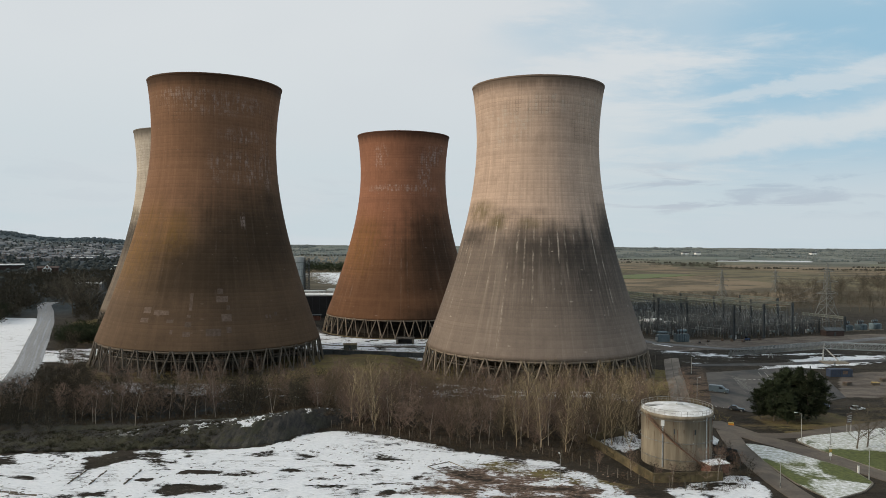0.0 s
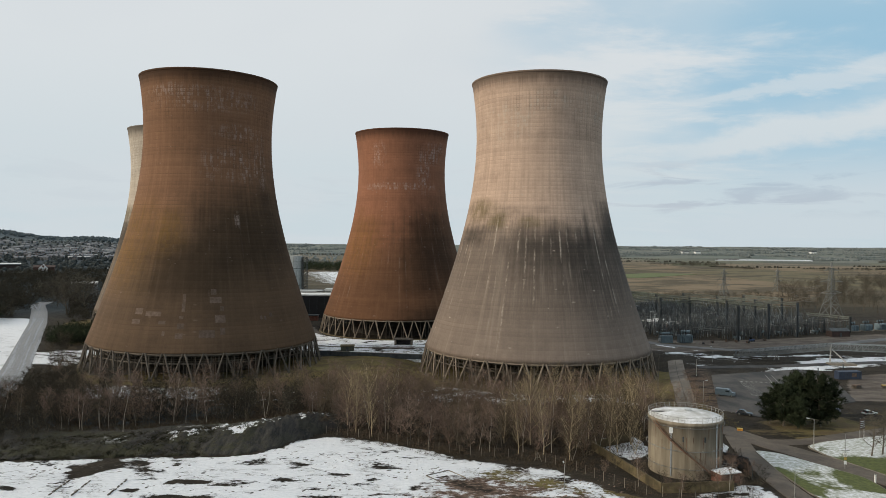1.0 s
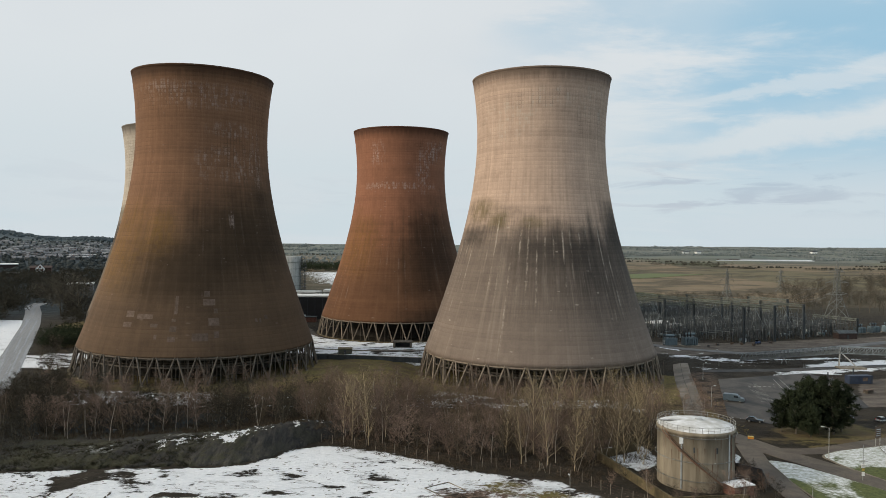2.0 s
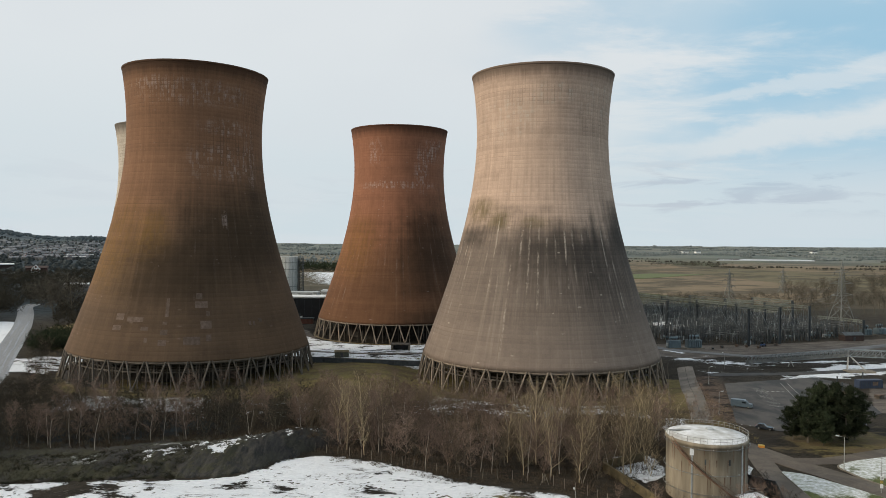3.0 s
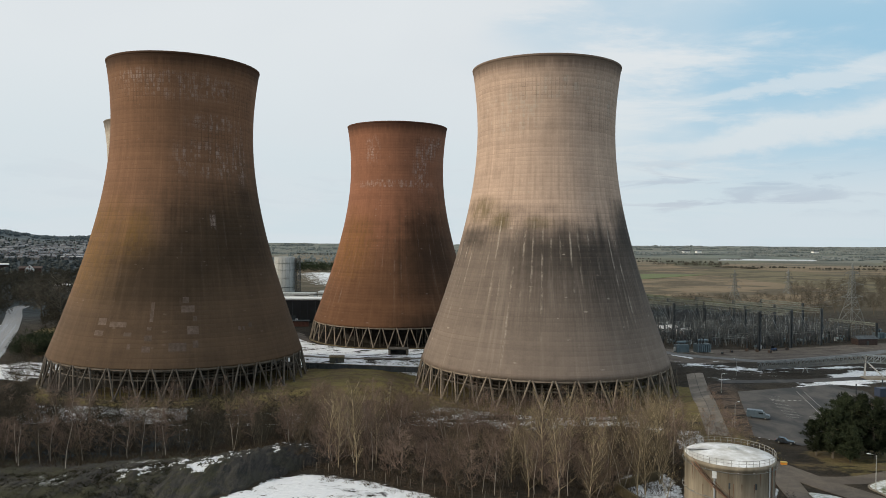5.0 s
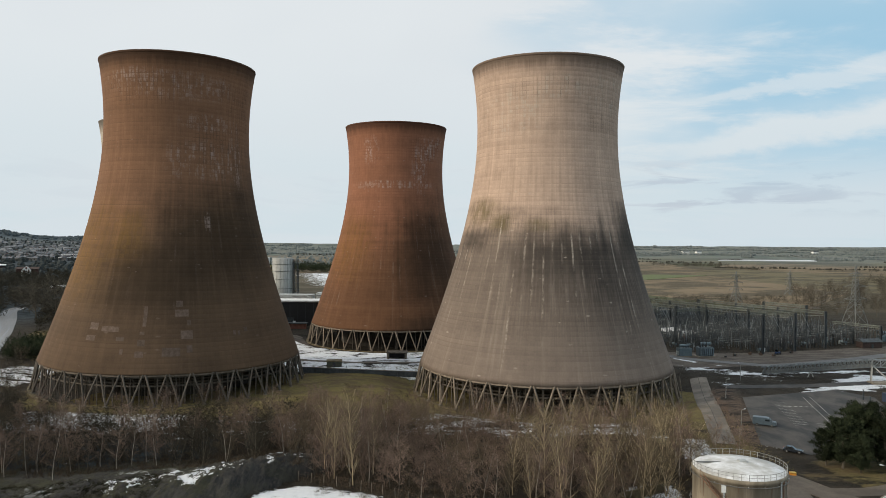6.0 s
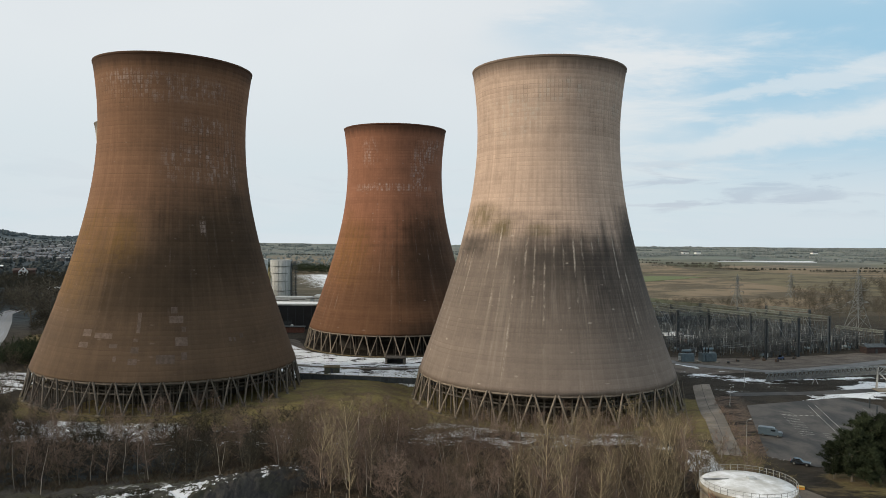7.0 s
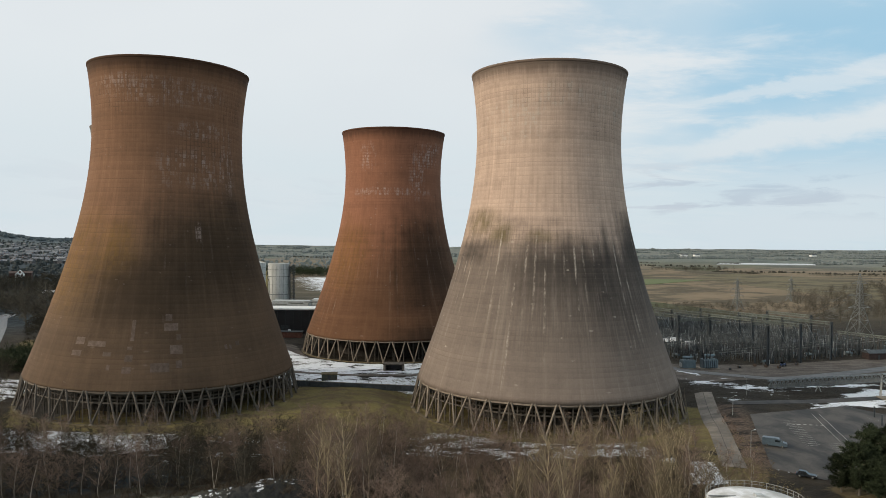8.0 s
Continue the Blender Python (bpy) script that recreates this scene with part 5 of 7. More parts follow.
for _ in range(6000):
    x = pick.uniform(-140, 68)
    y = pick.uniform(front_edge(x) - 3.0, back_edge(x) + 3.0)
    if 55 < x and 208 < y < 236:
        continue
    open_ = inside(np.array([x]), np.array([y]), [(-118, 232), (-78, 230), (-76, 250), (-116, 252)], 2)[0] + inside(np.array([x]), np.array([y]), [(-14, 230), (56, 226), (52, 256), (-14, 256)], 2)[0]
    if open_ > 0.5 and pick.random() < 0.75:
        continue
    seats.append((x, y, pick.uniform(0.5, 1.3)))
tagged(new("undergrowth", brush_mesh("undergrowth", BRUSH, seats, 8, 16, 1.7, 1.9, 0.09)), "tangled brown winter undergrowth between bare trees", "undergrowth", kind="stuff")
seats = [(pick.uniform(-110, 62), 0, pick.uniform(0.3, 0.8)) for _ in range(900)]
seats = [(x, front_edge(x) - pick.uniform(2, 7), s) for x, _, s in seats if not (-105 < x < -28)] + [(pick.uniform(-114, -60), pick.uniform(172, 190), pick.uniform(0.2, 0.6)) for _ in range(520)]
seats += [(pick.uniform(33, 62), pick.uniform(148, 157.5), pick.uniform(0.3, 0.9)) for _ in range(160)] + [(pick.uniform(58, 66), pick.uniform(157, 178), pick.uniform(0.3, 0.9)) for _ in range(90)]
bank = [(x, float(np.interp(x, HEAP_X, HEAP_FOOT)) + pick.uniform(0, 16), pick.uniform(0.3, 0.9)) for x in (pick.uniform(-120, -58) for _ in range(1100))]
tagged(new("bank_scrub", brush_mesh("bank_scrub", SCRUB_DARK, bank, 11, 16, 1.3, 1.9, 0.11)), "dark dead scrub over the low bank beside the snow", "scrub", kind="stuff")
tagged(new("rank_grass", brush_mesh("rank_grass", TWIG_BROWN, seats, 9, 14, 1.2, 1.6, 0.07)), "dead brown grass and bramble along the wood's edge", "grass", kind="stuff")
seats = [(pick.uniform(-135, 86), pick.uniform(240, 262), pick.uniform(0.2, 0.6)) for _ in range(1500)] + [(pick.uniform(-58, -8), pick.uniform(255, 312), pick.uniform(0.2, 0.5)) for _ in range(700)] + [(pick.uniform(66, 84), pick.uniform(236, 300), pick.uniform(0.2, 0.6)) for _ in range(300)] + [(pick.uniform(64, 79), pick.uniform(206, 228), pick.uniform(0.3, 0.9)) for _ in range(220)]
tagged(new("rough_grass", brush_mesh("rough_grass", TWIG_GRASS, seats, 10, 10, 0.9, 2.2, 0.08)), "tufts of yellow rough grass below the towers", "grass", kind="stuff")


def evergreen(seed, tall, wide):
    """A dense dark pine: trunk, limbs and a crown of many small needle tufts with an uneven outline."""
    rnd = random.Random(seed)
    wood, crown = Ribs(), Ribs()
    stem = bent(rnd, Vector((0, 0, -0.3)), Vector((0.05, 0.02, 1)), tall * 0.9, 6, 0.03, 0.05)
    wood.limb(stem, 0.34, 0.06, 6)
    for k in range(40):
        h = 0.10 + 0.88 * (k + rnd.random()) / 40
        j = min(int(h * 6), 5)
        at = stem[j].lerp(stem[j + 1], h * 6 - j)
        a = k * 2.4 + rnd.uniform(-0.4, 0.4)
        reach = wide * math.sqrt(max(0.05, 1 - ((h - 0.45) / 0.60) ** 2)) * rnd.uniform(0.5, 1.15)
        arm = bent(rnd, at, Vector((math.cos(a), math.sin(a), 0.35)), reach, 3, 0.06, 0.12)
        wood.limb(arm, 0.09, 0.02, 3)
        for _ in range(11):
            t = rnd.uniform(0.3, 1.05)
            i = min(int(t * 3), 2)
            c = arm[i].lerp(arm[i + 1], t * 3 - i) + Vector((rnd.gauss(0, 0.5), rnd.gauss(0, 0.5), rnd.gauss(0.2, 0.4)))
            for _ in range(40):
                v = Vector((rnd.gauss(0, 1), rnd.gauss(0, 1), rnd.gauss(0.35, 0.8))).normalized()
                o = c + v * rnd.uniform(0.0, 0.55)
                crown.blade(o, o + (v + Vector((0, 0, 0.3))) * rnd.uniform(0.35, 0.8), rnd.uniform(0.09, 0.18), rnd)
    return wood.mesh("trunk", BARK_BROWN), crown.mesh("crown", NEEDLE)


PINES = [evergreen(200 + k, 15.0, 5.2) for k in range(3)]
for k, (x, y, s) in enumerate(((90.5, 207.5, 0.84), (95.5, 210.5, 0.97), (100.5, 207.5, 1.0), (104.0, 210.5, 0.80), (93, 204.5, 0.6), (98, 214.5, 0.95), (87.6, 209.5, 0.62))):
    plant("pine_tree", PINES[k % 3], x, y, s, k * 1.1, "dense dark green pine standing on rough grass", "tree", "clump of pines")

# ---- the concrete storage tank and its yard ----
def storage_tank(x, y):
    r, h = 7.8, 12.0
    tank = thing("storage_tank", "stained round concrete tank with a snow-covered lid", "storage tank", "", pose(x, y, 0))
    part("wall", lathe([(r, -0.6), (r, 0.0), (r + 0.02, 5.9), (r + 0.02, h - 0.75), (r + 0.22, h - 0.7), (r + 0.22, h - 0.1), (r, h), (r - 0.3, h)], 72), TANK, tank, "stained buff concrete wall with rust runs", True)
    part("lid", lathe([(r + 0.05, h - 0.05), (r - 0.1, h + 0.08), (r * 0.6, h + 0.42), (r * 0.25, h + 0.66), (0.02, h + 0.72)], 72), WET_SNOW, tank, "shallow domed lid under thin snow", True)
    for z in (10.9, 6.0, 2.2):
        bm = lathe([(r + 0.42, z), (r + 0.47, z + 0.03), (r + 0.47, z + 0.09), (r + 0.42, z + 0.12), (r + 0.37, z + 0.06)], 72, True)
        hoop = part("hoop_pipe", bm, STEEL, tank)
        for k in range(18):
            a = math.tau * k / 18
            bm = bar(bmesh.new(), ((r - 0.1) * math.cos(a), (r - 0.1) * math.sin(a), z + 0.1), ((r + 0.4) * math.cos(a), (r + 0.4) * math.sin(a), z + 0.1), 0.1)
            part("bracket", bm, RAIL, hoop)
    rail = part("railing", lathe([(r + 0.07, h + 1.08), (r + 0.13, h + 1.08), (r + 0.13, h + 1.14), (r + 0.07, h + 1.14)], 72, True), RAIL, tank, "pale steel guard rail")
    part("mid_rail", lathe([(r + 0.08, h + 0.55), (r + 0.12, h + 0.55), (r + 0.12, h + 0.59), (r + 0.08, h + 0.59)], 72, True), RAIL, rail)
    post = mesh_of("rail_post", boxes((-0.03, -0.03, h - 0.3, 0.03, 0.03, h + 1.1)), RAIL)
    for k in range(40):
        a = math.tau * k / 40
        piece("rail_post", post, rail, pose((r + 0.1) * math.cos(a), (r + 0.1) * math.sin(a), 0))
    # walkway, hatch and ridges on the lid
    part("walkway", boxes((-7.2, 1.2, h + 0.4, -1.0, 1.6, h + 0.56)), STEEL, tank, "narrow grey walkway plate")
    part("hatch", soft_box(0.4, 0.6, h + 0.55, 1.8, 1.9, h + 1.0, 0.08), PALE, tank)
    # raking stair: two strings, treads and a rail that climb round the face
    stair = piece("stair", mesh_of("stair_string", boxes((0, 0, 0, 0.01, 0.01, 0.01)), RUST), tank, None, "rusty raking stair with open treads")
    steps = 30
    for k in range(steps):
        a0, a1 = (radians(205 + 92 * q / steps) for q in (k, k + 1))
        z0, z1 = (11.7 - 10.9 * q / steps for q in (k, k + 1))
        for rr, dz, d_, name in ((r + 0.45, 0.0, 0.24, "string"), (r + 1.15, 0.0, 0.24, "string"), (r + 1.15, 1.0, 0.06, "handrail")):
            part(name, bar(bmesh.new(), (rr * math.cos(a0), rr * math.sin(a0), z0 + dz), (rr * math.cos(a1), rr * math.sin(a1), z1 + dz), 0.06, d_), RUST, stair)
        am, zm = (a0 + a1) / 2, (z0 + z1) / 2
        part("tread", bar(bmesh.new(), ((r + 0.45) * math.cos(am), (r + 0.45) * math.sin(am), zm), ((r + 1.15) * math.cos(am), (r + 1.15) * math.sin(am), zm), 0.22, 0.04), RUST, stair)
        if k % 4 == 0:
            part("baluster", bar(bmesh.new(), ((r + 1.15) * math.cos(a0), (r + 1.15) * math.sin(a0), z0), ((r + 1.15) * math.cos(a0), (r + 1.15) * math.sin(a0), z0 + 1.0), 0.05), RUST, stair)
    # level gauge, down pipe, small openings
    for deg, w, z0, z1, mat, name in ((232, 0.28, 0.4, 10.6, PALE, "gauge_board"), (306, 0.22, 0.2, 11.6, PALE, "down_pipe"), (312, 0.12, 0.2, 11.6, RUST, "conduit")):
        a = radians(deg)
        part(name, bar(bmesh.new(), ((r + 0.2) * math.cos(a), (r + 0.2) * math.sin(a), z0), ((r + 0.2) * math.cos(a), (r + 0.2) * math.sin(a), z1), w, 0.14), mat, tank)
    a = radians(232)
    part("gauge_plate", bar(bmesh.new(), ((r + 0.3) * math.cos(a), (r + 0.3) * math.sin(a), 9.6), ((r + 0.3) * math.cos(a), (r + 0.3) * math.sin(a), 10.9), 0.8, 0.05), WHITE, tank)
    for deg in (250, 284):
        a = radians(deg)
        part("slot", bar(bmesh.new(), ((r - 0.1) * math.cos(a), (r - 0.1) * math.sin(a), 8.0), ((r - 0.1) * math.cos(a), (r - 0.1) * math.sin(a), 9.1), 0.36, 0.32), DARK_STEEL, tank, "dark rusted slot in the wall")
    # rust runs: thin proud films below the brackets
    rnd = random.Random(3)
    for k in range(26):
        a = radians(rnd.uniform(190, 350))
        z = rnd.choice((10.8, 9.0, 7.9, 5.8))
        part("rust_run", bar(bmesh.new(), ((r + 0.02) * math.cos(a), (r + 0.02) * math.sin(a), z), ((r + 0.02) * math.cos(a), (r + 0.02) * math.sin(a), z - rnd.uniform(0.8, 3.2)), rnd.uniform(0.08, 0.24), 0.02, 0.3), RUST, tank)
    return tank


storage_tank(51.3, 168.4)


def wall_run(name, pts, high, thick, mat, label, cap=None):
    ob = thing(name, label, "wall")
    for (ax, ay), (bx, by) in zip(pts, pts[1:]):
        n = max(1, round(math.hypot(bx - ax, by - ay) / 3.0))
        for k in range(n):
            p = [(ax + (bx - ax) * q / n, ay + (by - ay) * q / n) for q in (k, k + 1)]
            d = Vector((p[1][0] - p[0][0], p[1][1] - p[0][1], 0)).normalized() * 0.02
            part("panel", bar(bmesh.new(), Vector((*p[0], high / 2 - 0.3)) + d, Vector((*p[1], high / 2 - 0.3)) - d, thick, high + 0.6), mat, ob)
            if cap:
                part("coping", bar(bmesh.new(), Vector((*p[0], high + 0.06)), Vector((*p[1], high + 0.06)), thick + 0.12, 0.12), cap, ob)
    return ob


wall_run("bund_wall", [(44.5, 190), (33.4, 182.4), (41.8, 152.4), (57, 154.6)], 1.9, 0.3, MOSSY, "mossy yellow-brown concrete bund wall round the tank", MOSSY)
wall_run("boarded_fence", [(59.5, 174), (65.2, 168), (63.5, 161.5)], 2.8, 0.12, DARK_STEEL, "dark sheet-metal fence beside the concrete tank")
wall_run("retaining_wall", [(-60.5, 322.3), (-36, 318), (-12.5, 314.5), (-4, 312)], 1.5, 0.5, DARK_STEEL, "dark low retaining wall along the snowy yard", KERB)

# pump house and steps at the tank's foot
pump = thing("pump_house", "low dark brick pump house with a snowy roof", "shed", "", pose(57.5, 160.6, 0, 0, 0, 20))
part("wall", boxes((-2.4, -1.6, -0.3, 2.4, 1.6, 2.0)), BRICK, pump)
part("roof", soft_box(-2.6, -1.8, 2.0, 2.6, 1.8, 2.22, 0.05), SNOW, pump, "flat roof under snow")
part("door", boxes((-0.5, -1.66, -0.1, 0.5, -1.6, 1.8)), DARK_STEEL, pump)
kiosk = thing("valve_kiosk", "pale sheet-metal valve kiosk with a pitched roof", "shed", "", pose(61.5, 176, 0, 0, 0, -30))
part("wall", boxes((-1.6, -2.2, -0.3, 1.6, 2.2, 2.6)), PALE, kiosk)
bm = bmesh.new()
vs = [bm.verts.new(v) for v in ((-1.9, -2.5, 2.5), (1.9, -2.5, 2.5), (1.9, 2.5, 2.5), (-1.9, 2.5, 2.5), (0, -2.5, 3.5), (0, 2.5, 3.5))]
for f in ((3, 2, 1, 0), (0, 1, 4), (2, 3, 5), (1, 2, 5, 4), (3, 0, 4, 5)):
    bm.faces.new([vs[i] for i in f])
part("roof", bm, WET_SNOW, kiosk, "pitched roof under thin snow")
steps_ = thing("landing_rail", "pale tubular landing rail at the tank's foot", "railing", "", pose(59.3, 165.2, 0, 0, 0, -25))
for k in range(5):
    part("post", bar(bmesh.new(), (k * 1.0 - 2, 0, -0.2), (k * 1.0 - 2, 0, 2.3), 0.07), RAIL, steps_)
for z in (1.3, 1.8, 2.3):
    part("rail", bar(bmesh.new(), (-2.1, 0, z), (2.1, 0, z), 0.07), RAIL, steps_)
part("deck", boxes((-2.2, -0.1, 1.0, 2.2, 1.4, 1.12)), STEEL, steps_)


# ---- the wire fence along the snow field ----
def wire_fence(name, line, label, high=2.1, gap=2.9, mat=KERB):
    fence = thing(name, label, "fence")
    post = mesh_of("post", bar(bmesh.new(), (0, 0, -0.4), (0, 0, high), 0.11, 0.11, 0.8), mat)
    pts = []
    for (ax, ay), (bx, by) in zip(line, line[1:]):
        n = max(1, round(math.hypot(bx - ax, by - ay) / gap))
        pts += [(ax + (bx - ax) * k / n, ay + (by - ay) * k / n) for k in range(n)]
    pts.append(line[-1])
    rnd = random.Random(len(pts))
    for x, y in pts:
        piece("post", post, fence, pose(x, y, land(x, y), rnd.uniform(-4, 4), rnd.uniform(-4, 4), rnd.uniform(0, 90)))
    for (ax, ay), (bx, by) in zip(pts, pts[1:]):
        bm = bmesh.new()
        for z in (0.3, 0.9, 1.5, high - 0.1):
            bar(bm, (ax, ay, land(ax, ay) + z), (bx, by, land(bx, by) + z), 0.014)
        part("wire", bm, RUST, fence)
    return fence


wire_fence("wire_fence", [(-33, 193.5), (-21.3, 189.2), (-14, 185.6), (-6, 180), (6.4, 175.6), (18.9, 173.6), (27, 166), (31.5, 159), (38.5, 151.5), (50, 147)], "rusty wire fence on leaning concrete posts")
wire_fence("road_fence", [(66.5, 244), (71, 262), (82, 300), (88, 322)], "wire fence on concrete posts beside the works road", 2.2, 4.0)
wire_fence("yard_fence", [(-58, 323.5), (-36, 319.3), (-12, 315.6)], "thin wire fence above the retaining wall", 2.6, 5.0, STEEL)

# fallen trestle and low walls left in the snow
trestle = thing("trestle", "grey timber trestle leaning at the fence", "trestle", "", pose(19.2, 172.2, 0))
for a, b in (((-0.9, 0, -0.1), (-0.1, 0, 2.1)), ((0.9, 0, -0.1), (0.1, 0, 2.1)), ((0, 1.2, -0.1), (0, 0.1, 2.1)), ((-0.5, 0, 1.0), (0.5, 0, 1.0))):
    part("leg", bar(bmesh.new(), a, b, 0.10), KERB, trestle)
RUBBLE = surface("rubble", (0.055, 0.046, 0.036), (0.15, 0.125, 0.10), 0.6, 0.95)
for x, y, w_, d_, rz in ((-79, 150.5, 0.35, 9, 4), (-74.6, 150.5, 0.35, 9, 4), (-67.5, 151, 0.3, 9, 2)):
    foot = thing("footing", "dark broken footing wall in the snow", "footing", "footings in the snow", pose(x, y, 0, 0, 0, rz))
    rnd = random.Random(int(x * 7))
    for k in range(6):
        part("block", soft_box(-w_ / 2 * rnd.uniform(0.7, 1.3), -d_ / 2 + k * 1.5, -0.2, w_ / 2 * rnd.uniform(0.7, 1.3), -d_ / 2 + k * 1.5 + rnd.uniform(0.6, 1.3), rnd.uniform(0.1, 0.3), 0.05), RUBBLE, foot)
for x, y, s in ((-90, 141, 9), (-84, 139.5, 6)):
    foot = thing("footing", "long low footing wall in the snow", "footing", "footings in the snow", pose(x, y, 0, 0, 0, -6))
    for k in range(5):
        part("block", soft_box(-s / 2 + k * s / 5, -0.16, -0.2, -s / 2 + k * s / 5 + s / 5.6, 0.16, 0.22 + 0.05 * (k % 3), 0.05), RUBBLE, foot)
pit = thing("shallow_pit", "square kerb of an old pit in the snow", "kerb", "", pose(-1.6, 160.5, 0.05, 0, 0, 38))
for a, b in (((-3, -3), (3, -3)), ((3, -3), (3, 3)), ((3, 3), (-3, 3)), ((-3, 3), (-3, -3))):
    part("kerb", bar(bmesh.new(), (*a, 0.02), (*b, 0.02), 0.16, 0.2), KERB, pit)


# low rubble, clods and stones that break through the snow
def clods(name, seats, seed, mat, label):
    rnd = random.Random(seed)
    vs, faces = [], []
    for x, y, s in seats:
        z = land(x, y)
        o = len(vs)
        n = 6
        t0 = rnd.uniform(0, 6.28)
        sx, sy = s * rnd.uniform(0.7, 2.6), s * rnd.uniform(0.4, 0.9)
        ca, sa = math.cos(t0 * 0.2), math.sin(t0 * 0.2)
        for rr, zz in ((1.0, -0.15), (0.8, 0.14 * s), (0.25, 0.26 * s)):
            for i in range(n):
                a = math.tau * i / n
                ux, uy = rr * sx * math.cos(a) * rnd.uniform(0.7, 1.2), rr * sy * math.sin(a) * rnd.uniform(0.7, 1.2)
                vs.append((x + ux * ca - uy * sa, y + ux * sa + uy * ca, z + zz))
        for j in range(2):
            for i in range(n):
                faces.append((o + j * n + i, o + j * n + (i + 1) % n, o + (j + 1) * n + (i + 1) % n, o + (j + 1) * n + i))
        faces.append(tuple(o + 2 * n + i for i in range(n)))
    return tagged(new(name, mesh_from(name, vs, faces, mat)), label, "rubble", kind="stuff")


rnd = random.Random(21)
seats = []
for _ in range(170):
    cx, cy = rnd.uniform(-104, 26), rnd.uniform(124, 180)
    for _ in range(rnd.randint(3, 14)):
        seats.append((cx + rnd.gauss(0, 3.4), cy + rnd.gauss(0, 1.3), rnd.choice((0.05, 0.08, 0.12, 0.2, 0.34)) * rnd.uniform(0.7, 1.2)))
mud = [(rnd.uniform(-8, 36), rnd.uniform(118, 160), rnd.uniform(0.08, 0.34)) for _ in range(520)]
seats = [s for s in seats if s[1] < front_edge(s[0]) - 8 and s[1] < np.interp(s[0], HEAP_X, HEAP_FOOT) - 1]
clods("rubble", seats, 5, RUBBLE, "dark clods and rubble breaking through the snow")
clods("mud_clods", mud, 6, surface("red_mud", (0.12, 0.078, 0.056), (0.27, 0.19, 0.145), 0.6, 0.95), "reddish-brown mud clods in thin snow")


# ---- street furniture ----
def street_lamp(x, y, high, turn, label="slim grey steel street lamp beside the road"):
    lamp = thing("street_lamp", label, "street lamp", "street lamps", pose(x, y, 0.1, 0, 0, turn))
    part("pole", tube(tube(bmesh.new(), (0, 0, -0.2), (0, 0, 1.4), 0.11, 0.11, 8), (0, 0, 1.4), (0, 0, high), 0.075, 0.05, 8), RAIL, lamp)
    part("arm", tube(bmesh.new(), (0, 0, high - 0.05), (1.1, 0, high + 0.12), 0.04, 0.035, 6), RAIL, lamp)
    part("lantern", soft_box(1.0, -0.16, high + 0.02, 1.75, 0.16, high + 0.2, 0.05), PALE, lamp)
    part("base_door", boxes((-0.06, -0.125, 0.4, 0.06, -0.1, 1.1)), DARK_STEEL, lamp)
    return lamp


for x, y, h, t in ((87.6, 184.6, 7.4, 150), (88.6, 156.2, 6.8, 190), (78.2, 236, 6.6, 30), (67.2, 150.2, 5.2, 0), (91.1, 282, 6.0, 30), (108.0, 313, 6.2, 100), (22.4, 153, 5.2, 90), (105.8, 224, 7, 90)):
    street_lamp(x, y, h, t)
sign = thing("sign_post", "tall post with small yellow and white signs", "road sign", "", pose(87.2, 169.6, 0.2))
part("pole", tube(bmesh.new(), (0, 0, -0.2), (0, 0, 7.6), 0.08, 0.06, 8), RAIL, sign)
part("plate", boxes((-0.4, -0.14, 2.7, 0.4, -0.09, 3.5)), WHITE, sign, "white plate with unreadable bars")
for k in range(3):
    part("text_bar", boxes((-0.3, -0.152, 2.85 + k * 0.2, 0.3, -0.142, 2.93 + k * 0.2)), DARK_STEEL, sign)
part("plate", boxes((-0.3, -0.14, 1.0, 0.3, -0.09, 1.8)), WHITE, sign)
part("plate", boxes((-0.28, -0.14, 2.0, 0.28, -0.09, 2.55)), PAINT_YELLOW, sign)
part("bracket_arm", bar(bmesh.new(), (-0.9, -0.1, 4.1), (0.9, -0.1, 4.1), 0.12), RAIL, sign)
board = thing("notice_board", "pale yellow notice board on two posts", "sign", "", pose(105.8, 196.6, 0.2, 0, 0, 30))
for x in (-0.9, 0.9):
    part("post", bar(bmesh.new(), (x, 0, -0.2), (x, 0, 4.9), 0.12), RAIL, board)
part("plate", boxes((-1.2, -0.12, 2.0, 1.2, -0.07, 4.8)), MEND, board, "buff plate with faint bars")
for k in range(4):
    part("text_bar", boxes((-0.9, -0.13, 2.5 + k * 0.5, 0.9, -0.122, 2.66 + k * 0.5)), PALE, board)
bin_ = thing("grit_bin", "orange plastic grit bin on the verge", "grit bin", "", pose(76.4, 201.8, 0.0, 0, 0, -10) @ Matrix.Scale(0.75, 4))
part("tub", soft_box(-0.9, -0.6, 0, 0.9, 0.6, 0.75, 0.1), ORANGE, bin_)
part("lid", soft_box(-0.98, -0.68, 0.75, 0.98, 0.68, 0.98, 0.1), PAINT_YELLOW, bin_)
plinth = thing("verge_post", "white-capped marker post on the lawn", "marker post", "", pose(88.7, 160.5, 0.2))
part("post", bar(bmesh.new(), (0, 0, -0.2), (0, 0, 1.6), 0.3), WHITE, plinth)
part("cap", soft_box(-0.2, -0.2, 1.6, 0.2, 0.2, 1.75, 0.04), RAIL, plinth)
gate = thing("gatehouse", "red-brick gatehouse with a flat white roof", "building", "", pose(108.0, 171.5, 0.2, 0, 0, 20))
part("wall", boxes((-5, -3.2, -0.4, 5, 3.2, 3.0)), BRICK, gate)
part("roof", soft_box(-5.4, -3.6, 3.0, 5.4, 3.6, 3.4, 0.06), WHITE, gate, "flat roof with white edge")
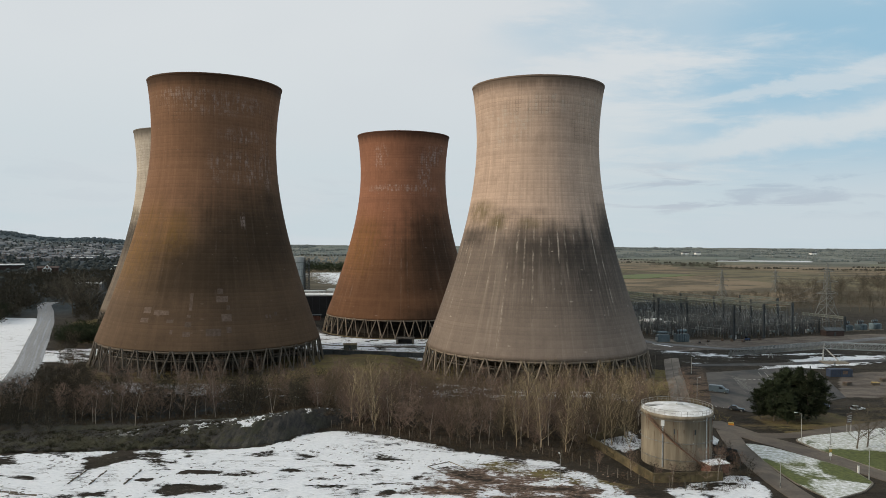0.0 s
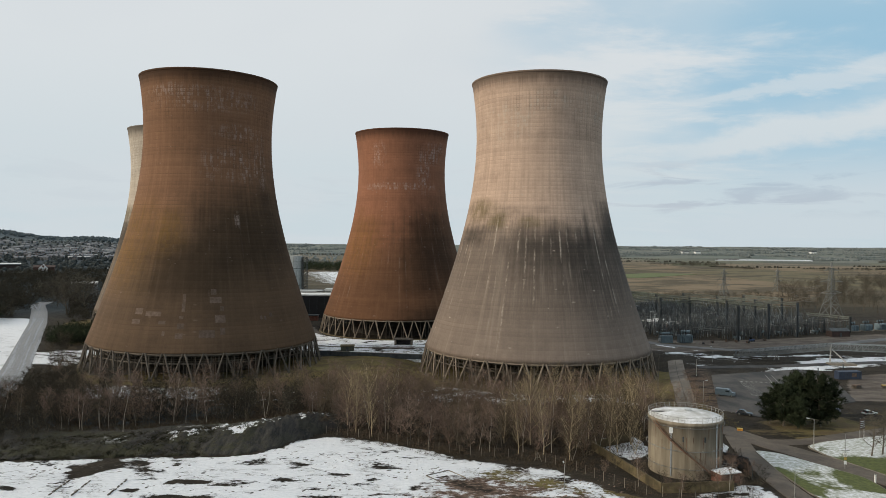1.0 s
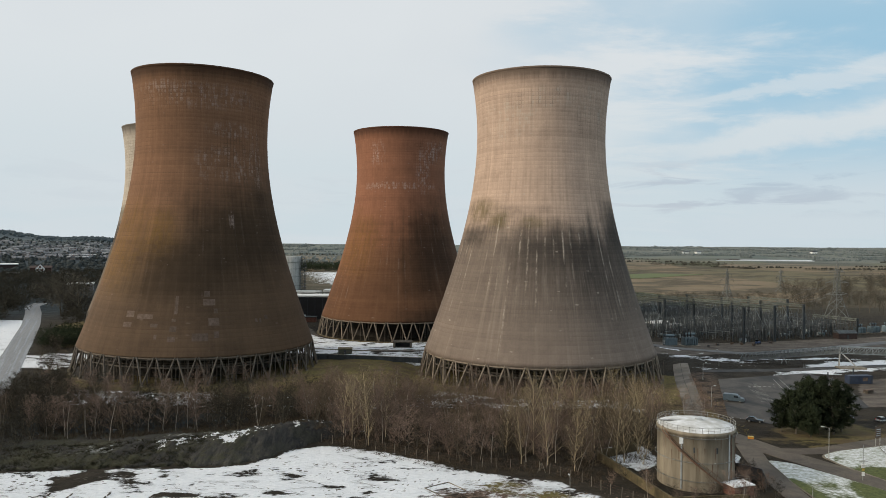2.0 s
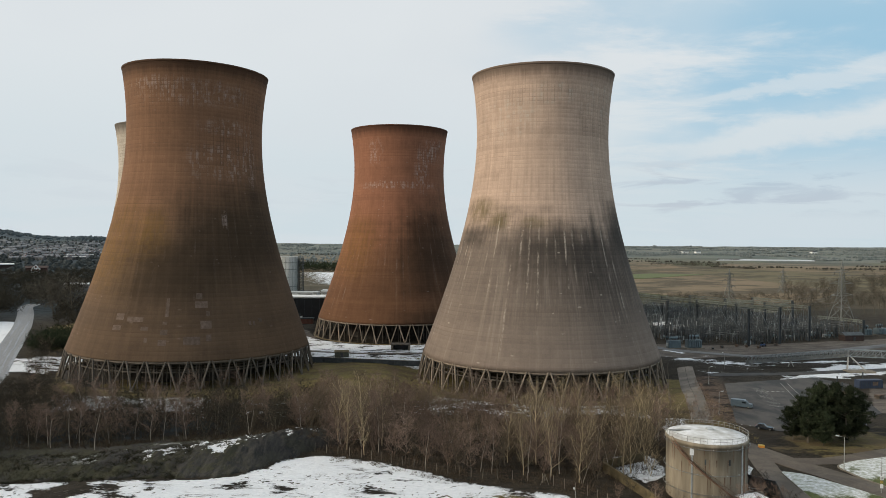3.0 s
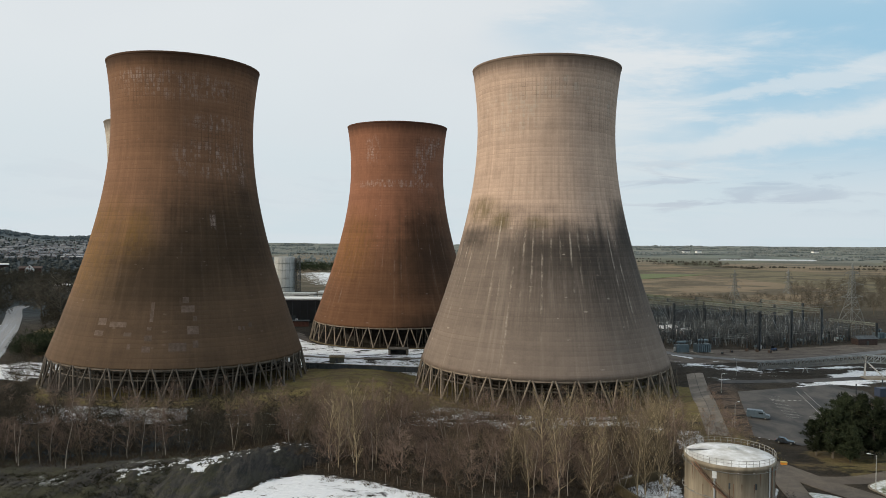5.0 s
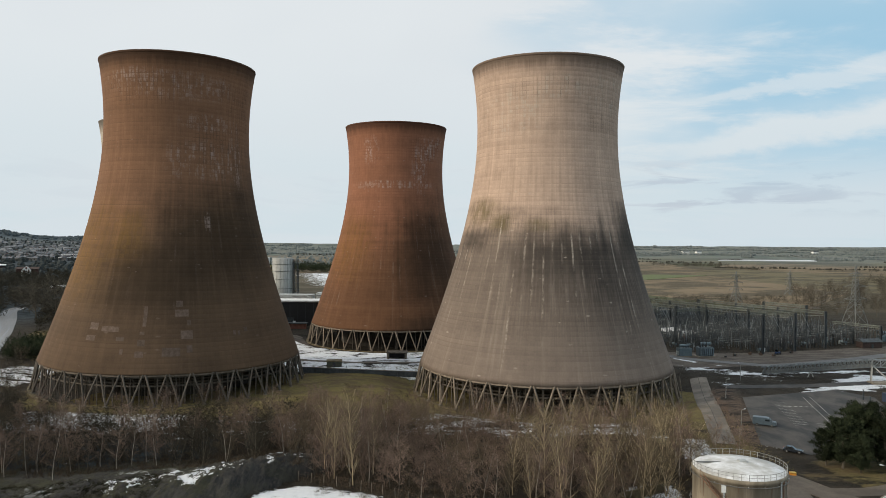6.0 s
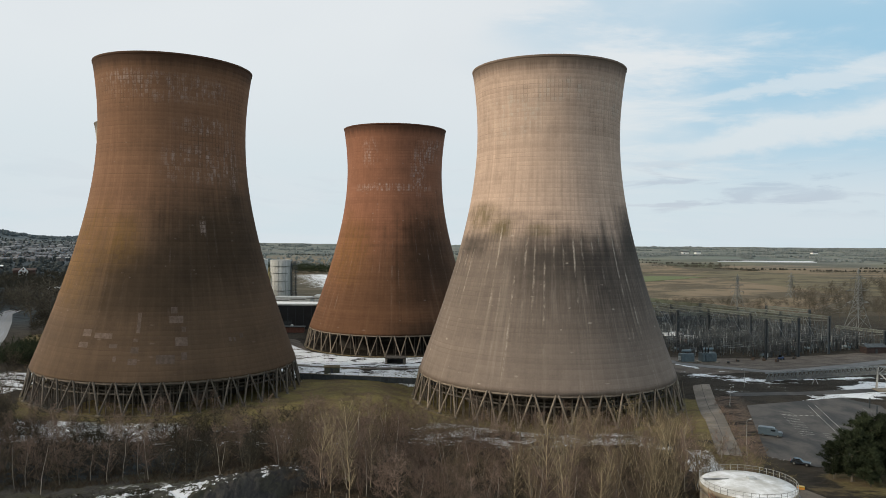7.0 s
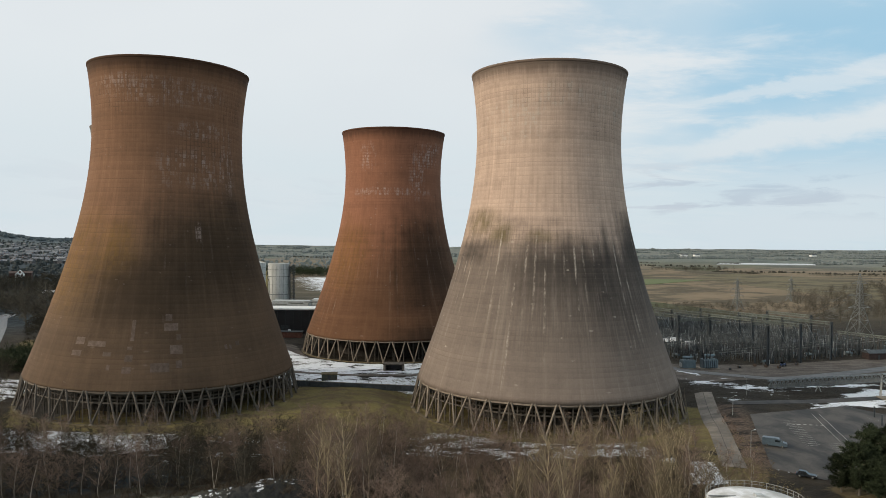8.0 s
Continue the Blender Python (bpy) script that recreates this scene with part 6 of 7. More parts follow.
for k in range(3):
    win = part("window", boxes((-4.2 + k * 3, -3.26, 1.0, -2.6 + k * 3, -3.2, 2.3)), WHITE, gate)
    part("pane", boxes((-4.1 + k * 3, -3.29, 1.1, -2.7 + k * 3, -3.262, 2.2)), GLASS, win)


# ---- vehicles ----
def vehicle(name, x, y, turn, length, width, high, hood, mat, label, z=0.11):
    """A parked car or van: body, glazed cabin, four wheels, lamps, bumpers."""
    car = thing(name, label, "van" if high > 1.8 else "car", "parked vehicles", pose(x, y, z, 0, 0, turn))
    h0 = high * 0.52
    body = bmesh.new()
    side = [(-length / 2, 0.35), (length / 2 - 0.1, 0.35), (length / 2, 0.6), (length / 2 - 0.1, h0), (length / 2 - hood, h0 + 0.08), (-length / 2 + 0.05, h0 + 0.05), (-length / 2, 0.6)]
    if high > 1.8:
        side = [(-length / 2, 0.35), (length / 2 - 0.1, 0.35), (length / 2, 0.7), (length / 2 - 0.1, h0), (length / 2 - hood, h0 + 0.15), (length / 2 - hood - 0.9, high - 0.1), (length / 2 - hood - 1.4, high), (-length / 2 + 0.1, high), (-length / 2, high - 0.15)]
    left_ = [body.verts.new((px, -width / 2, pz)) for px, pz in side]
    right_ = [body.verts.new((px, width / 2, pz)) for px, pz in side]
    body.faces.new(left_[::-1])
    body.faces.new(right_)
    for i in range(len(side)):
        j = (i + 1) % len(side)
        body.faces.new((left_[i], left_[j], right_[j], right_[i]))
    bmesh.ops.recalc_face_normals(body, faces=body.faces[:])
    bmesh.ops.bevel(body, geom=body.edges[:], offset=0.08, segments=2, affect="EDGES")
    part("body", body, mat, car)
    if high > 1.8:
        f = length / 2 - hood
        part("windscreen", bar(bmesh.new(), (f - 0.02, 0, h0 + 0.2), (f - 0.86, 0, high - 0.16), width * 0.86, 0.05), GLASS, car)
        for s in (-1, 1):
            part("side_window", boxes((f - 1.9, s * width / 2 - 0.012, h0 + 0.22, f - 0.7, s * width / 2 + 0.012, high - 0.45)), GLASS, car)
    else:
        cab = bmesh.new()
        pr = [(-length * 0.44, h0), (length * 0.16, h0 + 0.02), (-length * 0.02, high - 0.04), (-length * 0.12, high), (-length * 0.34, high - 0.05)]
        a = [cab.verts.new((px, -width / 2 * (0.94 if i < 2 else 0.78), pz)) for i, (px, pz) in enumerate(pr)]
        b = [cab.verts.new((px, width / 2 * (0.94 if i < 2 else 0.78), pz)) for i, (px, pz) in enumerate(pr)]
        cab.faces.new(a[::-1])
        cab.faces.new(b)
        for i in range(5):
            j = (i + 1) % 5
            cab.faces.new((a[i], a[j], b[j], b[i]))
        bmesh.ops.recalc_face_normals(cab, faces=cab.faces[:])
        part("cabin", cab, GLASS, car, "dark glazed cabin")
        part("roof", soft_box(-length * 0.34, -width * 0.38, high - 0.06, -length * 0.03, width * 0.38, high + 0.02, 0.03), mat, car)
    for sx in (-0.31, 0.31):
        for s in (-1, 1):
            tyre = part("wheel", tube(bmesh.new(), (sx * length, s * (width / 2 - 0.2), 0.33), (sx * length, s * (width / 2 + 0.01), 0.33), 0.33, 0.33, 14), TYRE, car)
            part("rim", tube(bmesh.new(), (sx * length, s * (width / 2), 0.33), (sx * length, s * (width / 2 + 0.025), 0.33), 0.2, 0.18, 10), STEEL, tyre)
    for s in (-1, 1):
        part("headlight", soft_box(length / 2 - 0.08, s * width * 0.36 - 0.15, 0.62, length / 2 + 0.02, s * width * 0.36 + 0.15, 0.78, 0.03), PALE, car)
        part("tail_light", boxes((-length / 2 - 0.02, s * width * 0.4 - 0.08, 0.7, -length / 2 + 0.02, s * width * 0.4 + 0.08, 1.0)), RED_LAMP, car)
    part("bumper", soft_box(length / 2 - 0.05, -width * 0.46, 0.36, length / 2 + 0.08, width * 0.46, 0.56, 0.04), DARK_STEEL, car)
    return car


RED_LAMP = surface("red_lamp", (0.30, 0.02, 0.02), (0.36, 0.03, 0.03), 1.0, 0.3, bump=0)
vehicle("panel_van", 88.6, 245.6, -26, 6.2, 2.1, 2.4, 1.1, VAN_PAINT, "blue-grey panel van parked in the car park")
vehicle("parked_car", 84.6, 219.4, -30, 4.5, 1.8, 1.45, 1.2, CAR_BLACK, "black hatchback parked at the car park's edge")
vehicle("parked_car", 121, 246, 40, 4.4, 1.8, 1.45, 1.2, CAR_BLACK, "dark car parked in a marked bay")
vehicle("parked_car", 122, 222, 15, 4.3, 1.75, 1.42, 1.1, PALE, "silver car parked beyond the pines", 0.05)
vehicle("parked_car", 113.5, 224, 60, 4.3, 1.75, 1.42, 1.1, CAR_BLUE := surface("blue_car_paint", (0.03, 0.06, 0.14), (0.04, 0.08, 0.18), 1.0, 0.3, bump=0), "dark blue car parked behind the pines", 0.05)

# barriers and stores at the edge of the car park
store = thing("site_store", "dark blue steel site container with a pale panel", "container", "", pose(146, 279, 0, 0, 0, 8))
part("body", soft_box(-4.5, -1.4, 0, 4.5, 1.4, 2.9, 0.06), surface("navy_steel", (0.02, 0.03, 0.06), (0.03, 0.045, 0.08), 0.5, 0.6), store)
part("panel", boxes((0.6, -1.45, 1.0, 2.6, -1.4, 2.3)), MEND, store)
for k in range(12):
    part("rib", boxes((-4.3 + k * 0.75, -1.46, 0.15, -4.18 + k * 0.75, -1.4, 2.75)), DARK_STEEL, store)
for x, y, l in ((140, 262, 3.2), (150, 262, 2.4), (158, 270, 3.4)):
    skip = thing("pallet_stack", "stack of pale timber and yellow plant parts", "pallets", "stores in the yard", pose(x, y, 0, 0, 0, x * 7 % 50))
    for k in range(4):
        part("board", soft_box(-l / 2, -0.9, k * 0.32, l / 2, 0.9, k * 0.32 + 0.2, 0.03), (PAINT_YELLOW if l == 2.4 else MEND) if k == 3 else RUBBLE, skip)
for x, y in ((132, 270), (136, 281), (150, 290)):
    post_ = thing("yard_post", "dark square yard post", "post", "yard posts", pose(x, y, 0))
    part("shaft", bar(bmesh.new(), (0, 0, -0.3), (0, 0, 3.4), 0.3), DARK_STEEL, post_)
    part("cap", soft_box(-0.22, -0.22, 3.4, 0.22, 0.22, 3.55, 0.03), DARK_STEEL, post_)

# ---- the snowy yard between the towers ----
hut = thing("concrete_hut", "small mossy concrete valve hut in the snow", "hut", "", pose(-48.6, 334, land(-48.6, 334), 0, 0, 8))
part("wall", soft_box(-3.0, -2.2, -0.3, 3.0, 2.2, 2.2, 0.06), surface("dark_mossy_concrete", (0.04, 0.042, 0.03), (0.08, 0.08, 0.06), 0.6, 0.95), hut)
part("roof", soft_box(-3.2, -2.4, 2.2, 3.2, 2.4, 2.5, 0.05), MOSSY, hut)
part("door", boxes((-0.5, -2.26, -0.1, 0.5, -2.2, 1.8)), BLACK, hut)
inlet = thing("inlet_box", "square dark concrete culvert box before the tower", "culvert", "", pose(-25.5, 366, land(-25.5, 366) - 0.2))
for x0, x1 in ((-4.4, -3.6), (3.6, 4.4)):
    part("side_wall", soft_box(x0, -3, -0.4, x1, 3, 2.9, 0.05), KERB, inlet)
part("roof", soft_box(-4.6, -3.2, 2.9, 4.6, 3.2, 3.3, 0.05), RUBBLE, inlet)
part("back_wall", boxes((-3.6, 2.0, -0.4, 3.6, 2.9, 2.9)), BLACK, inlet)
strip("road_curve", [(-96, 392), (-84, 372), (-66, 352), (-44, 345), (-18, 347), (2, 352)], 5.0, ASPHALT, "wet dark yard road curving through snow", 0.06)
for x, y, s in ((-84, 381, 1.0), (-78, 391, 0.8), (-66, 330, 0.7), (-57, 328, 0.6)):
    k_ = thing("rubble_heap", "dark heap of broken concrete in the snow", "rubble heap", "rubble heaps", pose(x, y, land(x, y)))
    rnd = random.Random(int(x))
    for _ in range(7):
        px, py, q = rnd.uniform(-1.5, 1.5) * s, rnd.uniform(-1.2, 1.2) * s, rnd.uniform(0.4, 0.9) * s
        part("lump", soft_box(px - q, py - q, -0.2, px + q, py + q, q * 1.1, 0.15 * s), RUBBLE, k_)

# ---- the substation ----
O_, U_, V_ = Vector((143, 377, 0)), Vector((0.88, 0.475, 0)), Vector((-0.51, 0.86, 0))
YAW = math.degrees(math.atan2(0.475, 0.88))


def lot(i, j, z=0.0):
    return O_ + U_ * (22.4 * i) + V_ * (26 * j) + Vector((0, 0, z))


def laced_post(high):
    """A heavy paired-channel post with lacing bars."""
    bm = bmesh.new()
    for s in (-0.55, 0.55):
        bar(bm, (s, 0, -0.3), (s, 0, high), 0.44, 0.6)
    for k in range(int(high / 1.6)):
        bar(bm, (-0.5, 0, k * 1.6), (0.5, 0, k * 1.6 + 1.6), 0.12)
        bar(bm, (0.5, 0, k * 1.6), (-0.5, 0, k * 1.6 + 1.6), 0.12)
    return mesh_of("post", bm, DARK_STEEL)


def truss(length, deep, mat, bays, chord=0.16, lace=0.09):
    """A box truss along x from 0 to length."""
    bm = bmesh.new()
    w_ = deep * 0.8
    for y in (-w_ / 2, w_ / 2):
        for z in (0, deep):
            bar(bm, (0, y, z), (length, y, z), chord)
    for k in range(bays):
        a, b = length * k / bays, length * (k + 1) / bays
        for y in (-w_ / 2, w_ / 2):
            bar(bm, (a, y, 0), (b, y, deep) if k % 2 else (b, y, 0 + deep), lace)
            bar(bm, (b, y, 0), (b, y, deep), lace)
        bar(bm, (a, -w_ / 2, deep), (b, w_ / 2, deep), lace)
        bar(bm, (a, -w_ / 2, 0), (a, w_ / 2, 0), lace)
    return mesh_of("beam", bm, mat)


POST_TALL, POST_LOW = laced_post(18.3), laced_post(9.0)
BEAM_LONG, BEAM_CROSS = truss(26, 1.2, BEAM_STEEL, 13, 0.24, 0.12), truss(22.4, 1.1, BEAM_STEEL, 11, 0.24, 0.12)
STRING = mesh_of("insulator_string", lathe([(0.02, 0), (0.15, -0.1), (0.05, -0.25), (0.15, -0.4), (0.05, -0.6), (0.15, -0.75), (0.05, -0.95), (0.15, -1.1), (0.05, -1.3), (0.15, -1.45), (0.05, -1.65), (0.15, -1.8), (0.02, -2.0)], 8), PORCELAIN)


def span_cable(a, b, sag, parent, name="conductor", w_=0.07):
    a, b = Vector(a), Vector(b)
    n = 8
    pts = [a.lerp(b, k / n) - Vector((0, 0, sag * 4 * (k / n) * (1 - k / n))) for k in range(n + 1)]
    r = Ribs()
    r.limb(pts, w_ / 2, w_ / 2, 4)
    return piece(name, r.mesh(name, STEEL), parent)


TALL = {(0, 0), (0, 2), (0, 3), (0, 4), (0, 5), (1, 0), (1, 1), (1, 2), (1, 3), (1, 4), (1, 5), (2, 0), (2, 1), (2, 2), (2, 3), (3, 1), (3, 2)}
for i in range(-1, 5):
    for j in range(0, 6):
        tall = (i, j) in TALL
        if not tall and (i < 1 or (i + j) % 2 or (i == 4 and j > 3)):
            continue
        top_z = 18.3 if tall else 9.0
        at = lot(i, j)
        gantry = thing("gantry", "dark laced steel gantry post with a lattice beam" if tall else "low dark laced steel gantry post", "gantry", "substation gantries", pose(at.x, at.y, 0, 0, 0, YAW))
        piece("post", POST_TALL if tall else POST_LOW, gantry)
        if (i, j + 1) in TALL and tall or not tall:
            piece("beam", BEAM_LONG, gantry, pose(0, 0, top_z - 1.4, 0, 0, 90 + 2.4), "weathered grey-green lattice beam")
            for k in range(4):
                piece("insulator_string", STRING, gantry, pose(0, 4 + 6 * k, top_z - 1.4))
            for k in range(3):
                span_cable((-1.2 + 1.2 * k, 0, top_z - 2.0), (-2.2 + 1.2 * k, 26, top_z - 2.0), 1.0, gantry)
        if tall and (i + 1, j) in TALL and j > 0:
            piece("beam", BEAM_CROSS, gantry, pose(0, 0, top_z - 3.2, 0, 0, 0), "weathered grey-green lattice beam")
        # down-droppers from the beams to the busbars
        for k in range(3 if tall else 1):
            part("dropper", bar(bmesh.new(), (1 + 3 * k, 4 + 7 * k, top_z - 3), (6 + 4 * k, 8 + 5 * k, 6.0), 0.13), PALE_STEEL, gantry)


def busbar_support():
    s = thing("busbar_support", "dark ribbed insulator on a dark steel stand", "insulator", "busbar supports", pose(0, 0, 0))
    bm = bar(bmesh.new(), (0, 0, -0.2), (0, 0, 3.2), 0.55, 0.55, 0.6)
    part("stand", bm, DARK_STEEL, s)
    prof = [(0.03, 3.2)]
    for k in range(7):
        prof += [(0.12, 3.25 + k * 0.36), (0.26, 3.4 + k * 0.36)]
    part("insulator", lathe(prof + [(0.12, 5.8), (0.02, 5.8)], 8), PORCELAIN, s)
    part("cap", boxes((-0.28, -0.28, 5.8, 0.28, 0.28, 6.1)), STEEL, s)
    return s


def breaker():
    s = thing("circuit_breaker", "grey circuit breaker with two raked insulators", "circuit breaker", "circuit breakers", pose(0, 0, 0))
    part("tank_body", tube(bmesh.new(), (-1.6, 0, 1.6), (1.6, 0, 1.6), 0.65, 0.65, 12), BLUE, s)
    for x in (-1.1, 1.1):
        part("leg", boxes((x - 0.12, -0.5, -0.2, x + 0.12, 0.5, 1.4)), STEEL, s)
        part("bushing", tube(bmesh.new(), (x, 0, 2.1), (x * 1.9, 0, 5.0), 0.34, 0.16, 10), PORCELAIN, s)
    part("cubicle", soft_box(1.8, -0.5, 0.2, 2.7, 0.5, 2.0, 0.05), PALE, s)
    return s


rnd = random.Random(17)
first_support, first_breaker = None, None
for i in range(-1, 4):
    for j in range(0, 6):
        for a in range(4):
            for b in range(3):
                at = lot(i, j) + U_ * (3.5 + a * 5.6 + rnd.uniform(-0.4, 0.4)) + V_ * (4 + b * 5.2)
                if i < 0 and (j > 3 or j == 0):
                    continue
                turn = YAW + rnd.choice((0, 90))
                if (a + b + i) % 5 == 0:
                    if first_breaker is None:
                        first_breaker = breaker()
                        first_breaker.matrix_world = pose(at.x, at.y, 0, 0, 0, turn)
                    else:
                        copy_thing(first_breaker, pose(at.x, at.y, 0, 0, 0, turn))
                elif first_support is None:
                    first_support = busbar_support()
                    first_support.matrix_world = pose(at.x, at.y, 0, 0, 0, turn)
                else:
                    copy_thing(first_support, pose(at.x, at.y, 0, 0, 0, turn))
        for b in range(3):
            p, q = lot(i, j) + U_ * 2.5 + V_ * (4 + b * 5.2), lot(i, j) + U_ * 21.5 + V_ * (4 + b * 5.2)
            bus = thing("busbar", "straight grey aluminium busbar tube", "busbar", "busbars", pose(p.x, p.y, 0, 0, 0, YAW))
            part("pipe", tube(bmesh.new(), (0, 0, 6.15), ((q - p).length, 0, 6.15), 0.09, 0.09, 6), STEEL, bus)


def thicket(seed, count, mat, slim=1.0):
    """The rest of the insulators, stands, links and low bars, too many and too small to tell apart."""
    bm_v, bm_f = [], []

    def stick(a, b, w_):
        a, b, w_ = Vector(a), Vector(b), w_ * slim
        q = (b - a).to_track_quat("Z", "Y").to_matrix()
        o = len(bm_v)
        for p in (a, b):
            for sx, sy in ((-1, -1), (1, -1), (0, 1)):
                bm_v.append(tuple(p + q @ Vector((sx * w_ / 2, sy * w_ / 2, 0))))
        bm_f.extend([(o, o + 1, o + 4, o + 3), (o + 1, o + 2, o + 5, o + 4), (o + 2, o, o + 3, o + 5), (o + 3, o + 4, o + 5)])
    r = random.Random(seed)
    for _ in range(count):
        i, j = r.uniform(-1, 4.3), r.uniform(0.1, 6.0)
        if i < 0.1 and j < 0.6:
            continue
        p = lot(round(i * 8) / 8 + r.gauss(0, 0.01), round(j * 7) / 7 + r.gauss(0, 0.01))
        h = r.choice((2.5, 3.0, 4.0, 4.5, 5.5, 6.0, 7.0, 8.5))
        stick(p, p + Vector((0, 0, h * 0.55)), r.uniform(0.12, 0.26))
        stick(p + Vector((0, 0, h * 0.55)), p + Vector((0, 0, h)), r.uniform(0.26, 0.52))
        if r.random() < 0.30:
            d = r.choice((U_, V_)) * r.uniform(1.2, 3.6)
            stick(p + Vector((0, 0, h)) - d, p + Vector((0, 0, h)) + d, 0.12)
        if r.random() < 0.30:
            stick(p + Vector((0, 0, h)), p + U_ * r.uniform(-3, 3) + V_ * r.uniform(-3, 3) + Vector((0, 0, h + r.uniform(2, 6))), 0.08)
    return mesh_from("switchgear", bm_v, bm_f, mat)


tagged(new("switchgear", thicket(6, 4800, DARK_STEEL)), "dense dark tangle of insulators, stands and links", "switchgear", kind="stuff")
tagged(new("switch_links", thicket(7, 900, PALE_STEEL, 0.5)), "pale links and stands among dark switchgear", "switchgear", kind="stuff")


def transformer(x, y, turn, s=1.0):
    t = thing("transformer", "blue-grey power transformer with radiators and dark bushings", "transformer", "transformers", Matrix.LocRotScale((x, y, 0), Euler((0, 0, radians(turn))), (s, s, s)))
    part("tank_body", soft_box(-3.4, -1.6, 0.3, 3.4, 1.6, 4.2, 0.12), BLUE, t)
    part("plinth", boxes((-4.6, -3.0, -0.3, 4.6, 3.0, 0.3)), KERB, t)
    for k in range(7):
        part("radiator", soft_box(-3.2 + k * 0.95, -2.7, 0.7, -2.65 + k * 0.95, -1.6, 3.9, 0.06), BLUE, t)
    part("conservator", tube(bmesh.new(), (-1.8, 0.7, 5.6), (3.0, 0.7, 5.6), 0.62, 0.62, 14), BLUE, t)
    for x_ in (-1.2, 2.2):
        part("bracket", boxes((x_ - 0.1, 0.5, 4.2, x_ + 0.1, 0.9, 5.2)), BLUE, t)
    for k in range(3):
        part("bushing", tube(bmesh.new(), (-2.6 + k * 1.4, -0.6, 4.2), (-3.1 + k * 1.6, -1.2, 7.2), 0.34, 0.16, 10), PORCELAIN, t)
    part("control_box", soft_box(3.4, -0.8, 1.0, 4.1, 0.8, 2.8, 0.05), PALE, t)
    return t


transformer(114, 370, 10, 1.0)
transformer(104.5, 369, 190, 0.9)
transformer(226, 425, 22, 0.85)
transformer(236, 429, 22, 0.9)
transformer(247, 434, 22, 0.9)
for x, y, w_, d_, h, turn, mat, roof, label in ((206.5, 403, 10.5, 5, 3.0, 8, DARK_BRICK, DARK_STEEL, "low dark red-brick relay hut in the yard"), (115, 430, 12, 7, 4.2, 28, BLACK, WET_SNOW, "dark switch house with a snowy roof"),
                                                (123, 424, 8, 6, 3.4, 28, BRICK, WET_SNOW, "small gabled relay hut with snow"), (185, 436, 14, 5, 3.6, 28, BLACK, SLATE, "dark low switch room among the busbars")):
    hut = thing("relay_hut", label, "hut", "relay huts", pose(x, y, 0, 0, 0, turn))
    part("wall", boxes((-w_ / 2, -d_ / 2, -0.3, w_ / 2, d_ / 2, h)), mat, hut)
    bm = bmesh.new()
    vs = [bm.verts.new(v) for v in ((-w_ / 2 - 0.3, -d_ / 2 - 0.3, h), (w_ / 2 + 0.3, -d_ / 2 - 0.3, h), (w_ / 2 + 0.3, d_ / 2 + 0.3, h), (-w_ / 2 - 0.3, d_ / 2 + 0.3, h), (-w_ / 2 - 0.3, 0, h + 1.5), (w_ / 2 + 0.3, 0, h + 1.5))]
    for f in ((3, 2, 1, 0), (0, 1, 5, 4), (2, 3, 4, 5), (1, 2, 5), (3, 0, 4)):
        bm.faces.new([vs[q] for q in f])
    part("roof", bm, roof, hut)
    part("door", boxes((-0.6, -d_ / 2 - 0.05, -0.1, 0.6, -d_ / 2, 2.1)), DARK_STEEL, hut)
quad = thing("small_tractor", "dark blue small tractor on the gravel", "tractor", "", pose(150, 377, 0, 0, 0, 30))
part("body", soft_box(-1.4, -0.6, 0.5, 1.4, 0.6, 1.4, 0.1), CAR_BLUE, quad)
part("cab", soft_box(-1.2, -0.55, 1.4, -0.1, 0.55, 2.3, 0.1), GLASS, quad)
for x, y in ((-0.9, -0.7), (-0.9, 0.7), (1.0, -0.7), (1.0, 0.7)):
    part("wheel", tube(bmesh.new(), (x, y - 0.15, 0.5), (x, y + 0.15, 0.5), 0.5, 0.5, 12), TYRE, quad)
for k, (x, y) in enumerate(((128, 371), (137, 376), (141, 374), (158, 381), (122, 366), (146, 372))):
    heap_ = thing("cable_drum", "pale pile of cable and timber on gravel", "cable drum", "cable drums", pose(x, y, 0, 0, 0, k * 40))
    part("drum", tube(bmesh.new(), (-0.5, 0, 0.55), (0.5, 0, 0.55), 0.4, 0.4, 10), DARK_STEEL, heap_)
    for s in (-0.55, 0.5):
        part("flange", tube(bmesh.new(), (s, 0, 0.55), (s + 0.08, 0, 0.55), 0.7, 0.7, 14), MEND, heap_)

# ---- the conveyor bridge ----
bridge = thing("conveyor_bridge", "long grey lattice conveyor bridge on a raking trestle", "conveyor", "", pose(0, 0, 0))
a, b, c = Vector((122, 327, 0.2)), Vector((157.5, 313.8, 5.7)), Vector((222, 303, 5.2))
for p, q, bays in ((a, b, 26), (b, c, 28)):
    d = q - p
    m = Matrix.Translation(p) @ d.to_track_quat("X", "Z").to_matrix().to_4x4()
    piece("truss", truss(d.length, 2.6, PALE_STEEL, bays, 0.28, 0.17), bridge, m)
    part("belt_deck", bar(bmesh.new(), p + Vector((0, 0, 0.35)), q + Vector((0, 0, 0.35)), 0.12, 1.5), STEEL, bridge)
for x, y in ((155.6, 311), (157.6, 315)):
    part("leg", bar(bmesh.new(), (x, y, -0.3), (157.5, 313.8, 8.0), 0.45), RAIL, bridge)
part("leg", bar(bmesh.new(), (163.0, 309.5, -0.3), (157.6, 313.6, 6.0), 0.42), RAIL, bridge)
part("footing", soft_box(154.4, 307.5, -0.4, 165, 312, 0.7, 0.08), KERB, bridge, "pale concrete footing")
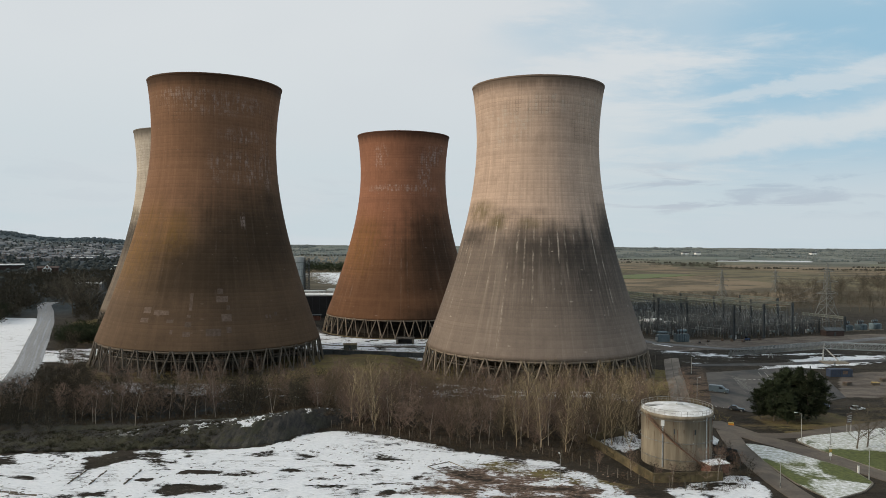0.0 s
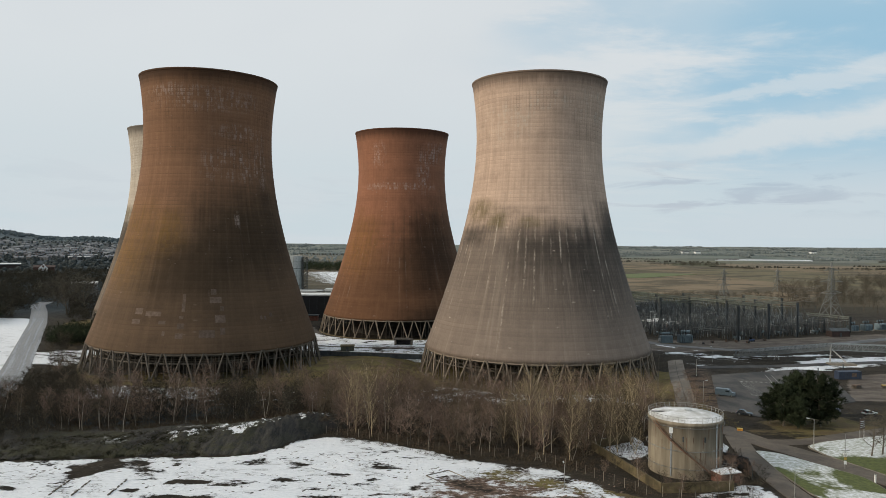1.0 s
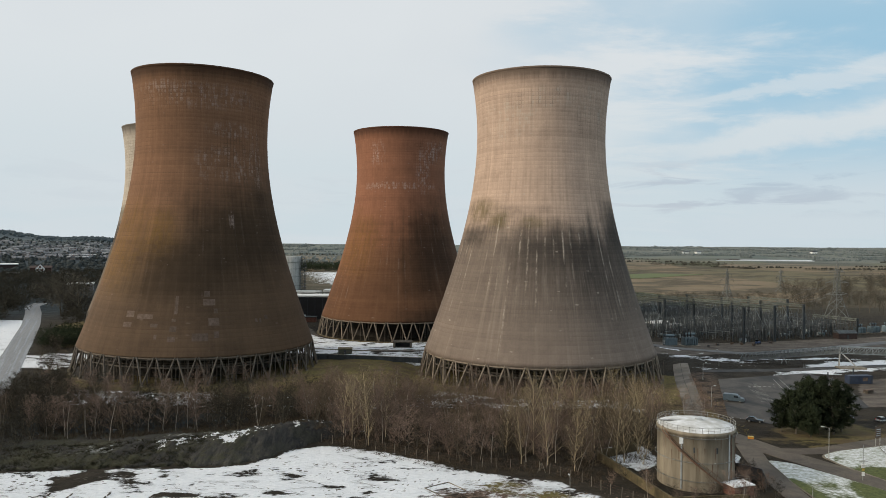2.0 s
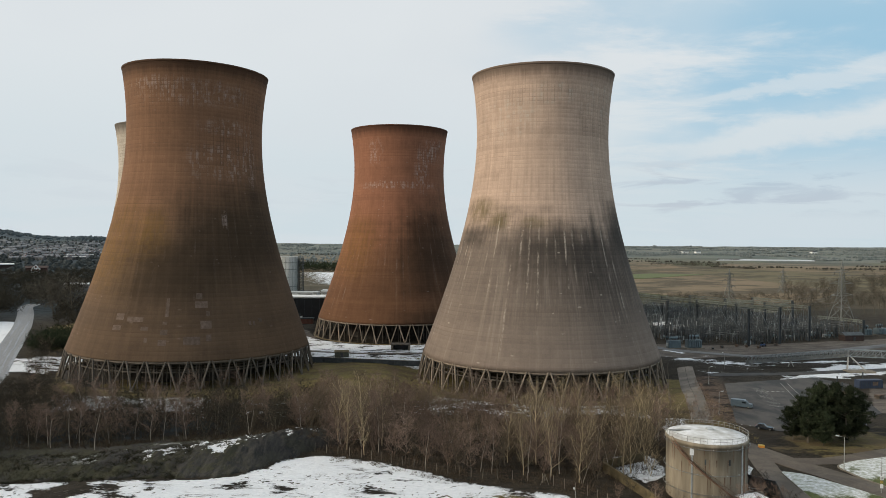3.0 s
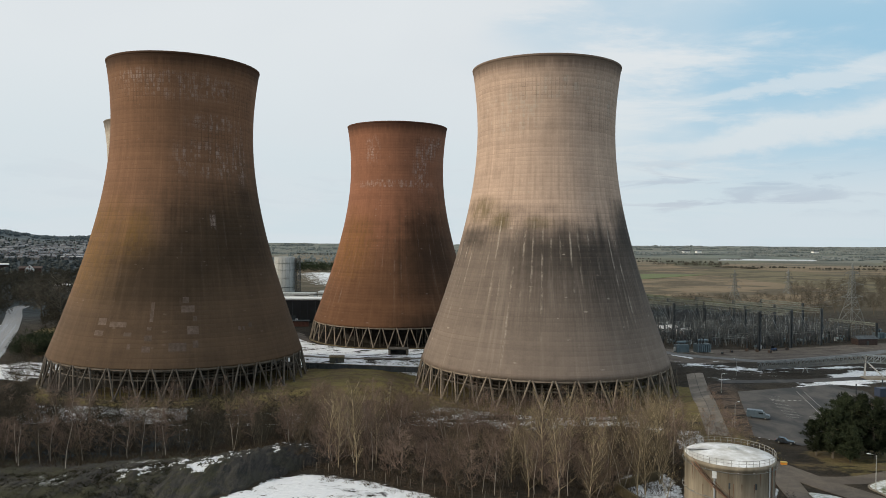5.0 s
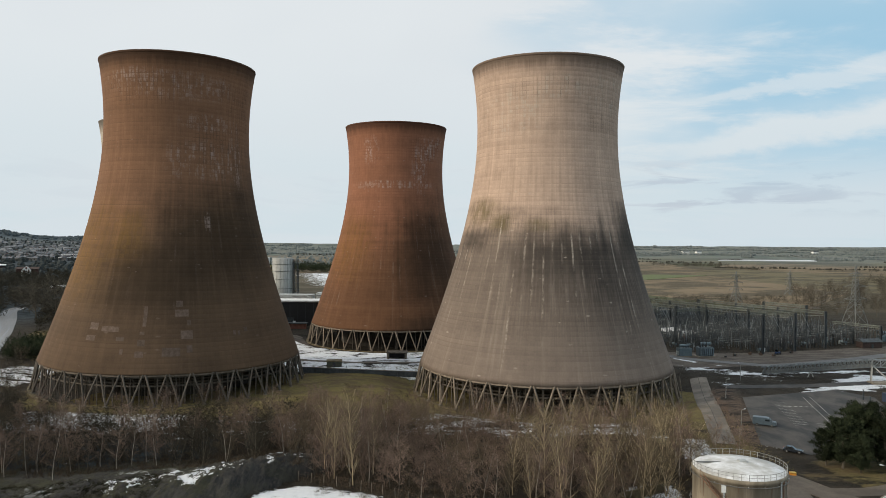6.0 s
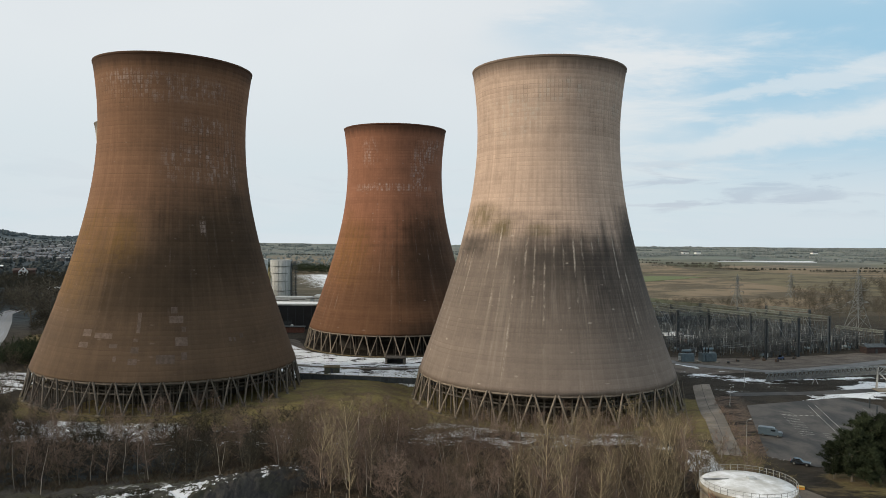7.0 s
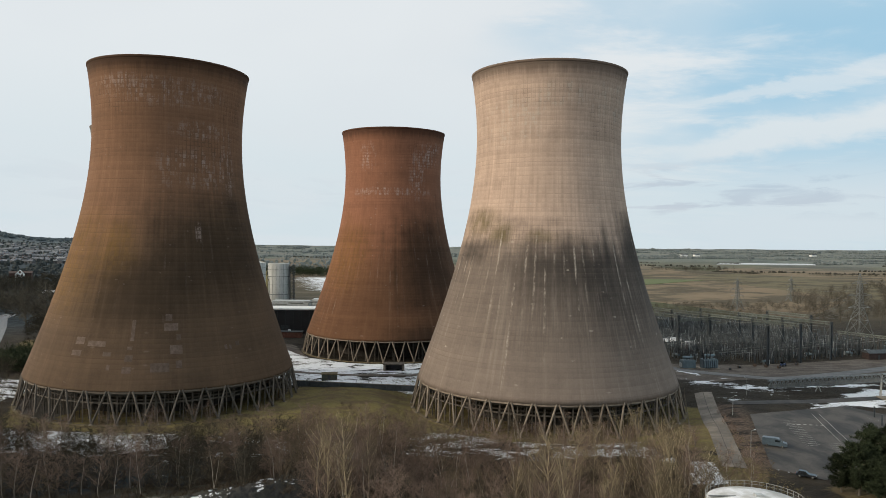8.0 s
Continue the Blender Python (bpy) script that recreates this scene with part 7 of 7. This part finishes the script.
for x, y, z in ((190, 308, 5.4), (215, 304, 5.2), (138, 321, 2.6)):
    for s in (-1, 1):
        part("leg", bar(bmesh.new(), (x + s * 1.2, y, -0.3), (x, y, z), 0.26), RAIL, bridge)


# ---- pylons ----
def pylon(x, y, high, turn, mat=STEEL):
    t = thing("pylon", "grey steel lattice pylon with three crossarms", "pylon", "pylons", pose(x, y, land(x, y), 0, 0, turn))
    half = lambda z: np.interp(z / high, [0, 0.44, 0.85, 1.0], [5.4, 1.7, 0.9, 0.15]) * high / 37
    levels = [0, 0.24, 0.36, 0.44, 0.53, 0.61, 0.70, 0.79, 0.88, 1.0]
    for sx, sy in ((-1, -1), (1, -1), (1, 1), (-1, 1)):
        r = Ribs()
        r.limb([Vector((sx * half(l * high), sy * half(l * high), l * high - (0.3 if l == 0 else 0))) for l in levels], 0.19, 0.13, 4)
        piece("leg", r.mesh("leg", mat), t)
    for l0, l1 in zip(levels, levels[1:]):
        h0, h1 = half(l0 * high), half(l1 * high)
        for (ax, ay), (bx, by) in (((-1, -1), (1, -1)), ((1, -1), (1, 1)), ((1, 1), (-1, 1)), ((-1, 1), (-1, -1))):
            part("brace", bar(bmesh.new(), (ax * h0, ay * h0, l0 * high), (bx * h1, by * h1, l1 * high), 0.16), mat, t)
            part("brace", bar(bmesh.new(), (bx * h0, by * h0, l0 * high), (ax * h1, ay * h1, l1 * high), 0.16), mat, t)
            part("brace", bar(bmesh.new(), (ax * h1, ay * h1, l1 * high), (bx * h1, by * h1, l1 * high), 0.16), mat, t)
    for l, reach in ((0.44, 9.0), (0.64, 9.4), (0.83, 6.0)):
        for s in (-1, 1):
            bm = bmesh.new()
            h = half(l * high)
            z = l * high
            for sy in (-1, 1):
                bar(bm, (s * h, sy * h, z), (s * reach * high / 37, 0, z + 0.3), 0.17)
                bar(bm, (s * h, sy * h, z + 1.8), (s * reach * high / 37, 0, z + 0.3), 0.14)
            arm = part("crossarm", bm, mat, t)
            piece("insulator_string", STRING, arm, pose(s * reach * high / 37, 0, z + 0.3))
    return t


pylon(250, 496, 38, 20)
pylon(236, 652, 27, 20)
pylon(330, 760, 24, 25)
lines = thing("overhead_line", "thin sagging overhead conductors between pylons", "power line", "", pose(0, 0, 0))
for s in (-1, 1):
    for l, reach in ((0.44, 9.0), (0.64, 9.4), (0.83, 6.0)):
        span_cable((250 + s * reach * 0.94, 496 + s * reach * 0.34, l * 38 - 1.7), (330 + s * reach * 0.59, 760 + s * reach * 0.27, l * 24 - 1.7), 6, lines, w_=0.05)
        span_cable((250 + s * reach * 0.94, 496 + s * reach * 0.34, l * 38 - 1.7), (184 + s * 4, 425, 17.3), 2, lines, w_=0.05)

# ---- the works beyond the towers ----
shed = thing("long_shed", "long black-clad shed with a white roof edge", "shed", "", pose(-104, 486, -2.2, 0, 0, 3))
part("wall", boxes((-62, 0, -0.5, 74, 15, 14.4)), BLACK, shed)
part("roof", soft_box(-62.8, -0.8, 14.4, 74.8, 15.8, 15.4, 0.2), WHITE, shed, "flat white-edged roof")
for k in range(28):
    part("cladding_rib", boxes((-60 + k * 4.8, -0.14, 0.2, -59.7 + k * 4.8, 0.0, 14.2)), DARK_STEEL, shed)
for k in range(3):
    part("roller_door", boxes((-20 + k * 20, -0.2, -0.4, -15 + k * 20, 0.0, 5)), DARK_STEEL, shed)
low_range = thing("low_range", "low dark brick range with pale bits of plant", "building", "", pose(-98, 470, -2.2, 0, 0, 3))
part("wall", boxes((-26, -2, -0.5, 10, 3, 3.2)), BRICK, low_range)
part("roof", soft_box(-26.5, -2.5, 3.2, 10.5, 3.5, 3.6, 0.05), DARK_STEEL, low_range)
for k in range(5):
    part("vent", soft_box(-22 + k * 6, -0.5, 3.6, -20.6 + k * 6, 1, 4.6, 0.1), PALE, low_range)


def absorber(x, y, r, h, mat, slope):
    """A plated vessel with a flat rim, thin hoops, upright seams and bent riser pipes."""
    t = thing("absorber_tower", "pale grey steel absorber vessel with thin hoops and yellow riser pipes", "process tower", "process towers", pose(x, y, -0.5))
    bm = lathe([(r, -0.5), (r, h), (r - 0.4, h + 0.25), (r - 0.8, h - 0.6), (0.05, h - 0.6)], 48)
    for v in bm.verts:
        if v.co.z > h - 1:
            v.co.z += slope * v.co.x
    part("vessel", bm, mat, t, "", True)
    for k, f in enumerate((0.20, 0.45, 0.66, 0.84)):
        z = h * f
        part("hoop", lathe([(r + 0.02, z), (r + 0.32, z), (r + 0.32, z + 0.3), (r + 0.02, z + 0.3)], 48, True), STEEL if k % 2 else DARK_STEEL, t)
    for k in range(9):
        a = radians(-170 + 20 * k)
        part("seam", bar(bmesh.new(), (r * math.cos(a), r * math.sin(a), 0), (r * math.cos(a), r * math.sin(a), h - 0.5), 0.16, 0.16), STEEL, t)
    for k, (deg, top_) in enumerate(((-165, 0.80), (-152, 0.68), (-140, 0.58))):
        a = radians(deg)
        rr = r + 1.3
        tube_ = Ribs()
        tube_.limb([Vector((rr * math.cos(a), rr * math.sin(a), -0.3)), Vector((rr * math.cos(a), rr * math.sin(a), h * top_ - 1.5)), Vector(((rr - 0.5) * math.cos(a), (rr - 0.5) * math.sin(a), h * top_)), Vector(((r - 0.2) * math.cos(a), (r - 0.2) * math.sin(a), h * top_ + 0.4))], 0.6, 0.6, 8)
        piece("riser_pipe", tube_.mesh("riser_pipe", PIPE_YELLOW), t, None, "dull yellow riser pipe")
    return t


PIPE_YELLOW = surface("dull_yellow_paint", (0.17, 0.15, 0.06), (0.29, 0.26, 0.12), 0.8, 0.6, bump=0)
vessel = absorber(-154.5, 690, 9.3, 34.0, VESSEL, 0.0)
bm = bmesh.new()
for x in (10.4, 14.0):
    for y in (-3, 2):
        bar(bm, (x, y, -0.3), (x, y, 33), 0.5)
for k in range(11):
    for y in (-3, 2):
        bar(bm, (10.4, y, k * 3.0), (14.0, y, k * 3.0 + 3.0), 0.3)
    bar(bm, (10.4, -3, k * 3.0), (14.0, -3, k * 3.0), 0.4, 0.3)
    box(bm, 10.0, -3.5, k * 3.0 + 2.8, 14.6, 2.5, k * 3.0 + 3.0)
part("stair_tower", bm, DARK_STEEL, vessel, "dark open steel stair tower")
absorber(-184, 716, 11, 34.5, VESSEL, -0.10)
low_plant = thing("pump_plant", "pale low pump plant with pipework", "plant building", "", pose(-118, 640, -0.5))
for x, y, w_, d_, h in ((-30, 0, 30, 14, 5), (4, -4, 16, 12, 7), (26, 4, 12, 10, 4.5), (42, 8, 9, 9, 6)):
    part("block", soft_box(x, y, -0.4, x + w_, y + d_, h, 0.15), WET_SNOW if h < 5 else PALE, low_plant)
for k in range(6):
    part("pipe", tube(bmesh.new(), (-28 + k * 13, -6, 3 + (k % 3)), (-16 + k * 13, -6, 3 + (k % 3)), 0.5, 0.5, 8), STEEL, low_plant)


# ---- the town ----
def house_meshes(w_, d_, h, roof_h):
    wall = mesh_of("wall", boxes((-w_ / 2, -d_ / 2, -1.5, w_ / 2, d_ / 2, h)), RENDER)
    bm = bmesh.new()
    vs = [bm.verts.new(v) for v in ((-w_ / 2 - 0.3, -d_ / 2 - 0.4, h), (w_ / 2 + 0.3, -d_ / 2 - 0.4, h), (w_ / 2 + 0.3, d_ / 2 + 0.4, h), (-w_ / 2 - 0.3, d_ / 2 + 0.4, h), (-w_ / 2 - 0.3, 0, h + roof_h), (w_ / 2 + 0.3, 0, h + roof_h))]
    for f in ((3, 2, 1, 0), (0, 1, 5, 4), (2, 3, 4, 5), (1, 2, 5), (3, 0, 4)):
        bm.faces.new([vs[q] for q in f])
    roof = mesh_of("roof", bm, SLATE)
    chim = mesh_of("chimney", boxes((-0.5, -0.5, h, 0.5, 0.5, h + roof_h + 1.2)), BRICK)
    win = mesh_of("window", boxes((-0.6, -d_ / 2 - 0.06, 0, 0.6, -d_ / 2, 1.3)), GLASS)
    return wall, roof, chim, win, w_


HOUSES = [house_meshes(9, 8, 5.2, 2.8), house_meshes(18, 8, 5.2, 2.8), house_meshes(7, 9, 5.6, 3.2), house_meshes(22, 11, 5.0, 2.2)]
rnd = random.Random(33)
placed = 0
while placed < 300:
    turn = radians(rnd.uniform(-37, -18.5))
    far_ = 1650 + 1500 * rnd.random() ** 1.1
    x, y = far_ * math.sin(turn), far_ * math.cos(turn)
    wall, roof, chim, win, w_ = HOUSES[rnd.choice((0, 0, 1, 2, 2, 2, 3))]
    h = thing("house", "small pitched-roof house with a frosted slate roof", "house", "town houses", pose(x, y, land(x, y), 0, 0, rnd.choice((0, 90, 20, 110, -30, 60)) + rnd.uniform(-8, 8)))
    piece("wall", wall, h)
    piece("roof", roof, h)
    piece("chimney", chim, h, pose(w_ * 0.3, 0, 0))
    if far_ < 1720:
        for sx in (-0.25, 0.25):
            for z in (0.9, 3.5):
                piece("window", win, h, pose(sx * w_, 0, z))
    placed += 1
vs_, fs_ = [], []
for _ in range(560):
    turn, far_ = radians(rnd.uniform(-37, -17)), rnd.uniform(2200, 3450)
    x, y = far_ * math.sin(turn), far_ * math.cos(turn)
    z, w_, d_, a = land(x, y) - 1, rnd.uniform(4, 11), rnd.uniform(3.5, 4.5), rnd.uniform(-0.5, 0.5)
    o = len(vs_)
    for px, py, pz in ((-w_, -d_, 0), (w_, -d_, 0), (w_, d_, 0), (-w_, d_, 0), (-w_, -d_, 6), (w_, -d_, 6), (w_, d_, 6), (-w_, d_, 6), (-w_, 0, 9), (w_, 0, 9)):
        vs_.append((x + px * math.cos(a) - py * math.sin(a), y + px * math.sin(a) + py * math.cos(a), z + pz))
    fs_ += [tuple(o + q for q in f) for f in ((0, 1, 5, 4), (1, 2, 6, 9, 5), (2, 3, 7, 6), (3, 0, 4, 8, 7), (4, 5, 9, 8), (6, 7, 8, 9))]
tagged(new("far_houses", mesh_from("far_houses", vs_, fs_, FAR_HOUSE)), "small frosted houses up the slopes of the far town", "houses", kind="stuff")
mill = thing("brick_mill", "red-brick block with a white gabled front", "building", "", pose(-518, 912, 0, 0, 0, 24))
part("wall", boxes((-11, -6, -1, 12, 8, 11)), MILL_BRICK, mill)
part("low_wing", boxes((-44, -4, -1, -11, 5, 4)), DARK_BRICK, mill)
part("wing_roof", soft_box(-44.4, -4.4, 4, -11, 5.4, 5.2, 0.3), RENDER, mill)
bm = bmesh.new()
vs = [bm.verts.new(v) for v in ((-12, -7, 11), (13, -7, 11), (13, 9, 11), (-12, 9, 11), (-12, 1, 13.4), (13, 1, 13.4))]
for f in ((3, 2, 1, 0), (0, 1, 5, 4), (2, 3, 4, 5), (1, 2, 5), (3, 0, 4)):
    bm.faces.new([vs[q] for q in f])
part("roof", bm, DARK_BRICK, mill, "dark tiled roof")
gable = bmesh.new()
vs = [gable.verts.new(v) for v in ((-5, -8, -1), (5, -8, -1), (5, -8, 10), (0, -8, 15), (-5, -8, 10), (-5, -5, -1), (5, -5, -1), (5, -5, 10), (0, -5, 15), (-5, -5, 10))]
for f in ((0, 1, 2, 3, 4), (9, 8, 7, 6, 5), (1, 6, 7, 2), (2, 7, 8, 3), (3, 8, 9, 4), (4, 9, 5, 0)):
    gable.faces.new([vs[q] for q in f])
front = part("gable", gable, WHITE, mill, "white rendered gable")
for x, z in ((-2.4, 2), (2.4, 2), (-2.4, 7), (2.4, 7), (0, 11)):
    part("window", boxes((x - 1, -8.15, z, x + 1, -8.0, z + 2.6)), BRICK, front)
depot = thing("depot", "long pale-roofed depot on the edge of town", "warehouse", "", pose(-690, 1060, 0, 0, 0, 32))
part("wall", boxes((-45, -15, -1, 45, 15, 8)), DARK_BRICK, depot)
part("roof", soft_box(-46, -16, 8, 46, 16, 9.2, 0.2), WHITE, depot)
for x, y, w_, turn in ((-352, 690, 22, 25), (-470, 1010, 26, 20), (-520, 1130, 30, 25), (-780, 1500, 40, 30), (-900, 1750, 60, 28), (-700, 1600, 40, 20), (-1010, 2250, 60, 24), (-1180, 2700, 70, 20), (-960, 2620, 60, 15)):
    d = thing("works_hall", "low pale works hall among the town roofs", "warehouse", "works halls", pose(x, y, land(x, y), 0, 0, turn))
    part("wall", boxes((-w_ / 2, -10, -1, w_ / 2, 10, 6)), RENDER, d)
    part("roof", soft_box(-w_ / 2 - 0.5, -10.5, 6, w_ / 2 + 0.5, 10.5, 6.8, 0.15), WET_SNOW, d)
for x, y, w_ in ((900, 2900, 26), (960, 2930, 20), (1450, 3000, 22)):
    d = thing("farm", "white-walled farm buildings among far fields", "farm", "far farms", pose(x, y, land(x, y), 0, 0, 10))
    part("wall", boxes((-w_ / 2, -8, -1, w_ / 2, 8, 7)), WHITE, d)
    part("roof", soft_box(-w_ / 2 - 1, -9, 7, w_ / 2 + 1, 9, 10, 0.5), SLATE, d)


# ---- woods, hedges and copses in the distance ----
def woods(name, seats, seed, mat, label, blades=130, w0=0.012, w1=0.030, reach=0.13):
    """Far bare trees as small sheaves of blades."""
    rnd_ = random.Random(seed)
    r = Ribs()
    for x, y, h in seats:
        base = Vector((x, y, land(x, y) - 0.4))
        for _ in range(blades):
            v = Vector((rnd_.gauss(0, 1), rnd_.gauss(0, 1), rnd_.gauss(0, 1))).normalized() * rnd_.random() ** 0.4
            a = base + Vector((v.x * 0.34, v.y * 0.34, 0.52 + v.z * 0.44)) * h
            b = a + (Vector((v.x, v.y, v.z + 0.3)) * 0.5 + Vector((rnd_.uniform(-1, 1), rnd_.uniform(-1, 1), rnd_.uniform(-0.6, 1)))) * h * reach
            r.blade(a, b, h * rnd_.uniform(w0, w1), rnd_)
    return tagged(new(name, r.mesh(name, mat)), label, "woods", kind="stuff")


def lumps(name, seats, seed, mat, label):
    """Trees a kilometre and more away: small uneven crowns that merge into hedges and woods."""
    rnd_ = random.Random(seed)
    vs, fs = [], []
    for x, y, h in seats:
        z, o, r = land(x, y) - 0.5, len(vs), h * rnd_.uniform(0.35, 0.65)
        for k, (f, t) in enumerate(((0.7, 0.0), (1.0, 0.35), (0.8, 0.75))):
            for i in range(6):
                a = math.tau * (i + 0.5 * k) / 6
                q = r * f * rnd_.uniform(0.75, 1.25)
                vs.append((x + q * math.cos(a), y + q * math.sin(a), z + h * t * rnd_.uniform(0.9, 1.1)))
        vs.append((x + rnd_.uniform(-0.2, 0.2) * r, y, z + h))
        for k in (0, 6):
            fs += [(o + k + i, o + k + (i + 1) % 6, o + k + 6 + (i + 1) % 6, o + k + 6 + i) for i in range(6)]
        fs += [(o + 12 + i, o + 12 + (i + 1) % 6, o + 18) for i in range(6)]
    return tagged(new(name, mesh_from(name, vs, fs, mat)), label, "woods", kind="stuff")


def scatter(n, poly, lo, hi, rnd_):
    out = []
    bx = [p[0] for p in poly]
    by = [p[1] for p in poly]
    while len(out) < n:
        x, y = rnd_.uniform(min(bx), max(bx)), rnd_.uniform(min(by), max(by))
        if inside(np.array([x]), np.array([y]), poly, 1.0)[0] > 0.5:
            out.append((x, y, rnd_.uniform(lo, hi)))
    return out


rnd = random.Random(44)
for x, y, h in scatter(125, [(262, 570), (310, 520), (420, 560), (520, 720), (430, 860), (300, 700)], 0.8, 1.2, rnd):
    grow("oak_tree", x, y, h)
seats = scatter(300, [(480, 640), (560, 660), (760, 980), (640, 1060), (430, 900)], 8, 14, rnd)
seats += scatter(420, [(130, 600), (260, 560), (330, 600), (420, 700), (300, 720), (150, 690)], 3, 6.5, rnd)
seats += scatter(130, [(400, 1540), (520, 1520), (600, 1600), (480, 1600)], 6, 9, rnd)
seats += scatter(120, [(640, 1300), (1000, 1250), (1050, 1340), (660, 1380)], 3, 6, rnd)
seats += [(-250, 478, 21), (-243, 482, 19), (-236, 486, 16), (-229, 490, 13)] * 2 + [(-283, 516, 24), (-277, 520, 20), (-288, 524, 21)] * 3
woods("bare_woods", seats, 1, BARE_WOOD, "brown bare woods beyond the substation", 130, 0.010, 0.020, 0.20)
seats = scatter(560, [(-560, 820), (-330, 640), (-240, 560), (-215, 640), (-330, 900), (-480, 1000)], 8, 13, rnd)
seats += scatter(620, [(-470, 440), (-330, 396), (-256, 404), (-274, 452), (-320, 600), (-430, 700), (-560, 640)], 8, 13, rnd)
seats += scatter(60, [(-196, 352), (-178, 338), (-166, 345), (-170, 372), (-190, 380)], 4, 7, rnd)
seats += scatter(200, [(-232, 440), (-198, 380), (-182, 400), (-200, 520), (-260, 600), (-300, 560)], 5, 9, rnd)
seats += scatter(200, [(-345, 520), (-310, 460), (-430, 460), (-490, 560), (-400, 640)], 6, 11, rnd)
seats += [(-292, 556, 20), (-276, 548, 17), (-304, 575, 18), (-258, 560, 15), (-240, 588, 14), (-318, 560, 14), (-262, 530, 10), (-330, 600, 16), (-225, 600, 13)]
woods("hedge_woods", seats, 2, TWIG_DARK, "dark brown hedges and copses by the snowy road", 120, 0.022, 0.050, 0.16)
seats = scatter(170, [(-204, 366), (-186, 336), (-164, 342), (-166, 372), (-194, 396)], 6, 9.5, rnd) + scatter(150, [(-300, 410), (-282, 392), (-268, 420), (-290, 470)], 6, 10, rnd)
woods("evergreen_scrub", seats, 3, NEEDLE, "dark evergreen scrub beside the snowy road", 130, 0.02, 0.045)
seats = scatter(420, [(-340, 1105), (-60, 1090), (-55, 1150), (-340, 1165)], 12, 17, rnd)
woods("conifer_belt", seats, 4, NEEDLE, "dark belt of conifers beyond the works", 80, 0.025, 0.055)
seats = []
near_rows = []
for _ in range(300):
    turn, far_ = radians(rnd.choice((rnd.uniform(-38, 38), rnd.uniform(5, 36)))), 1300 + 3000 * rnd.random() ** 0.6
    lean, n = rnd.uniform(-0.5, 0.5) + rnd.choice((0.0, 0.0, 1.4)), rnd.randint(16, 70)
    cx, cy = far_ * math.sin(turn), far_ * math.cos(turn)
    wide = rnd.choice((1.5, 2, 2, 3, 16))
    if far_ < 2300 and rnd.random() < 0.6:
        continue
    for k in range(n):
        s = (k - n / 2) * 3.4 + rnd.gauss(0, 2)
        (near_rows if far_ < 2300 else seats).append((cx + math.cos(lean) * s + rnd.gauss(0, wide), cy + math.sin(lean) * s * 0.5 + rnd.gauss(0, wide), rnd.uniform(2, 5) if far_ < 2300 else rnd.uniform(4, 8)))
lumps("far_hedges", near_rows, 5, FAR_WOOD, "hedgerows and copses across the far fields")
for _ in range(520):
    turn, far_ = radians(rnd.uniform(-17.5, -9)), 1350 + 2700 * rnd.random() ** 2.2
    seats.append((far_ * math.sin(turn), far_ * math.cos(turn), rnd.uniform(3.5, 8)))
lumps("horizon_hedges", seats, 8, HAZY_WOOD, "hedgerows and woods towards the horizon, coloured grey-green with distance haze")
seats = []
for _ in range(4200):
    turn, far_ = radians(rnd.uniform(-38, -17)), 900 + 2800 * rnd.random() ** 1.1
    seats.append((far_ * math.sin(turn), far_ * math.cos(turn), rnd.uniform(3.5, 9)))
lumps("town_trees", seats, 6, DARK_WOOD, "dark bare trees among the town's houses")
seats = []
for _ in range(1500):
    turn, far_ = radians(rnd.uniform(-38, -17)), rnd.uniform(3900, 4500)
    seats.append((far_ * math.sin(turn), far_ * math.cos(turn), rnd.uniform(7, 14)))
lumps("ridge_woods", seats, 7, HAZED_RIDGE_WOOD, "woods along the far ridge, coloured blue-grey with distance haze")
